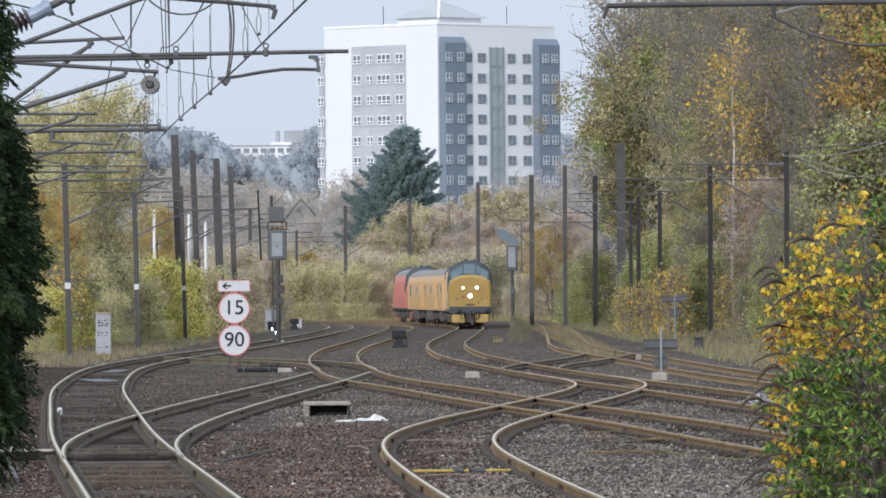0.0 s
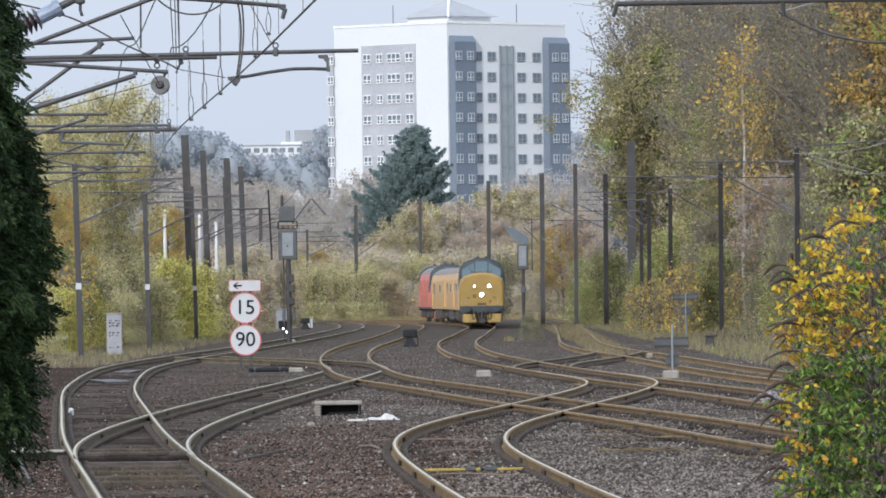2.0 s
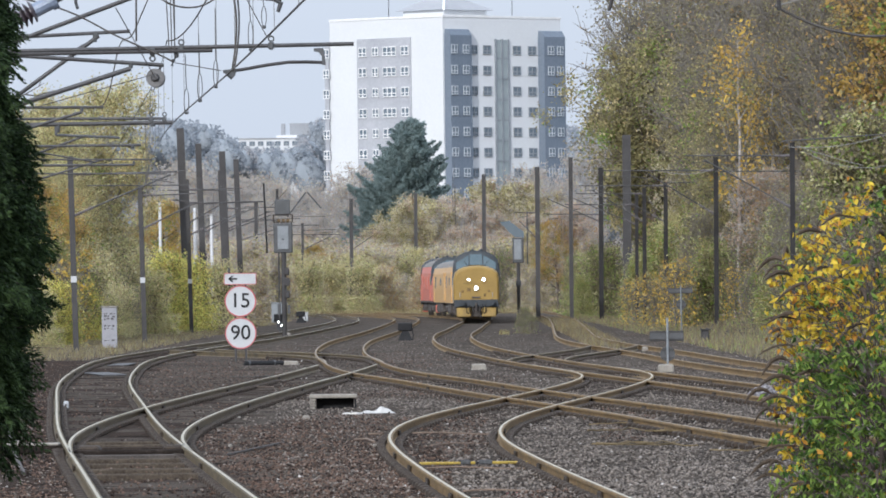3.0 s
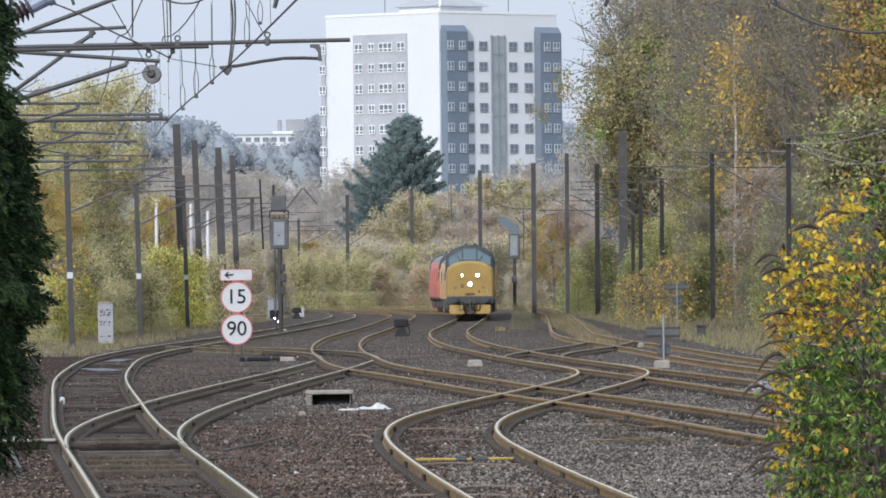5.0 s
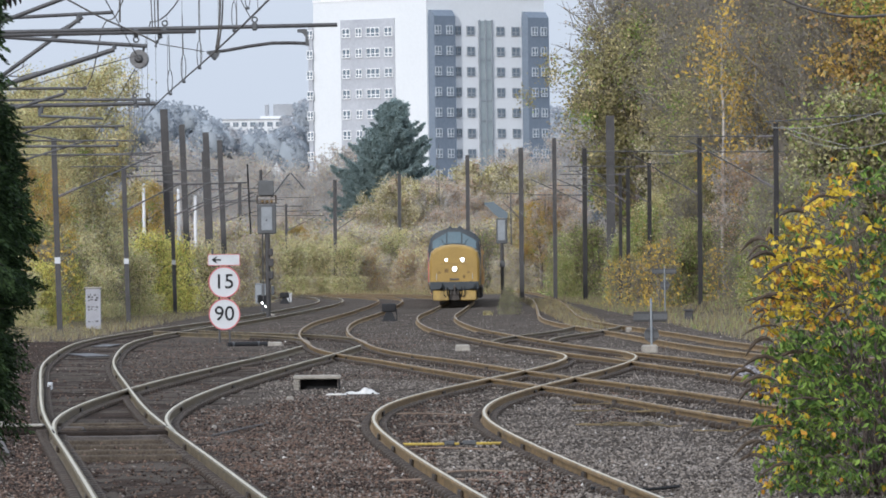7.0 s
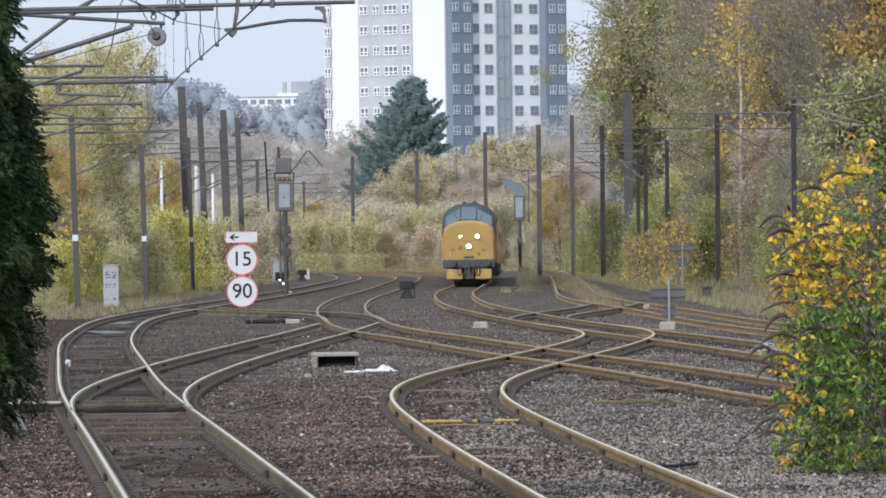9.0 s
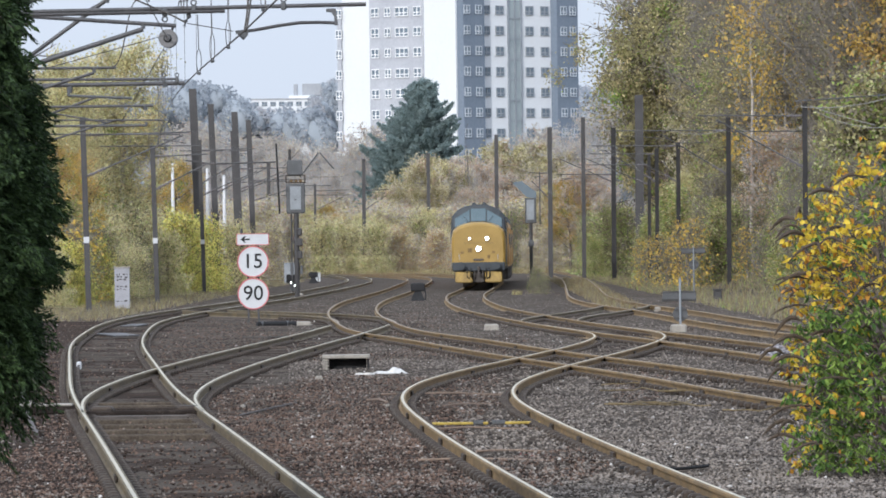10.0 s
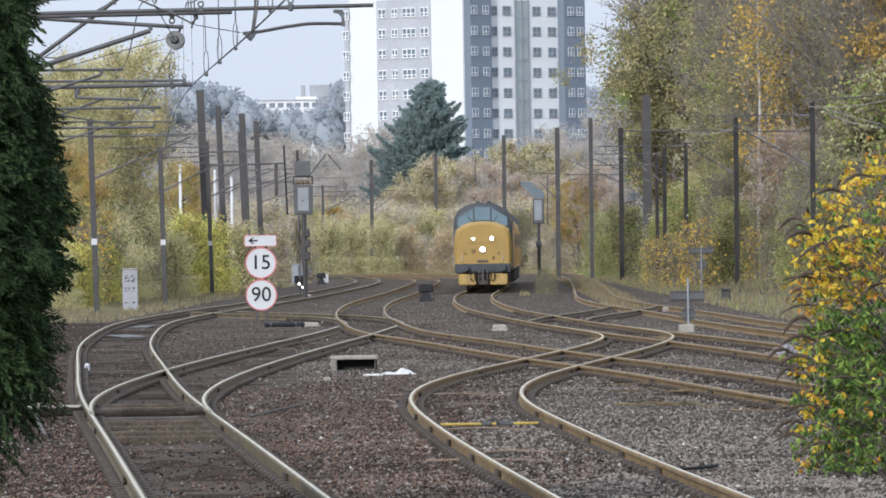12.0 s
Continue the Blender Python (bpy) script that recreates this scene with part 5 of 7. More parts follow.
def coach():
    ob = thing("test_coach", "orange-yellow railway coach with a pale grey roof", "railway coach", group="coaches of the train")
    s = Shape()
    ys = [-9.9, -9.8, 9.8, 9.9]
    rings = [section(y, 1.35, 0.95, 2.85, 3.78) for y in ys]
    s.loft(rings)
    k = len(rings[0])
    s.m = [1 if i < (len(ys) - 1) * k and 3 <= i % k <= k - 5 else 0 for i in range(len(s.f))]
    part("body", s, [M_LOCO_SIDE, M_LOCO_ROOF], ob)
    for x in (-1.385, 1.385):
        for y0, w, z, h, mat, nm in ((8.6, 0.8, 2.0, 1.9, M_LOCO_SIDE, "door"), (3.0, 1.0, 2.35, 0.5, M_GLASS, "window"), (-5.5, 1.0, 2.3, 0.8, M_GLASS, "window"), (-8.6, 0.8, 2.0, 1.9, M_LOCO_SIDE, "door")):
            part(nm, Shape().box((x, y0, z), (0.05, w, h), 0, 0.015), [mat], ob)
    for d in (1, -1):
        part("gangway", Shape().box((0, d * 10.05, 2.1), (1.1, 0.35, 2.2), 0, 0.06), [M_BLACK], ob)
    part("underframe_gear", Shape().box((0, 0, 0.7), (2.2, 7.0, 0.5), 0, 0.06), [M_UNDER], ob)
    for x in (-1.15, 1.15):
        for y0, w, h in ((-3.6, 1.0, 0.62), (-2.1, 1.3, 0.5), (-0.2, 1.5, 0.66), (1.8, 1.1, 0.5), (3.4, 1.2, 0.6)):
            part("equipment_box", Shape().box((x, y0, 0.9 - h / 2), (0.35, w, h), 0, 0.03), [M_UNDER], ob)
        part("step_board", Shape().box((x * 1.08, 8.6, 0.42), (0.3, 0.9, 0.06), 0, 0.01), [M_UNDER], ob)
    part("sole_bar", Shape().box((0, 0, 0.98), (2.7, 19.6, 0.16), 0, 0.03), [M_UNDER], ob)
    for y in (7.0, -7.0):
        bogie(ob, y, (-1.3, 1.3))
    return ob


YELLOW_LOCO = locomotive("yellow nose-ended diesel locomotive with lit headlamps hauling the train", M_LOCO_FRONT, M_LOCO_SIDE, True)
COACHES = [coach() for _ in range(3)]
RED_LOCO = locomotive("red diesel locomotive at the rear of the train", M_LOCO_RED, M_LOCO_RED, False)


def along():
    """Places down the running line by distance from its first point."""
    ys = np.arange(290.0, 680.0, 0.25)
    xs = train_line(ys)
    return ys, xs, np.concatenate([[0], np.cumsum(np.hypot(np.diff(xs), np.diff(ys)))])


PATH_Y, PATH_X, PATH_S = along()


def on_line(s):
    y = float(np.interp(s, PATH_S, PATH_Y))
    return Vector((float(np.interp(s, PATH_S, PATH_X)), y, fall(y)))


def vehicle_rows(middle_behind, half_base):
    """The train's front passes y = 437 at the start and runs at 9 m/s towards the camera."""
    rows = []
    for i in range(25):
        t = 0.5 * i
        front = float(np.interp(437.0 - 9.0 * t, PATH_Y, PATH_S))
        a, b = on_line(front + middle_behind - half_base), on_line(front + middle_behind + half_base)
        way = (a - b).normalized()
        turn = Matrix((way.cross(Vector((0, 0, 1))).normalized(), way, way.cross(Vector((0, 0, 1))).normalized().cross(way))).transposed().to_4x4()
        rows.append((t, Matrix.Translation((a + b) / 2) @ turn))
    return rows


def motions():
    walk(YELLOW_LOCO, vehicle_rows(9.35, 5.6))
    for i, one in enumerate(COACHES):
        walk(one, vehicle_rows(29.2 + 20.4 * i, 7.0))
    walk(RED_LOCO, vehicle_rows(89.8, 5.6))
    for w, a in WHEELS:
        walk(w, [(i / 15, pose(0, a, 0.57, -(9.0 / 0.57) * (180 / math.pi) * i / 15, 0, 0)) for i in range(181)])


# ---- signs, signals and lineside things ----
def lettering(text, size, at, parent, mat, name):
    """Raised characters facing -y."""
    cu = bpy.data.curves.new(name, "FONT")
    cu.body, cu.size, cu.extrude, cu.align_x, cu.align_y, cu.offset = text, size, 0.004, "CENTER", "CENTER", 0.004
    holder = bpy.data.objects.new(name, cu)
    scene.collection.objects.link(holder)
    me = bpy.data.meshes.new_from_object(holder.evaluated_get(bpy.context.evaluated_depsgraph_get()))
    bpy.data.objects.remove(holder)
    me.materials.clear()
    me.materials.append(mat)
    ob = new(name, me)
    ob.parent = parent
    ob.matrix_basis = pose(*at, 90)
    return ob


def ring_mesh(r0, r1, thick, n=40):
    s = Shape()
    verts = [(r * math.cos(a), y, r * math.sin(a)) for y in (-thick / 2, thick / 2) for r in (r0, r1) for a in (2 * math.pi * j / n for j in range(n))]
    faces = []
    for j in range(n):
        k = (j + 1) % n
        faces += [(j, k, n + k, n + j), (2 * n + j, 3 * n + j, 3 * n + k, 2 * n + k), (n + j, n + k, 3 * n + k, 3 * n + j), (j, 2 * n + j, 2 * n + k, k)]
    return s.add(verts, faces)


def speed_sign():
    ob = thing("speed_sign", "white red-rimmed speed signs 15 and 90 under an arrow plate", "railway sign", (-5.35, 207.2, -0.22))
    for x in (-0.15, 0.15):
        part("post", Shape().tube([(x, 0.05, -0.1), (x, 0.05, 2.3)], 0.03, 8), [M_STEEL], ob)
    part("post", Shape().tube([(-0.33, 0.12, 2.2), (-0.33, 0.12, 2.75)], 0.035, 8), [M_DARK], ob)
    for z, text in ((1.77, "15"), (0.83, "90")):
        face = part("speed_disc", Shape().disc((0, 0, z), 0.43, 0.02, 0, 40), [M_WHITE], ob, "white disc with black figures")
        rim = part("rim", ring_mesh(0.428, 0.462, 0.035), [M_RED], face, "red rim")
        rim.matrix_basis = pose(0, -0.005, z)
        lettering(text, 0.6, (0, -0.016, z), face, M_BLACK, "speed_figure")
    plate = part("arrow_plate", lattice([-0.46, 0.46], [2.27, 2.58], set(), -0.012, 0.012), [M_WHITE], ob, "white arrow plate")
    part("plate_border", lattice([-0.475, -0.455, 0.455, 0.475], [2.255, 2.275, 2.575, 2.595], {(1, 1)}, -0.016, 0.014), [M_RED], plate)
    s = Shape()
    pts = [(-0.36, 2.425), (-0.24, 2.52), (-0.18, 2.52), (-0.26, 2.45), (-0.08, 2.45), (-0.08, 2.4), (-0.26, 2.4), (-0.18, 2.33), (-0.24, 2.33)]
    s.loft([[(x, y, z) for x, z in pts] for y in (-0.013, -0.019)])
    part("arrow", s, [M_BLACK], plate, "black arrow")


def signal_post():
    ob = thing("colour_light_signal", "grey railway signal on a slim post, seen from behind", "railway signal", (-6.02, 307.2, -0.34))
    part("post", Shape().tube([(0, 0, 0), (0, 0, 3.9)], 0.11, 10), [M_MAST], ob)
    part("ladder_rail", Shape().tube([(-0.22, 0.5, 0.2), (-0.22, 0.2, 4.0)], 0.035, 6), [M_STEEL], ob)
    head = part("head_case", Shape().box((-0.02, 0, 4.35), (0.82, 0.3, 1.3), 0, 0.04), [M_DARK], ob)
    part("door", Shape().box((-0.02, -0.17, 4.37), (0.48, 0.03, 1.02), 0, 0.02), [M_GREY], head, "pale grey case door")
    part("lock", Shape().disc((-0.03, -0.19, 4.3), 0.035, 0.02, 0, 12), [M_BLACK], head)
    frame_ob = part("platform_rail", lattice([-0.46, -0.4, 0.36, 0.42], [5.02, 5.07, 5.33, 5.38], {(1, 1)}, -0.05, 0.05), [M_CHAIR], ob)
    for x in (-0.2, 0.0, 0.2):
        part("bracket", Shape().box((x, 0, 5.12), (0.12, 0.2, 0.1), 0, 0.02), [M_RUST], frame_ob)
    part("upper_case", Shape().box((-0.04, 0, 5.7), (0.66, 0.3, 0.66), 0, 0.03), [M_DARK], ob)
    part("top_pipe", Shape().tube([(-0.26, 0, 6.0), (-0.26, 0, 6.5)], 0.06, 8), [M_MAST], ob)
    part("sighting_pole", Shape().tube([(-0.72, 0, 3.7), (-0.84, 0, 6.75)], 0.045, 6), [M_BLACK], ob)
    for z, w in ((2.9, 0.2), (2.45, 0.26), (1.9, 0.22)):
        part("junction_box", Shape().box((0.13, -0.08, z), (w, 0.2, 0.34), 0, 0.04), [M_MAST], ob)
    part("junction_box", Shape().box((-0.22, -0.08, 1.25), (0.14, 0.16, 0.5), 0, 0.02), [M_DARK], ob)
    part("junction_box", Shape().box((0.2, -0.08, 1.25), (0.12, 0.16, 0.4), 0, 0.02), [M_DARK], ob)


M_SKY_BOARD = material("pale_blue_grey_board", (0.1, 0.125, 0.145), (0.15, 0.175, 0.195), 1.0, 0.95, spec=0.05)


def far_signal():
    ob = thing("colour_light_signal", "grey signal with a pale board, beside the running line", "railway signal", (5.68, 418.0, ground_height(5.68, 418) + 0.37))
    part("post", Shape().tube([(0, 0, -0.5), (0, 0, 3.2)], 0.1, 8), [M_MAST], ob)
    part("collar", Shape().box((0, 0, 1.95), (0.32, 0.3, 0.4), 0, 0.04), [M_DARK], ob)
    head = part("head_case", Shape().box((0, 0, 3.9), (0.66, 0.3, 1.5), 0, 0.04), [M_DARK], ob)
    part("door", Shape().box((-0.02, -0.17, 3.95), (0.44, 0.03, 1.2), 0, 0.02), [M_GREY], head, "pale grey case door")
    s = Shape().loft([[(x, y, z) for x, z in ((-1.1, 5.6), (-0.5, 5.65), (0.35, 5.0), (0.35, 4.65), (-0.2, 4.68))] for y in (-0.03, 0.03)])
    part("sighting_board", s, [M_SKY_BOARD], ob, "pale blue-grey angled board")
    part("sighting_pole", Shape().tube([(0.55, 0, 3.1), (0.55, 0, 6.2)], 0.04, 6), [M_DARK], ob)


def ground_signal():
    ob = thing("ground_signal", "black ground signal showing two white lights", "railway signal", (-7.5, 370.5, ground_height(-7.5, 370.5)))
    part("case", Shape().box((-0.05, 0, 0.62), (0.55, 0.3, 0.45), 0, 0.05), [M_BLACK], ob)
    part("foot", Shape().box((0, 0, 0.18), (0.3, 0.3, 0.45), 0, 0.03), [M_DARK], ob)
    for x, z in ((-0.06, 0.42), (0.12, 0.24)):
        part("lens", Shape().disc((x, -0.17, z), 0.05, 0.03, 0, 16), [M_LAMP], ob, "lit white light")


def shunt_signal(x, y):
    ob = thing("shunt_signal", "dark shunting signal on a splayed stand, seen from behind", "railway signal", (x, y, ground_height(x, y)), group="shunting signals")
    part("case", Shape().box((0, 0, 0.55), (0.58, 0.3, 0.34), 0, 0.04), [M_BLACK], ob)
    s = Shape().loft([[(-0.3, -0.2, 0), (0.3, -0.2, 0), (0.3, 0.2, 0), (-0.3, 0.2, 0)], [(-0.12, -0.1, 0.4), (0.12, -0.1, 0.4), (0.12, 0.1, 0.4), (-0.12, 0.1, 0.4)]])
    part("stand", s, [M_BLACK], ob)
    part("conduit", Shape().tube([(0.28, 0, 0.5), (0.32, 0, 0.2), (0.3, 0, 0)], 0.025, 6), [M_BLACK], ob)


def sign_back(x, y, plate_w, plate_z, disc_z, disc_w, top, label, base):
    ob = thing("lineside_sign", label, "railway sign", (x, y, ground_height(x, y)))
    part("post", Shape().tube([(0, 0, 0), (0, 0, top)], 0.028, 8), [M_GREY], ob)
    part("plate", Shape().box((-0.02, 0.06, plate_z), (plate_w, 0.03, 0.25), 0, 0.01), [M_MAST], ob, "dark back of a sign plate")
    part("plate_rail", Shape().box((-0.02, 0.035, plate_z), (plate_w * 0.98, 0.025, 0.14)), [M_DARK], ob)
    part("disc_back", Shape().disc((0, 0.06, disc_z), disc_w / 2, 0.03, 0, 28), [M_DARK], ob, "grey back of a round sign")
    for dz in (-0.1, 0.1):
        part("disc_rail", Shape().box((0, 0.035, disc_z + dz), (disc_w * 0.85, 0.025, 0.05)), [M_MAST], ob)
    if base:
        part("foot_block", Shape().box((-0.05, -0.02, 0.1), (0.38, 0.36, 0.22), 0, 0.04), [M_CONCRETE], ob, "pale concrete foot")


def location_case(x, y, w, h, mat, label):
    ob = thing("equipment_cabinet", label, "cabinet", (x, y, ground_height(x, y)))
    part("body", Shape().box((0, 0, h / 2), (w, 0.5, h), 0, 0.03), [mat], ob)
    part("lid", Shape().box((0, 0, h + 0.03), (w + 0.08, 0.58, 0.06), 0, 0.015), [mat], ob)
    part("door", Shape().box((0, -0.265, h * 0.5), (w * 0.8, 0.03, h * 0.8), 0, 0.01), [mat], ob)


M_BOARD = material("weathered_white_board", (0.21, 0.21, 0.23), (0.31, 0.31, 0.33), 3.0, 0.8)


def notice_board():
    ob = thing("notice_board", "weathered white board with dark painted scrawl beside the track", "board", (-11.55, 260.3, ground_height(-11.55, 260.3)))
    part("board", Shape().box((0, 0, 0.78), (0.56, 0.12, 1.5), 0, 0.02), [M_BOARD], ob)
    part("cap", Shape().box((0, 0, 1.55), (0.64, 0.2, 0.06), 0, 0.015), [M_CONCRETE], ob)
    rnd = random.Random(4)
    for z in (1.3, 1.2, 1.1, 0.85, 0.75, 0.3):
        x = -0.2
        while x < 0.18:
            w = rnd.uniform(0.03, 0.11)
            part("dark_mark", Shape().box((x + w / 2, -0.065, z + rnd.uniform(-0.02, 0.02)), (w, 0.008, rnd.uniform(0.02, 0.07))), [M_MAST], ob)
            x += w + rnd.uniform(0.02, 0.12)


def cable_pit():
    ob = thing("cable_pit", "concrete cable pit with a pale lid and a dark open side", "cable pit", (-1.6, 124.7, -0.17))
    part("lid", Shape().box((0, 0, 0.24), (0.84, 0.5, 0.07), 0, 0.015), [M_CONCRETE], ob)
    for i in range(4):
        part("side_course", Shape().box((-0.36, 0, 0.03 + 0.05 * i), (0.1 + 0.01 * (i % 2), 0.46, 0.045), 0, 0.01), [M_CONCRETE], ob)
    # both walls are black, so the opening's shade is in their colour
    part("side_wall", Shape().box((0.39, 0.05, 0.1), (0.03, 0.3, 0.2), 0, 0.008), [M_BLACK], ob)
    part("shade_wall", Shape().box((0.03, 0.16, 0.1), (0.66, 0.08, 0.21), 0, 0.01), [M_BLACK], ob)


def plastic_sheet():
    ob = thing("plastic_sheet", "crumpled white plastic sheet lying on the ballast", "litter", (-0.83, 120.3, -0.16))
    rng = np.random.default_rng(8)
    s, nu, nv = Shape(), 22, 12
    verts = []
    for j in range(nv):
        for i in range(nu):
            u, v = i / (nu - 1), j / (nv - 1)
            h = 0.085 * math.exp(-((u - 0.6) / 0.12) ** 2) + 0.03 * math.exp(-((u - 0.2) / 0.2) ** 2) + 0.05 * math.exp(-((u - 0.8) / 0.15) ** 2)
            edge = min(1, 4 * min(v, 1 - v)) * min(1, 6 * min(u, 1 - u))
            verts.append(((u - 0.45) * 0.62, (v - 0.5) * 0.4 + 0.04 * math.sin(9 * u), 0.005 + h * edge + 0.02 * edge * rng.random()))
    faces = [(j * nu + i, j * nu + i + 1, (j + 1) * nu + i + 1, (j + 1) * nu + i) for j in range(nv - 1) for i in range(nu - 1)]
    part("sheet", s.add(verts, faces), [M_BAG], ob)
    scrap = thing("plastic_scrap", "small flat scrap of white plastic on the ballast", "litter", (-1.22, 119.2, -0.15))
    part("sheet", Shape().loft([[(-0.17, -0.05, 0), (0.1, -0.09, 0), (0.2, 0.06, 0), (-0.1, 0.1, 0)], [(-0.15, -0.04, 0.02), (0.09, -0.08, 0.035), (0.17, 0.05, 0.015), (-0.09, 0.08, 0.03)]]), [M_BAG], scrap)


def point_cover(x, y, w, d, h, label, mat, rz=0.0):
    ob = thing("point_machine_cover", label, "cover", (x, y, ground_height(x, y) - 0.01), rz)
    part("casing", Shape().box((0, 0, h / 2), (w, d, h), 0, min(0.03, h / 3)), [mat], ob)
    part("lip", Shape().box((0, 0, h * 0.15), (w * 1.08, d * 1.08, h * 0.28), 0, 0.01), [mat], ob)


def black_pipe():
    ob = thing("drain_pipe", "black pipe lying on the ground beside the link track", "pipe", (-4.45, 196.3, ground_height(-4.45, 196.3)))
    part("pipe", Shape().tube([(-0.52, -0.2, 0.06), (0.05, 0, 0.07), (0.55, 0.2, 0.06)], 0.075, 10), [M_BLACK], ob)
    for x in (-0.4, 0.3):
        part("band", Shape().tube([(x - 0.03, x * 0.38 - 0.02, 0.065), (x + 0.03, x * 0.38 + 0.02, 0.065)], 0.088, 10), [M_DARK], ob)


def point_machinery():
    """Stretcher beams and a slide across the switch of the main line."""
    ob = thing("point_stretcher", "dark steel stretcher beam across the switch of the main line", "point machinery", (-3.72, 91.0, -0.1))
    part("beam", Shape().box((-0.05, 0, 0.0), (1.5, 0.3, 0.11), 0, 0.02), [M_SLEEPER], ob)
    part("beam", Shape().box((-0.1, 1.4, 0.03), (1.36, 0.22, 0.05), 0, 0.01), [M_SLEEPER], ob)
    part("beam", Shape().box((-0.1, -0.8, -0.02), (1.5, 0.2, 0.06), 0, 0.01), [M_UNDER], ob)
    for y, w in ((97.6, 1.36), (95.6, 1.36), (93.7, 1.3), (88.0, 1.36), (85.6, 1.36), (83.2, 1.36), (80.9, 1.36)):
        x = float(spline(MAIN_LEFT)(y))
        part("switch_timber", Shape().box((x + 3.72, y - 91, -0.03), (w, 0.27, 0.09), 0, 0.015), [M_TIMBER], ob, "weathered grey-brown timber")
    for x in (-0.62, 0.5):
        part("slide_chair", Shape().box((x, 0.5, 0.03), (0.3, 0.5, 0.14), 0, 0.03), [M_CHAIR], ob)
    ob = thing("point_machine", "low grey-brown point machine beside the main line", "point machinery", (-5.3, 94.0, -0.17))
    part("casing", Shape().box((0.15, 0, 0.07), (0.85, 0.6, 0.12), 0, 0.03), [M_SLEEPER], ob)
    part("cover_plate", Shape().box((0.1, -0.05, 0.145), (0.7, 0.5, 0.03), 0, 0.01), [M_CONCRETE], ob)
    part("cover_plate", Shape().box((-0.45, 2.4, 0.12), (0.5, 0.5, 0.05), 0, 0.01), [M_CONCRETE], ob)
    part("drive_rod", Shape().tube([(0.5, 0, 0.06), (0.95, 0.05, 0.06)], 0.025, 6), [M_STEEL], ob)


def ground_litter():
    """Pale stones, scraps and a rod lying on the ballast."""
    rnd = random.Random(31)
    for x, y, w in ((-2.2, 122.5, 0.06), (-1.93, 115.3, 0.13), (-3.14, 136.9, 0.05), (-2.64, 96.0, 0.09), (-3.06, 116.7, 0.06), (-0.67, 95.7, 0.08), (0.92, 68.7, 0.06), (0.45, 77.8, 0.05), (-1.4, 108, 0.04), (3.1, 90, 0.05), (3.9, 98, 0.06), (-2.4, 104, 0.04)):
        ob = thing("pale_scrap", "small pale scrap lying on the ballast", "litter", (x, y, -0.14), rnd.uniform(0, 360), group="scraps on the ballast")
        h = w * rnd.uniform(0.3, 0.5)
        rings = [[(0.5 * w * k * math.cos(a) * (1 + 0.3 * math.sin(3 * a + x)), 0.4 * w * k * math.sin(a), z) for a in np.arange(9) * 2 * math.pi / 9] for k, z in ((0.9, -0.01), (1.0, h * 0.4), (0.6, h))]
        part("scrap", Shape().loft(rings), [M_CONCRETE], ob)
    for pts, r, mat, label in ((((-2.56, 91.0, -0.13), (-2.3, 94.0, -0.125), (-1.96, 97.9, -0.13)), 0.016, M_UNDER, "dark rusty rod lying on the ballast"),
                               (((-0.8, 102.2, -0.12), (-0.6, 102.0, -0.11), (-0.5, 102.2, -0.12)), 0.016, M_CABLE, "thin pinkish cable end on the ballast"),
                               (((-0.98, 98.8, -0.12), (-0.8, 98.2, -0.1), (-0.69, 97.3, -0.12)), 0.016, M_CABLE, "thin pinkish cable end on the ballast"),
                               (((-3.9, 150, -0.13), (-3.5, 149, -0.12), (-3.2, 150, -0.13)), 0.025, M_CABLE, "short brown stick on the ballast"),
                               (((-4.6, 168, -0.15), (-4.0, 167, -0.14), (-3.5, 168, -0.15)), 0.03, M_UNDER, "dark stick on the ballast")):
        part("rod", Shape().tube(pts, r, 6), [mat], thing("ground_rod", label, "rod", group="rods on the ballast"))


def pale_boards():
    """Flat weathered boards lying between the main line's rails."""
    for x, y, w, d, rz in ((-7.94, 176.5, 0.62, 5.0, 8), (-8.5, 199, 0.5, 4.0, -2)):
        ob = thing("board", "flat weathered pale grey board between the rails", "board", (x, y, fall(y) - 0.125), rz, group="boards between the rails")
        for k in (-0.26, 0.26):
            part("plank", Shape().box((k * w, 0, 0), (w * 0.48, d, 0.04), 0, 0.01), [M_STEEL], ob)
    ob = thing("rail_clip", "small white-painted block beside the main line rail", "block", (-6.43, 127, -0.13))
    part("block", Shape().box((0, 0, 0.06), (0.09, 0.2, 0.14), 0, 0.02), [M_WHITE], ob)
    part("bolt", Shape().disc((0, -0.11, 0.06), 0.02, 0.02, 0, 10), [M_DARK], ob)


def gauge_bar():
    ob = thing("tie_bar", "yellow-painted tie bar with grey clamps between two rails", "tie bar", (0.55, 84.6, -0.12))
    for x0, x1, mat in ((-0.62, -0.12, M_YELLOW_STRIP), (0.26, 0.68, M_YELLOW_STRIP), (-0.12, 0.0, M_DARK), (0.0, 0.06, M_YELLOW_STRIP), (0.06, 0.1, M_BLACK), (0.1, 0.26, M_DARK)):
        part("bar", Shape().box(((x0 + x1) / 2, 0.0, 0.02 + (0.01 if mat is M_DARK else 0)), (x1 - x0, 0.08, 0.032 if mat is not M_DARK else 0.05), 0, 0.008), [mat], ob)


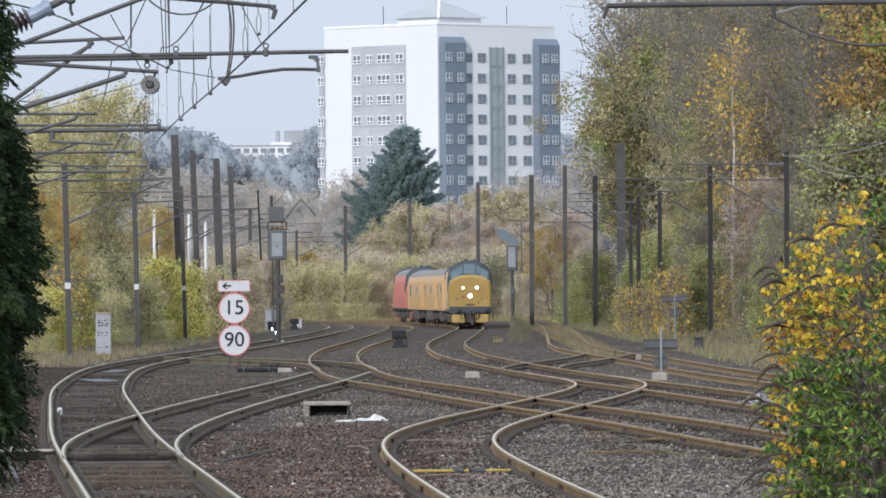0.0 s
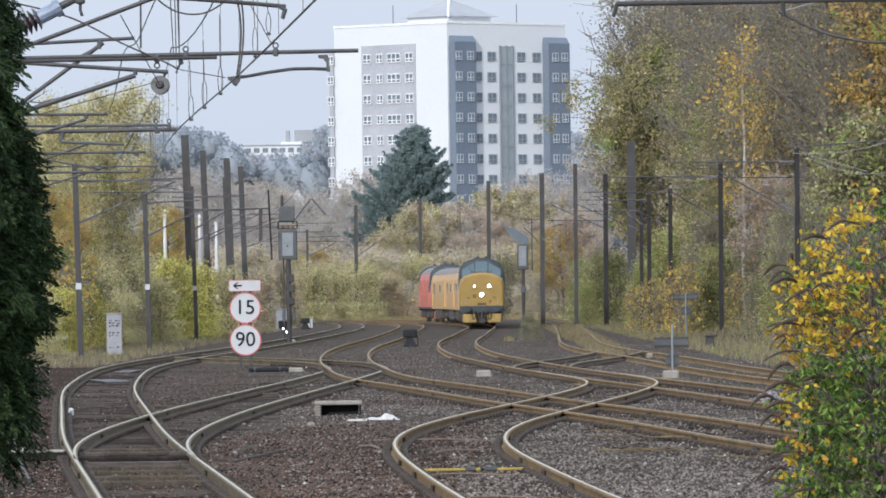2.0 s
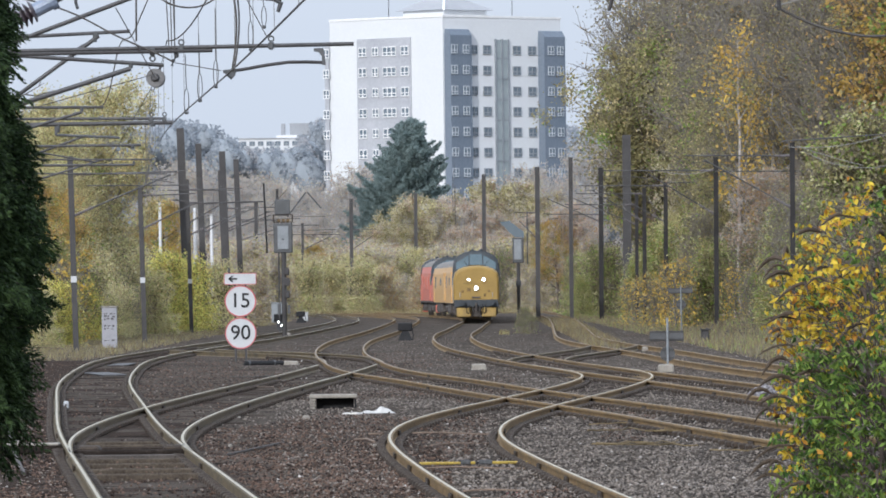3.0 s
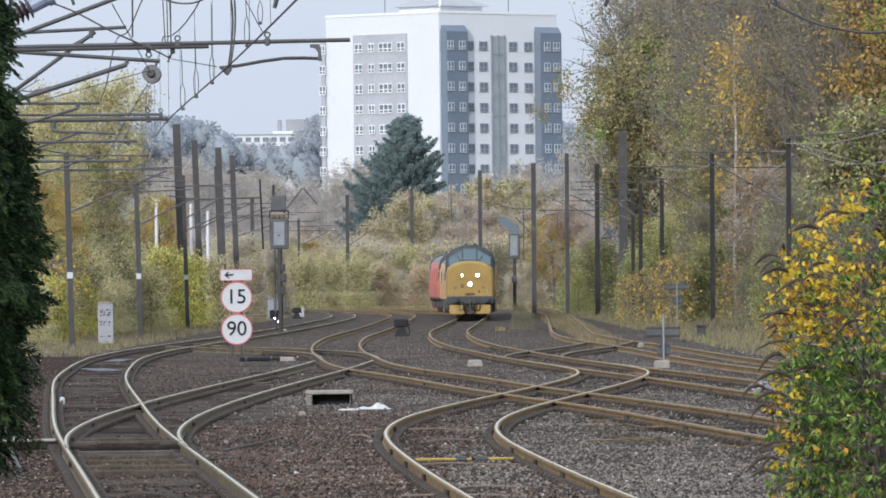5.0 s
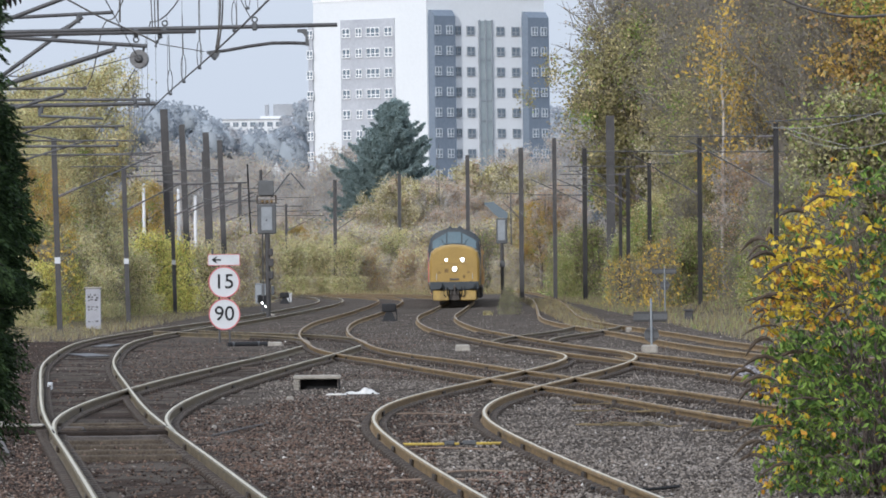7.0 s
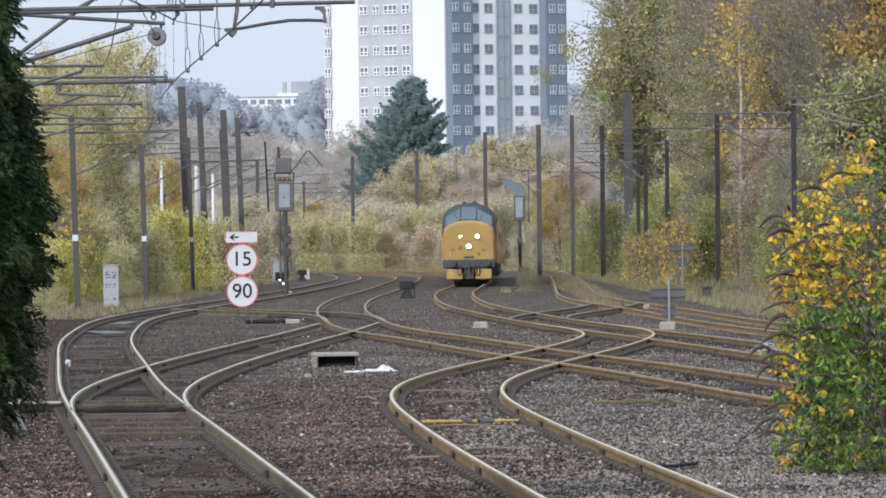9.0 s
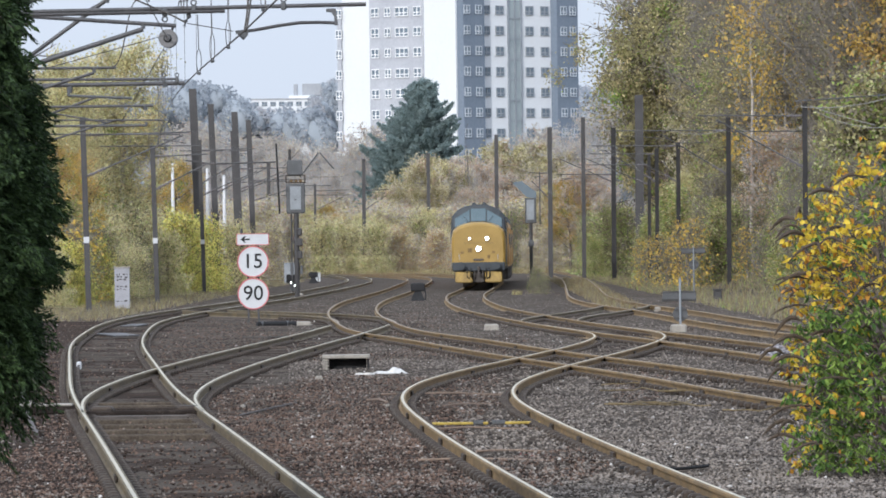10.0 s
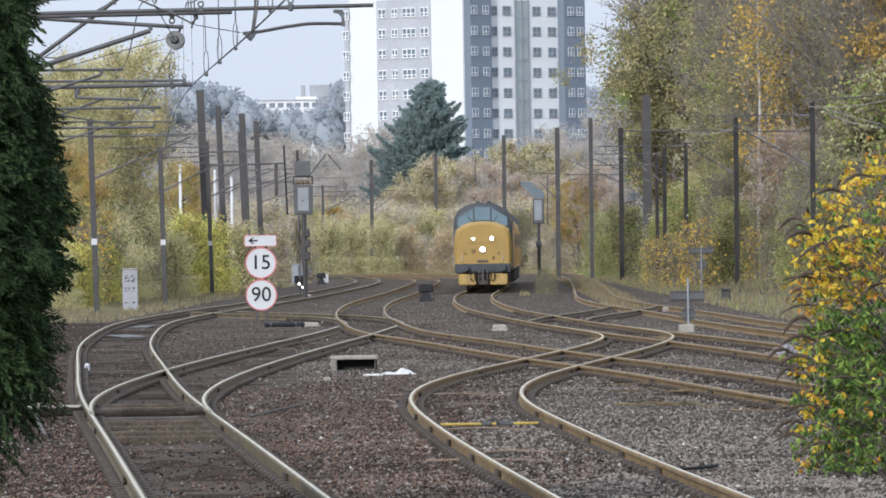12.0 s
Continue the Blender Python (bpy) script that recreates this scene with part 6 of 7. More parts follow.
def ground_cables():
    for x0, y0, x1, y1, r, mat in ((-0.3, 102.2, 1.05, 101.2, 0.013, M_CABLE), (0.0, 83.0, 1.2, 82.8, 0.011, M_CABLE), (0.4, 73.7, 1.5, 73.8, 0.012, M_CABLE), (-0.2, 71.3, 1.75, 70.0, 0.013, M_CABLE), (0.1, 94.5, 1.0, 96.0, 0.013, M_CABLE), (1.75, 67.6, 2.6, 68.0, 0.018, M_BLACK)):
        ob = thing("cable", "thin cable laid across the track on the ballast", "cable", (0, 0, 0), group="cables across the track")
        pts = []
        for i in range(9):
            f = i / 8
            pts.append((x0 + (x1 - x0) * f, y0 + (y1 - y0) * f + 0.08 * math.sin(7 * f), -0.115 + 0.012 * math.sin(5 * f + x0)))
        part("sheath", Shape().tube(pts, r, 6), [mat], ob)


def creepers():
    """Dry stalks on the ballast between the branch and the running lines."""
    rnd = random.Random(12)
    for i in range(8):
        ob = thing("dry_stalk", "thin dry stalk lying on the ballast", "stalk", (0, 0, 0), group="dry stalks on the ballast")
        x, y = rnd.uniform(2.2, 4.2), rnd.uniform(88, 108)
        pts = [(x + 0.16 * j, y + 0.25 * j * rnd.uniform(-1, 1), -0.1 + 0.02 * rnd.random()) for j in range(8)]
        part("stem", Shape().tube(pts, 0.009, 4), [L_GRASS], ob)


MAIN_LINE = spline(MAIN_LEFT)


def point_rodding():
    ob = thing("point_rodding", "thin dark rodding pipe beside the main line", "rodding")
    pts = [(float(MAIN_LINE(y)) - 1.3 - 0.004 * (y - 60), y, -0.1 + fall(y)) for y in range(82, 122, 4)]
    part("rod", Shape().tube(pts, 0.028, 6), [M_UNDER], ob)
    for y in range(84, 120, 6):
        part("roller_stool", Shape().box((float(MAIN_LINE(y)) - 1.3 - 0.004 * (y - 60), y, -0.14), (0.22, 0.12, 0.07), 0, 0.01), [M_CHAIR], ob)


def red_leaves():
    rng = np.random.default_rng(77)
    pos = np.stack([rng.normal(0.97, 0.07, 13), rng.normal(72.8, 0.4, 13), rng.uniform(-0.14, -0.11, 13)], 1)
    vv, ff = rhombi(pos, rng, 0.022, 1.4)
    tagged(new("red_leaf_litter", soup("red_leaf_litter", vv, ff, [L_RED])), "small scatter of fallen red leaves on the ballast", "leaf litter", kind="stuff")


L_RED = leafy("fallen_red_leaves", (0.16, 0.015, 0.02), (0.32, 0.04, 0.05), 0.2)
point_rodding()
red_leaves()
speed_sign()
signal_post()
far_signal()
ground_signal()
shunt_signal(-0.72, 284.0)
shunt_signal(-7.75, 448.0)
sign_back(5.86, 169.4, 0.82, 0.88, 0.45, 0.36, 1.32, "grey backs of a speed sign and plate on a concrete foot", True)
sign_back(11.1, 303.5, 1.06, 1.85, 1.25, 0.44, 2.1, "grey-blue backs of signs on a slim post by the bank", False)
location_case(-8.95, 440, 0.95, 1.25, M_GREY, "pale grey equipment cabinet beside the far curve")
location_case(-7.9, 470, 0.5, 0.55, M_WHITE, "small white equipment box")
location_case(10.3, 258, 0.3, 0.45, M_MAST, "small dark lineside case in the grass")
notice_board()
cable_pit()
plastic_sheet()
point_cover(1.4, 179.0, 0.36, 0.5, 0.17, "white box beside the running line", M_CONCRETE)
point_cover(-4.3, 224.0, 0.36, 0.5, 0.1, "flat white cover beside the link track", M_WHITE)
point_cover(-3.72, 198.2, 0.4, 0.5, 0.12, "low pale concrete cover beside the black pipe", M_CONCRETE)
point_cover(7.2, 226, 0.4, 0.5, 0.16, "pale cover beside the siding switch", M_CONCRETE)
point_cover(-6.4, 330, 0.4, 0.5, 0.12, "pale cover between the far rails", M_CONCRETE)
point_cover(-6.9, 318, 0.3, 0.5, 0.12, "pale cover beside the far rails", M_CONCRETE)
black_pipe()
point_machinery()
pale_boards()
ground_litter()
gauge_bar()
ground_cables()
creepers()


# ---- foreground conifer and shrub ----
CONIFER_Z = (0.5, 0.65, 0.8, 1.0, 1.25, 1.5, 1.8, 2.0, 2.12, 2.25, 2.65, 3.25, 3.9, 4.8, 5.2)
CONIFER_R = (1.6, 1.74, 1.86, 1.98, 2.14, 2.1, 2.06, 2.16, 2.28, 2.16, 2.14, 2.04, 1.96, 1.8, 1.5)


def foreground_conifer():
    """Hedge conifer with drooping feathery sprays, close on the left of the platform end."""
    rng = np.random.default_rng(21)
    ob = thing("conifer", "dark green hedge conifer with drooping sprays", "conifer tree", (-4.86, 50.0, -0.16))
    wood = Shape().tube([(0, 0, 0), (0.05, 0, 2.5), (0, 0, 5.2)], [0.16, 0.11, 0.03], 8)
    spray_p, spray_d, spray_l = [], [], []
    count = 3400
    for i in range(count):
        z = 0.55 + 4.5 * (i / count)
        az = rng.uniform(0, 2 * math.pi) if i % 7 == 0 else rng.normal() * 0.42
        r = float(np.interp(z, CONIFER_Z, CONIFER_R)) + 0.16 * noise.noise((az * 2.2, z * 2.6, 3)) + rng.normal() * 0.04
        r *= rng.choice([1.0, 1.0, 0.97, 0.9, 0.8])
        if rng.random() < (0.02 if z > 1.3 else 0.1):
            r += rng.uniform(0.06, 0.16)
        if z < 1.25 and (noise.noise((az * 6, z * 5, 8)) > 0.0 or rng.random() < 0.25):
            continue
        tip = np.array([r * math.cos(az), r * math.sin(az), z])
        way = np.array([math.cos(az), math.sin(az), -0.5 - 0.9 * (z < 1.35) + rng.normal() * 0.4])
        way /= np.linalg.norm(way)
        ln = rng.uniform(0.24, 0.5) + 0.15 * (z < 1.35)
        spray_p.append(tip - way * ln)
        spray_d.append(way)
        spray_l.append(ln)
        if i % 8 == 0:
            root = (0, 0, max(0.3, z - 0.2))
            wood.tube([root, tuple(tip - way * ln), tuple(tip - way * 0.03)], [0.02, 0.006, 0.002], 4, caps=False)
    part("trunk", wood, [M_BARK], ob)
    twig_shape = Shape().tube([(1.85, 0, 3.52), (2.06, 0, 3.6), (2.2, 0, 3.68)], [0.007, 0.005, 0.002], 5)
    twig_shape.tube([(2.06, 0, 3.6), (2.14, 0, 3.59), (2.27, 0, 3.63)], [0.005, 0.004, 0.002], 5)
    twig_shape.tube([(2.16, 0, 3.655), (2.18, 0, 3.71)], [0.004, 0.002], 5)
    part("bare_twig", twig_shape, [M_TWIG], ob, "thin bare twig")
    p, d, ln = np.array(spray_p), np.array(spray_d), np.array(spray_l)
    side = np.cross(d, rng.normal(size=d.shape) * 0.5 + np.array([0, 0, 1.0]))
    side /= np.linalg.norm(side, axis=1)[:, None]
    # each spray is a flat frond: branchlets on both sides of an axis, small scales along them
    per = 126
    n = len(p) * per
    k = np.repeat(np.arange(len(p)), per)
    j = np.tile(np.arange(per), len(p))
    f = (j // 9) / (per / 9) + rng.normal(size=n) * 0.012
    hand = np.where((j // 9) % 2 == 0, -1.0, 1.0)
    twig = d[k] * 0.85 + side[k] * (hand * 0.75)[:, None]
    twig[:, 2] -= 0.15
    reach = (0.02 + 0.15 * (1 - f)) * ((j % 9) + 0.5) / 9
    pos = p[k] + d[k] * (f * ln[k])[:, None] + twig * reach[:, None] + rng.normal(size=(n, 3)) * 0.006
    way = twig + d[k] * 0.4 + rng.normal(size=(n, 3)) * 0.3
    way /= np.linalg.norm(way, axis=1)[:, None]
    cross = np.cross(way, rng.normal(size=(n, 3)))
    cross /= np.linalg.norm(cross, axis=1)[:, None]
    s = rng.uniform(0.7, 1.3, n)[:, None]
    v = np.stack([pos - way * 0.016 * s, pos + cross * 0.0055 * s, pos + way * 0.024 * s, pos - cross * 0.0055 * s], 1).reshape(-1, 3)
    # the dark inner twigs close the crown
    m = 90000
    az, zz = rng.uniform(0, 2 * np.pi, m), rng.uniform(0.85, 4.9, m)
    rr = rng.uniform(0.5, 0.97, m) * (np.interp(zz, CONIFER_Z, CONIFER_R) - 0.12 - 0.16 * (zz < 1.35))
    iv, _ = rhombi(np.stack([rr * np.cos(az), rr * np.sin(az), zz], 1), rng, 0.028, 3.6, 0.6)
    v = np.concatenate([v, iv])
    n += m
    part("foliage", soup("foliage", v, np.arange(4 * n).reshape(-1, 4), [L_CONIFER]), None, ob)


def foreground_shrub():
    """Tall shrub with long leaves, yellowing above, and brown drooping seed heads."""
    rng = np.random.default_rng(22)
    ob = thing("shrub", "tall leafy shrub, green below and yellow above, with brown seed heads", "shrub", (4.58, 66.0, -0.16))
    wood, leaf_p, leaf_d, tone, heads = Shape(), [], [], [], []
    for i in range(70):
        az, reach = rng.uniform(0, 2 * math.pi), rng.uniform(0.15, 1.0) ** 0.6 * 1.25
        top = rng.uniform(0.4, 1.0) * (2.5 + 0.7 * min(1.0, max(0.0, 1.3 + reach * math.cos(az))))
        base = np.array([rng.normal() * 0.18, rng.normal() * 0.18, 0])
        end = np.array([reach * math.cos(az), reach * math.sin(az), top])
        pts = [base * (1 - f) + end * f + np.array([0, 0, 0.35 * math.sin(math.pi * f) * reach]) for f in np.linspace(0, 1, 8)]
        wood.tube([tuple(q) for q in pts], [0.013 * (1 - 0.85 * j / 7) for j in range(8)], 5, caps=False)
    # hanging leaves in opposite pairs on short side shoots
    for i in range(3300):
        az = rng.uniform(0, 2 * math.pi)
        r = rng.uniform(0.25, 1.0) ** 0.5 * (1.3 + 0.14 * math.sin(3 * az + 1) + rng.normal() * 0.05)
        dx, dy = r * math.cos(az), r * math.sin(az)
        top = 2.35 + 0.75 * min(1.0, max(0.0, (1.3 + dx) / 0.9)) + 0.25 * noise.noise((dx * 3, dy * 3, 5))
        z = rng.uniform(0.03, 1.0) * top
        if noise.noise((dx * 3.2, dy * 3.2, z * 3.2)) < -0.28 or (z > 2.3 and rng.random() < 0.45):
            continue
        q0 = np.array([dx, dy, z])
        a = az + rng.normal() * 0.9
        way = np.array([math.cos(a), math.sin(a), rng.uniform(-0.2, 0.6)])
        ln = rng.uniform(0.08, 0.2)
        wood.tube([tuple(q0 - way * 0.12 - np.array([0, 0, 0.05])), tuple(q0), tuple(q0 + way * ln)], [0.005, 0.004, 0.002], 4, caps=False)
        if z > 1.55 + 0.2 * noise.noise((dx * 2, z * 2, 1)):
            gold = min(0.95, max(0.12, 0.8 - 0.75 * (dx + 0.6)))
        else:
            gold = 0.5 if dx < -1.02 else 0.05
        shoot = rng.random() < gold
        for node in range(4):
            for side_turn in (0, math.pi):
                b = a + math.pi / 2 + side_turn + rng.normal() * 0.5
                q = q0 + way * ln * (0.2 + 0.8 * node / 3) + rng.normal(size=3) * 0.01
                if q[2] < 0.05 or rng.random() < (0.45 if shoot else 0.15):
                    continue
                out = np.array([math.cos(b), math.sin(b), -0.95 + rng.normal() * 0.35])
                leaf_p.append(q)
                leaf_d.append(out / np.linalg.norm(out))
                turned = shoot != (rng.random() < 0.03)
                tone.append(0 if not turned else (1 if rng.random() < 0.8 else 2))
        if i % 20 == 0 and r > 0.7 and z > 0.3:
            heads.append((q0 + way * ln, way))
    for z in (0.35, 0.5, 0.66, 0.9, 1.1, 1.25, 1.45, 1.6, 1.72, 1.85, 2.25, 2.3):
        heads.append((np.array([-1.15 - 0.15 * rng.random(), rng.uniform(-0.5, 0.3), z]), np.array([-1.0, rng.normal() * 0.3, 0.0])))
    part("branchwork", wood, [M_BARK], ob, "brown stems", kind="stuff")
    p, d, tone = np.array(leaf_p), np.array(leaf_d), np.array(tone)
    n = len(p)
    side = np.cross(d, rng.normal(size=(n, 3)))
    side /= np.linalg.norm(side, axis=1)[:, None]
    nrm = np.cross(d, side)
    ln = (rng.uniform(0.06, 0.12, n) * np.where(tone == 0, 1.0, 0.76))[:, None]
    wd = (rng.uniform(0.011, 0.02, n) * np.where(tone == 0, 1.0, 1.55))[:, None]
    b = p + d * ln * 0.45
    c = p + d * ln - nrm * ln * 0.18
    v = np.stack([p, b + side * wd + nrm * 0.008, c, b - nrm * 0.006, b - side * wd + nrm * 0.008], 1).reshape(-1, 3)
    base = np.arange(n)[:, None] * 5
    f = np.concatenate([base + np.array([[0, 1, 2, 3]]), base + np.array([[0, 3, 2, 4]])], 1).reshape(-1, 4)
    part("leaves", soup("leaves", v, f, [L_SHRUB_GREEN, L_SHRUB_YELLOW, L_SHRUB_ORANGE], np.repeat(tone, 2)), None, ob, "green and yellow leaves", kind="stuff")
    for q, way in heads:
        s = Shape()
        ln, droop, bow = rng.uniform(0.18, 0.45), rng.uniform(-0.12, 0.5), rng.uniform(0.02, 0.09)
        turn = math.atan2(way[1], way[0]) + rng.normal() * 0.5
        w = Vector((math.cos(turn), math.sin(turn), 0)) * ln
        q = Vector(q) - w * 0.2
        pts = [q + w * g + Vector((0, 0, bow * math.sin(math.pi * g) - droop * ln * g * g)) for g in (0, 0.2, 0.4, 0.6, 0.8, 1.0)]
        fat = rng.uniform(0.013, 0.026)
        s.tube(pts, [0.006, fat * 0.8, fat, fat * 0.9, fat * 0.7, 0.004], 6)
        part("seed_head", s, [M_SEED], ob, "brown drooping seed head")


L_SHRUB_GREEN = leafy("shrub_green_leaves", (0.055, 0.11, 0.025), (0.29, 0.41, 0.085), 0.45)
L_SHRUB_YELLOW = leafy("shrub_yellow_leaves", (0.48, 0.34, 0.025), (0.8, 0.6, 0.075), 0.4)
L_SHRUB_ORANGE = leafy("shrub_orange_leaves", (0.35, 0.16, 0.02), (0.6, 0.3, 0.05), 0.35)
M_SEED = material("brown_seed_head", (0.034, 0.025, 0.017), (0.1, 0.072, 0.05), 20.0, 0.95, 0, 0.8, 90.0)
foreground_conifer()
foreground_shrub()


# ---- loose ballast, grass and dead weeds ----
def stones(name, label, n, place, size, mat):
    rng = np.random.default_rng(n)
    pos = place(rng, n)
    n = len(pos)
    base = np.array([(1, 0, 0), (-1, 0, 0), (0, 1, 0), (0, -1, 0), (0, 0, 1), (0, 0, -0.6)], float)
    tri = np.array([(0, 2, 4), (2, 1, 4), (1, 3, 4), (3, 0, 4), (2, 0, 5), (1, 2, 5), (3, 1, 5), (0, 3, 5)])
    s = rng.uniform(size[0], size[1], n)[:, None, None]
    v = base[None] * rng.uniform(0.55, 1.3, (n, 6, 1)) + rng.normal(size=(n, 6, 3)) * 0.22
    a = rng.uniform(0, 2 * np.pi, n)
    ca, sa = np.cos(a)[:, None], np.sin(a)[:, None]
    v = np.stack([v[..., 0] * ca - v[..., 1] * sa, v[..., 0] * sa + v[..., 1] * ca, v[..., 2] * 0.75], -1) * s + pos[:, None]
    f = (np.arange(n)[:, None, None] * 6 + tri[None]).reshape(-1, 3)
    tagged(new(name, soup(name, v.reshape(-1, 3), f, [mat])), label, "ballast", kind="stuff")


def on_bed(rng, n, left_bare=0.78):
    y = 56 / (1 - rng.uniform(0, 1, n) * (1 - 56 / 330))
    x = rng.uniform(-0.069, 0.073, n) * y
    keep, bed = np.ones(n, bool), np.zeros(n, bool)
    for pts, a, b in ((MAIN_LEFT, 50, 330), (BRANCH_NEAR, 50, 176), (TRAIN_LINE, 85, 330), (CENTRE, 75, 330), (CROSSOVER, 88, 181), (SIDING, 100, 330), (LINK_RIGHT, 187, 231), (LINK_LEFT, 186, 234)):
        off = np.abs(np.abs(x - spline(pts)(np.clip(y, a, b))) - 0.7525)
        bed |= (np.abs(x - spline(pts)(np.clip(y, a, b))) < 0.66) & (y > a) & (y < b)
        keep &= ~((off < 0.1) & (y > a) & (y < b))
        worn = 0.88 if pts is MAIN_LEFT or pts is CROSSOVER else 0.45
        keep &= ~((np.abs(x - spline(pts)(np.clip(y, a, b))) < 0.62) & (y > a) & (y < b) & (rng.uniform(0, 1, n) < worn))
    keep &= ~((np.abs(x + 1.0) < 1.3) & (y < 114) & (rng.uniform(0, 1, n) < 0.9 * left_bare))
    keep &= ~((x / (0.06 * y) < -0.35) & (rng.uniform(0, 1, n) < left_bare))
    x, y = x[keep], y[keep]
    g = -0.154 - 0.0011 * np.maximum(0, y - 150)
    g = g + 0.02 * bed[keep]
    bump = np.array([0.035 * noise.noise((p * 0.35, q * 0.35, 0)) + 0.02 * noise.noise((p * 1.3, q * 1.3, 4)) for p, q in zip(x, y)])
    return np.stack([x, y, g + bump + rng.uniform(-0.012, 0.012, len(x))], 1)


stones("ballast", "loose grey-brown ballast stones between the tracks", 190000, on_bed, (0.01, 0.028), M_STONE)


def on_cinders(rng, n):
    p = on_bed(rng, n, 0.0)
    near = np.array([noise.noise((q[0] * 0.5, q[1] * 0.06, 7)) for q in p]) - 0.5 * p[:, 0] / (p[:, 1] * 0.06) > 0.05
    near |= (np.abs(p[:, 0] + 1.0) < 1.3) & (p[:, 1] < 116)
    return p[near]


def sparse(rng, n):
    p = on_bed(rng, n)
    p[:, 2] += 0.015
    return p


stones("cinders", "dark brown cinder and soil clods on the ballast", 175000, on_cinders, (0.01, 0.026), M_STONE_BROWN)
stones("pale_chippings", "scattered pale stone chippings", 600, sparse, (0.012, 0.03), M_STONE_PALE)


def on_heap(rng, n):
    a, r = rng.uniform(0, 2 * np.pi, n), rng.uniform(0, 1, n) ** 0.7
    return np.stack([6.1 + 0.55 * r * np.cos(a), 126.5 + 1.2 * r * np.sin(a), -0.15 + 0.3 * (1 - r) ** 1.2], 1)


M_PALE_STONE = material("pale_lilac_stone", (0.16, 0.15, 0.16), (0.29, 0.275, 0.285), 2.0, 0.9, island=0.4)
stones("stone_heap", "small heap of pale fresh ballast stones", 300, on_heap, (0.03, 0.06), M_PALE_STONE)


def grass(name, label, n, place, height, mats, weights):
    rng = np.random.default_rng(41)
    pos = place(rng, n)
    n = len(pos)
    h = rng.uniform(0.4, 1.0, n) * height
    lean = rng.normal(size=(n, 2)) * 0.28
    a = rng.uniform(0, np.pi, n)
    w = np.stack([np.cos(a), np.sin(a), 0 * a], 1) * (0.012 + 0.012 * h[:, None])
    top = pos + np.stack([lean[:, 0] * h, lean[:, 1] * h, h], 1)
    v = np.stack([pos - w, pos + w, top], 1).reshape(-1, 3)
    idx = rng.choice(len(mats), n, p=np.array(weights) / sum(weights))
    tagged(new(name, soup(name, v, np.arange(3 * n).reshape(-1, 3), mats, idx)), label, "grass", kind="stuff")


def bank_strip(x0, x1, y0, y1):
    def place(rng, n):
        y = rng.uniform(y0, y1, n)
        f = rng.uniform(0, 1, n)
        x = (x0[0] + (x0[1] - x0[0]) * (y - y0) / (y1 - y0)) * (1 - f) + (x1[0] + (x1[1] - x1[0]) * (y - y0) / (y1 - y0)) * f
        return np.array([(p, q, ground_height(p, q) - 0.02) for p, q in zip(x, y)])
    return place


grass("bank_grass", "dry straw-coloured grass and weeds on the bank", 26000, bank_strip((9.3, 9.6), (16, 22), 190, 470), 0.32, [L_GRASS, L_OLIVE, L_BROWN, L_GREEN], [4, 3, 5, 1])
grass("verge_grass", "rough yellow-green grass beside the main line", 16000, bank_strip((-14.5, -18), (-10.2, -8.6), 215, 480), 0.28, [L_GRASS, L_OLIVE, L_BROWN], [3, 3, 4])
grass("siding_grass", "green-yellow grass tufts between the siding rails", 5000, bank_strip((5.6, 7.2), (6.9, 9.6), 235, 460), 0.3, [L_GRASS, L_OLIVE, L_BROWN], [4, 2, 3])
grass("weed_tuft", "small yellow-green weed tuft between the lines", 130, bank_strip((3.3, 3.4), (3.85, 3.7), 309, 316), 0.3, [L_OLIVE, L_GRASS], [3, 2])
grass("far_grass", "pale grass in front of the far trees", 9000, bank_strip((-16, -16), (14, 14), 560, 640), 0.7, [L_GRASS, L_OLIVE], [4, 3])


# ---- fittings of the nearest brackets ----
def end_on_insulator():
    ob = thing("wire_insulator", "round ribbed grey insulator hanging in an overhead wire", "insulator", (-3.6, 96.0, 4.89))
    for i in range(5):
        part("shed", Shape().tube([(0, 0.1 * i, 0), (0, 0.1 * i + 0.05, 0)], [0.125, 0.09], 24), [M_GREY_GLAZE], ob)
    part("core", Shape().tube([(0, 0, 0), (0, 0.45, 0)], 0.05, 10), [M_GREY_GLAZE], ob)
    part("cap", Shape().tube([(0, -0.06, 0), (0, 0.0, 0)], [0.035, 0.06], 12), [M_STEEL], ob)
    part("strain_wire", Shape().tube([(0, -0.05, 0), (0.25, -18, 0.25)], 0.007, 4), [M_WIRE], ob)
    part("strain_wire", Shape().tube([(0, 0.5, 0), (-3.3, 60, -0.1)], 0.007, 4), [M_WIRE], ob)
    part("hanger", Shape().tube([(0.05, 0.2, 0.1), (0.08, 0.2, 0.2)], 0.02, 6), [M_STEEL], ob)


def strut_set(y, lines, label):
    """Inclined and level tubes of a bracket whose mast stands behind the conifer."""
    ob = thing("overhead_bracket", label, "overhead bracket", (0, y, 0))
    for a, b, r, mat, nm in lines:
        part(nm, Shape().tube([(a[0], 0, a[1]), (b[0], 0, b[1])], r, 8), [mat], ob)
    return ob


end_on_insulator()
strut_set(96, [((-7.0, 5.33), (-3.48, 5.06), 0.028, M_STEEL, "level_tube"), ((-7.0, 4.07), (-3.93, 5.02), 0.034, M_STEEL, "strut"), ((-3.93, 5.02), (-3.93, 5.1), 0.03, M_DARK, "clamp")], "grey steel bracket tubes over the main line")
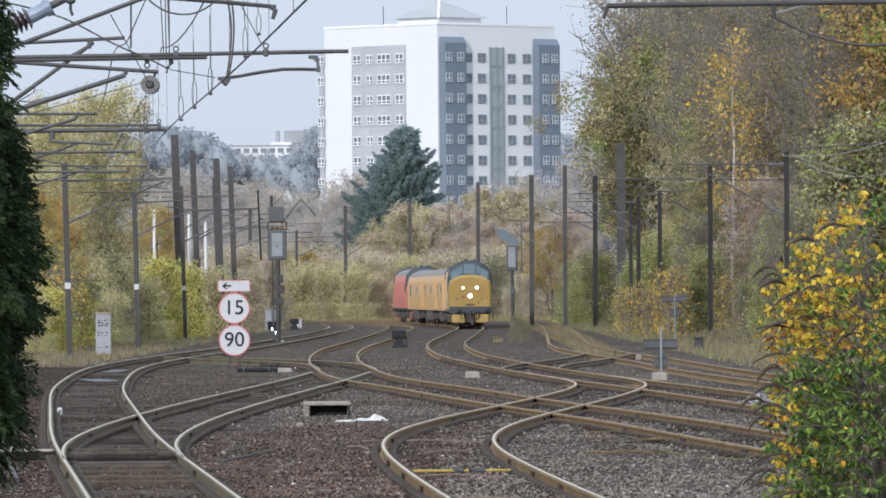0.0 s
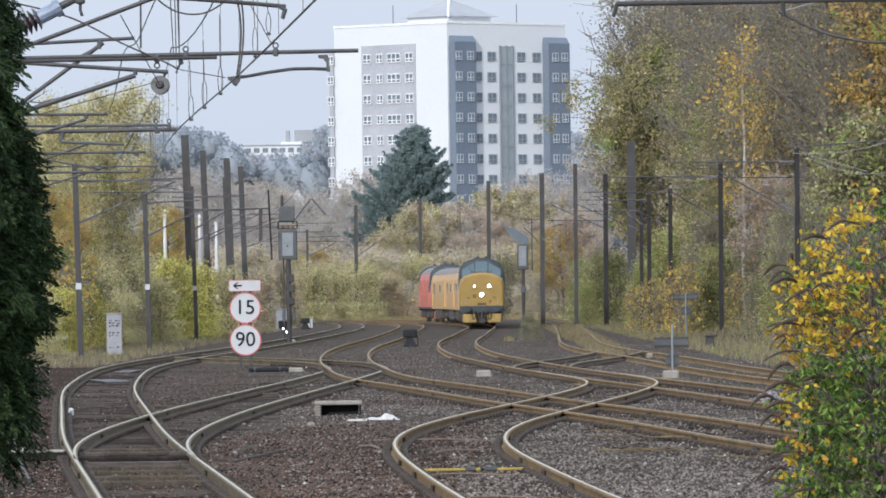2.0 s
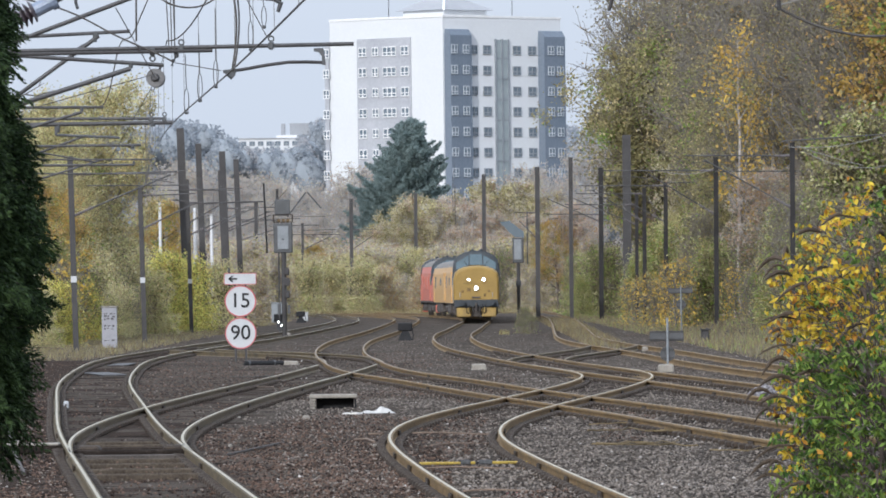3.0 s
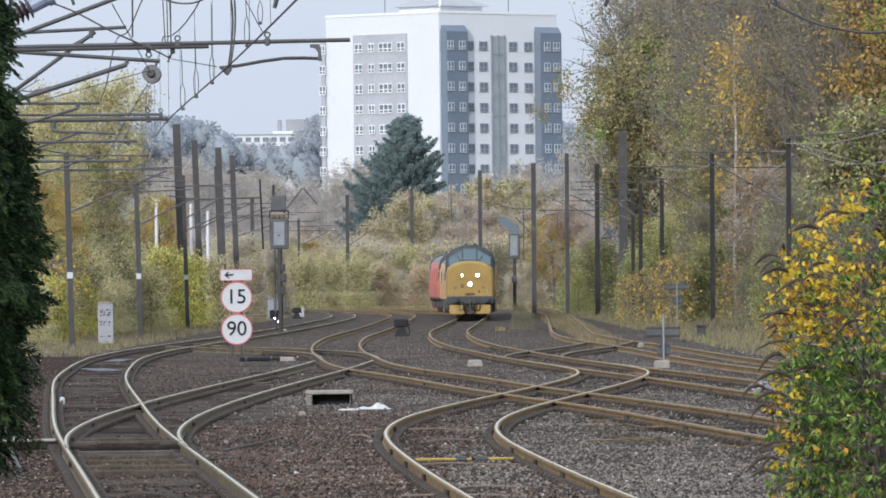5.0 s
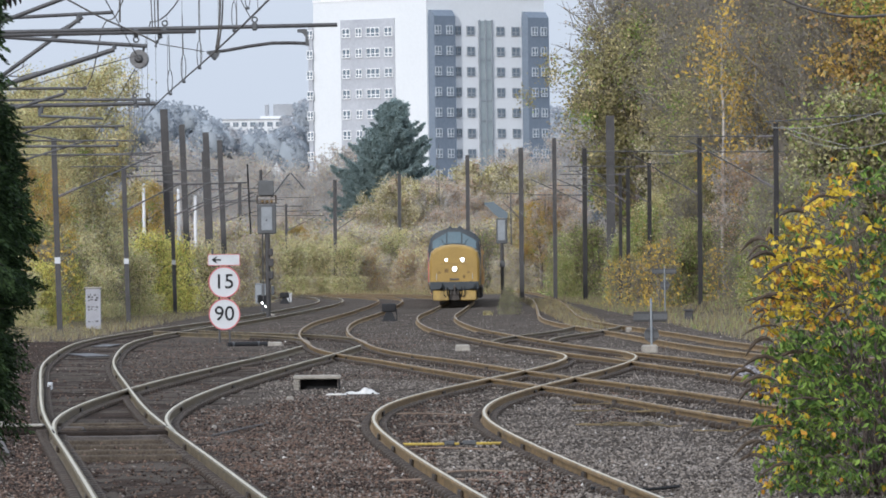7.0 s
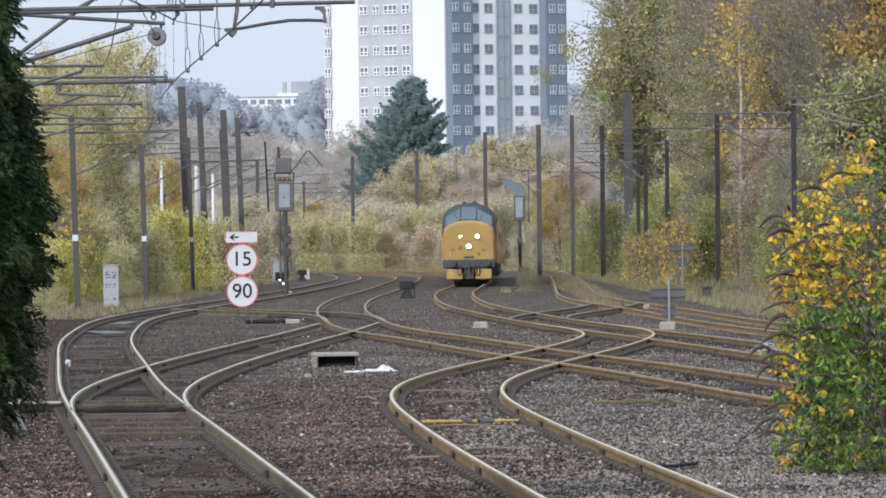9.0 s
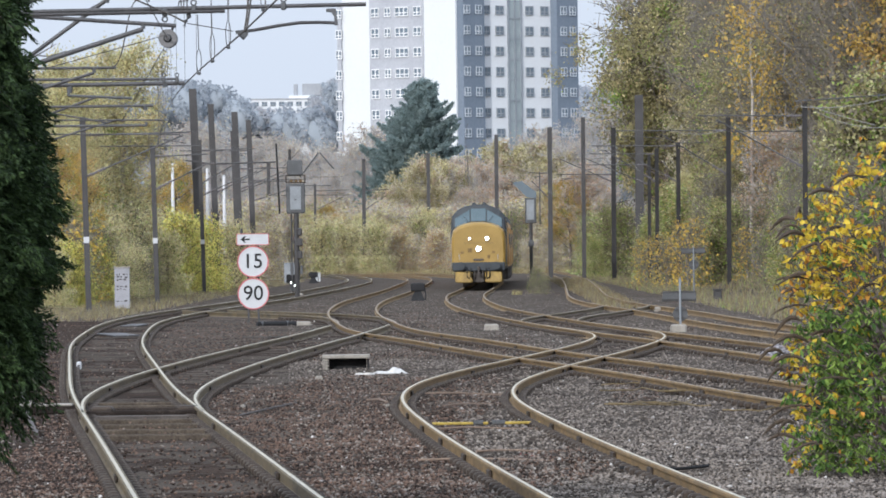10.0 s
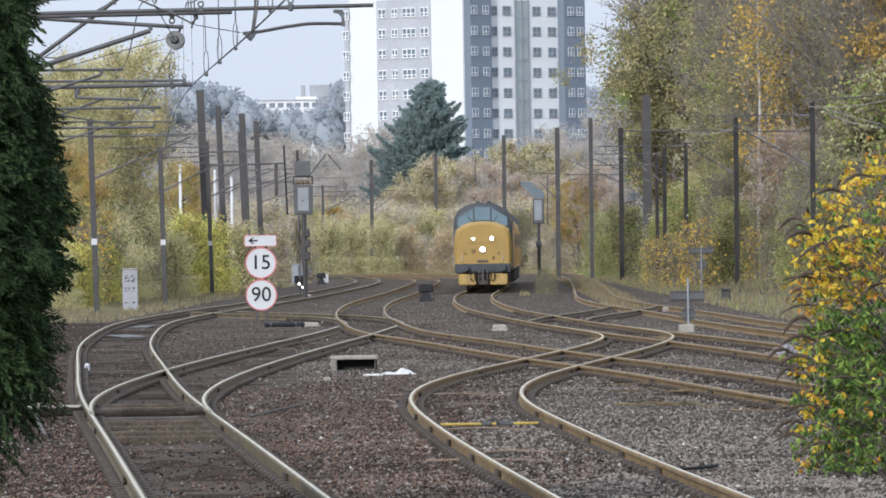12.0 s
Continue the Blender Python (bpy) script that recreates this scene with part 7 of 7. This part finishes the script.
strut_set(118, [((-6.6, 5.06), (-5.29, 5.05), 0.024, M_STEEL, "level_tube"), ((-5.66, 5.05), (-5.66, 4.97), 0.03, M_DARK, "clamp"), ((-5.66, 4.97), (-6.6, 4.7), 0.026, M_STEEL, "strut")], "grey steel bracket tubes over the main line")
strut_set(121, [((-8.3, 4.95), (-4.36, 4.92), 0.024, M_STEEL, "level_tube"), ((-8.3, 4.83), (-4.26, 4.85), 0.036, M_STEEL, "level_tube"), ((-4.59, 4.85), (-4.59, 4.78), 0.045, M_DARK, "clamp"), ((-6.2, 4.84), (-6.22, 4.7), 0.034, M_DARK, "clamp")], "pair of grey steel bracket tubes over the main line")
strut_set(147, [((-9.9, 4.98), (-5.82, 4.98), 0.028, M_STEEL, "level_tube"), ((-9.0, 4.47), (-6.97, 5.19), 0.024, M_STEEL, "strut"), ((-7.59, 5.21), (-6.27, 5.14), 0.028, M_DARK, "steady_arm"), ((-7.59, 5.42), (-7.59, 5.21), 0.03, M_DARK, "drop"), ((-6.0, 4.98), (-6.0, 4.9), 0.035, M_DARK, "clamp")], "grey steel bracket tubes over the main line")
strut_set(166, [((-10.6, 4.91), (-6.75, 4.89), 0.03, M_STEEL, "level_tube"), ((-6.75, 4.88), (-6.75, 4.98), 0.03, M_DARK, "drop"), ((-10.6, 5.06), (-6.33, 5.01), 0.02, M_STEEL, "level_tube"), ((-8.98, 5.21), (-7.68, 4.97), 0.02, M_STEEL, "strut")], "grey steel bracket tubes over the main line")
strut_set(200, [((-11.6, 4.85), (-9.0, 5.63), 0.028, M_STEEL, "strut"), ((-11.0, 5.25), (-7.2, 5.2), 0.02, M_STEEL, "level_tube")], "grey steel bracket tubes over the main line")
strut_set(286.4, [((-13.54, 6.1), (-9.37, 6.07), 0.022, M_STEEL, "level_tube")], "thin steel tube crossing the main line")
strut_set(346.4, [((-12.72, 6.67), (-8.98, 6.63), 0.022, M_STEEL, "level_tube")], "thin steel tube crossing the main line")
strut_set(520, [((-11.2, 7.6), (-9.9, 8.9), 0.022, M_WIRE, "strut"), ((-9.9, 6.9), (-8.5, 8.7), 0.05, M_DARK, "strut"), ((-8.4, 8.7), (-7.4, 7.5), 0.05, M_DARK, "strut"), ((-9.7, 6.27), (-7.6, 6.26), 0.03, M_STEEL, "level_tube"), ((-9.9, 6.9), (-7.0, 6.9), 0.02, M_STEEL, "level_tube"), ((-12, 5.6), (-6, 5.55), 0.025, M_STEEL, "level_tube")], "far overhead brackets and struts above the curve")
mast(-12.2, 520, 8.0, 0.25)
strut_set(100, [((-7.0, 3.85), (-4.54, 5.61), 0.03, M_STEEL, "strut"), ((-7.0, 5.55), (-4.1, 5.67), 0.026, M_STEEL, "level_tube"), ((-4.6, 5.52), (-4.6, 5.66), 0.03, M_DARK, "clamp")], "grey steel bracket tubes over the main line")
for x, y, h in ((-7.1, 96, 6.4), (-7.3, 100, 6.4)):
    mast(x, y, h, 0.19, 0.0)
strut_set(80, [((7.6, 5.3), (2.19, 5.27), 0.03, M_MAST, "registration_tube"), ((2.19, 5.27), (2.15, 5.12), 0.02, M_MAST, "drop"), ((4.07, 5.29), (4.08, 5.1), 0.025, M_MAST, "drop")], "dark steel bracket arm over the branch track")
mast(7.7, 80, 6.6, 0.2, 0.0, None)


# ---- wires, clamps and rings of the nearest overhead span ----
def wire_run(name, label, y, points, r, mat=None, sides=5):
    """A wire or cable through points (x, z) in a plane across the line."""
    ob = thing(name, label, "overhead wire", (0, y, 0), group="wires of the nearest span")
    n = 6 * (len(points) - 1)
    xs, zs = np.array([p[0] for p in points]), np.array([p[1] for p in points])
    if len(points) > 2:
        fx, fz = spline([(x, i) for i, x in enumerate(xs)]), spline([(z, i) for i, z in enumerate(zs)])
        line = [(float(fx(i * (len(points) - 1) / n)), 0, float(fz(i * (len(points) - 1) / n))) for i in range(n + 1)]
    else:
        line = [(x, 0, z) for x, z in points]
    part("strand", Shape().tube(line, r, sides), [mat or M_WIRE], ob)
    return ob


def eye_clamp(x, y, z, up):
    """A ring bolt clipped round a tube."""
    ob = thing("ring_clamp", "dark steel ring clamp on an overhead tube", "clamp", (x, y, z), group="ring clamps on the nearest tube")
    d = 1 if up else -1
    part("clip", Shape().box((0, 0, -d * 0.05), (0.07, 0.1, 0.1), 0, 0.015), [M_DARK], ob)
    ring = part("eye", ring_mesh(0.022, 0.042, 0.02, 16), [M_DARK], ob)
    ring.matrix_basis = pose(0, 0, d * 0.035)


def looped_dropper(x0, z0, x1, z1, y, loop):
    """A dropper wire whose lower end is a long slack loop."""
    ob = thing("looped_dropper", "thin dropper wire ending in a slack loop", "dropper wire", (0, y, 0), group="looped droppers of the nearest span")
    xm, zm = x1, z1 + loop
    part("strand", Shape().tube([(x0, 0, z0), (xm, 0, zm)], 0.0055, 4), [M_WIRE], ob)
    pts = [(xm + 0.03 * math.sin(a), 0, zm - loop * (1 - math.cos(a)) / 2) for a in (2 * math.pi * i / 16 for i in range(17))]
    part("loop", Shape().tube(pts, 0.005, 4), [M_WIRE], ob)
    part("clip", Shape().box((x1, 0, z1), (0.05, 0.05, 0.04), 0, 0.01), [M_DARK], ob)


def ribbed_support():
    ob = thing("bracket_insulator", "large brown ribbed insulator with a blue-grey sleeve", "insulator", (0, 72, 0))
    a, b = Vector((-4.2, 0, 4.755)), Vector((-3.9, 0, 4.9))
    part("core", Shape().tube([a, b], 0.055, 10), [M_BROWN_GLAZE], ob)
    for i in range(6):
        part("shed", Shape().tube([a.lerp(b, i / 6), a.lerp(b, (i + 0.3) / 6), a.lerp(b, (i + 0.75) / 6)], [0.125, 0.11, 0.06], 16), [M_BROWN_GLAZE], ob)
    part("sleeve", Shape().tube([(-3.93, 0, 4.885), (-3.72, 0, 4.99)], 0.075, 12), [M_BLUE_INSULATOR], ob, "blue-grey sleeve")
    part("collar", Shape().tube([(-3.76, 0, 4.97), (-3.7, 0, 5.0)], 0.092, 12), [M_BLUE_INSULATOR], ob)
    part("support_tube", Shape().tube([(-3.72, 0, 4.99), (-2.6, 0, 5.55)], 0.04, 10), [M_STEEL], ob)
    part("support_tube", Shape().tube([(-5.2, 0, 4.27), (-4.2, 0, 4.755)], 0.04, 10), [M_STEEL], ob)
    part("hook", Shape().tube([(-3.5, 0, 5.1), (-3.5, 0, 4.96), (-3.48, 0, 4.9)], 0.018, 6), [M_DARK], ob)
    part("hook", Shape().box((-3.5, 0, 5.08), (0.1, 0.1, 0.12), 0, 0.02), [M_DARK], ob)


def tube_end_bracket():
    ob = thing("steady_arm_bracket", "dark cast bracket holding the curved steady arm", "bracket", (0, 87.97, 0))
    s = Shape().loft([[(x, y, z) for x, z in ((-1.32, 5.0), (-1.2, 5.0), (-1.17, 4.79), (-1.22, 4.79), (-1.22, 4.9), (-1.26, 4.95), (-1.32, 4.96))] for y in (-0.03, 0.03)])
    part("plate", s, [M_DARK], ob)
    part("arm", Shape().tube([(-2.45, 0, 4.72), (-2.21, 0, 4.745), (-1.92, 0, 4.795), (-1.64, 0, 4.83), (-1.4, 0, 4.83), (-1.18, 0, 4.82)], 0.021, 8), [M_MAST], ob, "curved dark arm")
    part("wire_clip", Shape().loft([[(x, y, z) for x, z in ((-2.46, 4.735), (-2.28, 4.755), (-2.3, 4.68), (-2.35, 4.62), (-2.38, 4.64))] for y in (-0.03, 0.03)]), [M_DARK], ob)


def hanger_bracket(y, x, z, tip):
    """The hook that drops from a level tube to a registration arm."""
    ob = thing("arm_hook", "dark hook dropping from a level overhead tube", "bracket", (0, y, 0), group="hooks on the overhead tubes")
    part("hook", Shape().tube([(x, 0, z + 0.02), (x + 0.01, 0, z - 0.05), (x - 0.03, 0, z - 0.1), tip], [0.03, 0.032, 0.026, 0.022], 8), [M_DARK], ob)


ribbed_support()
tube_end_bracket()
part("doubling_tube", Shape().tube([(-5.6, 87.94, 4.962), (-2.58, 87.94, 4.984)], 0.022, 8), [M_MAST], thing("doubling_tube", "second rusty tube clamped below the bracket tube", "overhead bracket"))
for x, z, up in ((-3.33, 4.93, False), (-2.97, 5.06, True), (-1.85, 5.09, True)):
    eye_clamp(x, 88, z, up)
hanger_bracket(88, -3.04, 4.97, (-3.09, 0, 4.8))
hanger_bracket(100, -4.58, 5.65, (-4.86, 0, 5.42))
for x0, z0, x1, z1, loop in ((-2.93, 4.95, -2.92, 4.22, 0.3), (-2.76, 5.21, -2.75, 4.37, 0.34), (-2.55, 5.53, -2.55, 4.54, 0.33), (-2.13, 5.75, -2.11, 5.0, 0.36), (-1.96, 5.7, -1.94, 5.28, 0.26)):
    looped_dropper(x0, z0, x1, z1, 88.2, loop)
wire_run("slack_wire", "dark slack wire crossing under the bracket tubes", 86, [(-5.0, 5.62), (-4.28, 5.42), (-3.74, 5.14), (-3.24, 4.91), (-3.01, 4.79)], 0.011)
wire_run("slack_wire", "dark wire looping between two hangers", 84, [(-3.4, 5.8), (-3.19, 5.58), (-2.97, 5.42), (-2.74, 5.37), (-2.54, 5.41), (-2.31, 5.57), (-2.1, 5.85)], 0.011)
wire_run("jumper_cable", "thick dark jumper cable bowing to the contact wire", 86, [(-2.31, 5.8), (-2.235, 5.4), (-2.24, 5.0), (-2.29, 4.66)], 0.013)
wire_run("jumper_cable", "thick dark jumper cable bowing to the contact wire", 86.1, [(-2.25, 5.8), (-2.2, 5.4), (-2.215, 5.0), (-2.27, 4.66)], 0.011)
for x0, x1 in ((-3.09, -3.05), (-3.0, -2.98), (-3.03, -3.02)):
    wire_run("hanger_wire", "thin straight hanger wire", 86, [(x0, 5.8), (x1, 4.92)], 0.007)
wire_run("steady_wire", "thin tie wire to the steady arm", 88, [(-3.05, 4.84), (-2.48, 4.735)], 0.006)
wire_run("hanger_wire", "thin slanting hanger wire", 86, [(-2.13, 5.6), (-1.86, 5.08)], 0.006)
wire_run("hanger_wire", "dark hanger rod over the main line", 96, [(-3.845, 6.1), (-3.85, 5.39)], 0.013)
wire_run("hanger_wire", "thin bent hanger wire", 96, [(-3.62, 6.1), (-3.8, 5.7), (-3.93, 5.45), (-4.06, 5.37), (-4.16, 5.0), (-4.27, 4.59), (-4.42, 4.5)], 0.009)
wire_run("tie_wire", "thin tie wire rising to the round insulator", 96, [(-5.3, 4.49), (-3.64, 4.93)], 0.006)
wire_run("jumper_cable", "dark slack cable hanging from the bracket arm", 80, [(4.02, 5.16), (4.18, 5.07), (4.41, 4.96), (4.67, 4.87), (4.97, 4.81), (5.29, 4.8), (5.9, 4.86)], 0.016)
wire_run("hanger_wire", "pale tie wire rising from the bracket arm", 80, [(4.02, 5.15), (4.6, 5.3)], 0.01, M_PALE_CABLE)
top = thing("upper_bracket", "dark upper bracket tube with a drop hook", "overhead bracket", (0, 80, 0))
part("level_tube", Shape().tube([(-3.6, 0, 5.47), (-2.16, 0, 5.35), (-1.56, 0, 5.29)], 0.024, 8), [M_MAST], top)
part("drop_hook", Shape().tube([(-1.62, 0, 5.29), (-1.57, 0, 5.25), (-1.6, 0, 5.15)], [0.03, 0.03, 0.022], 8), [M_DARK], top)
for x in (-4.57, -4.35):
    eye_clamp(x, 120, 4.93, True)


motions()
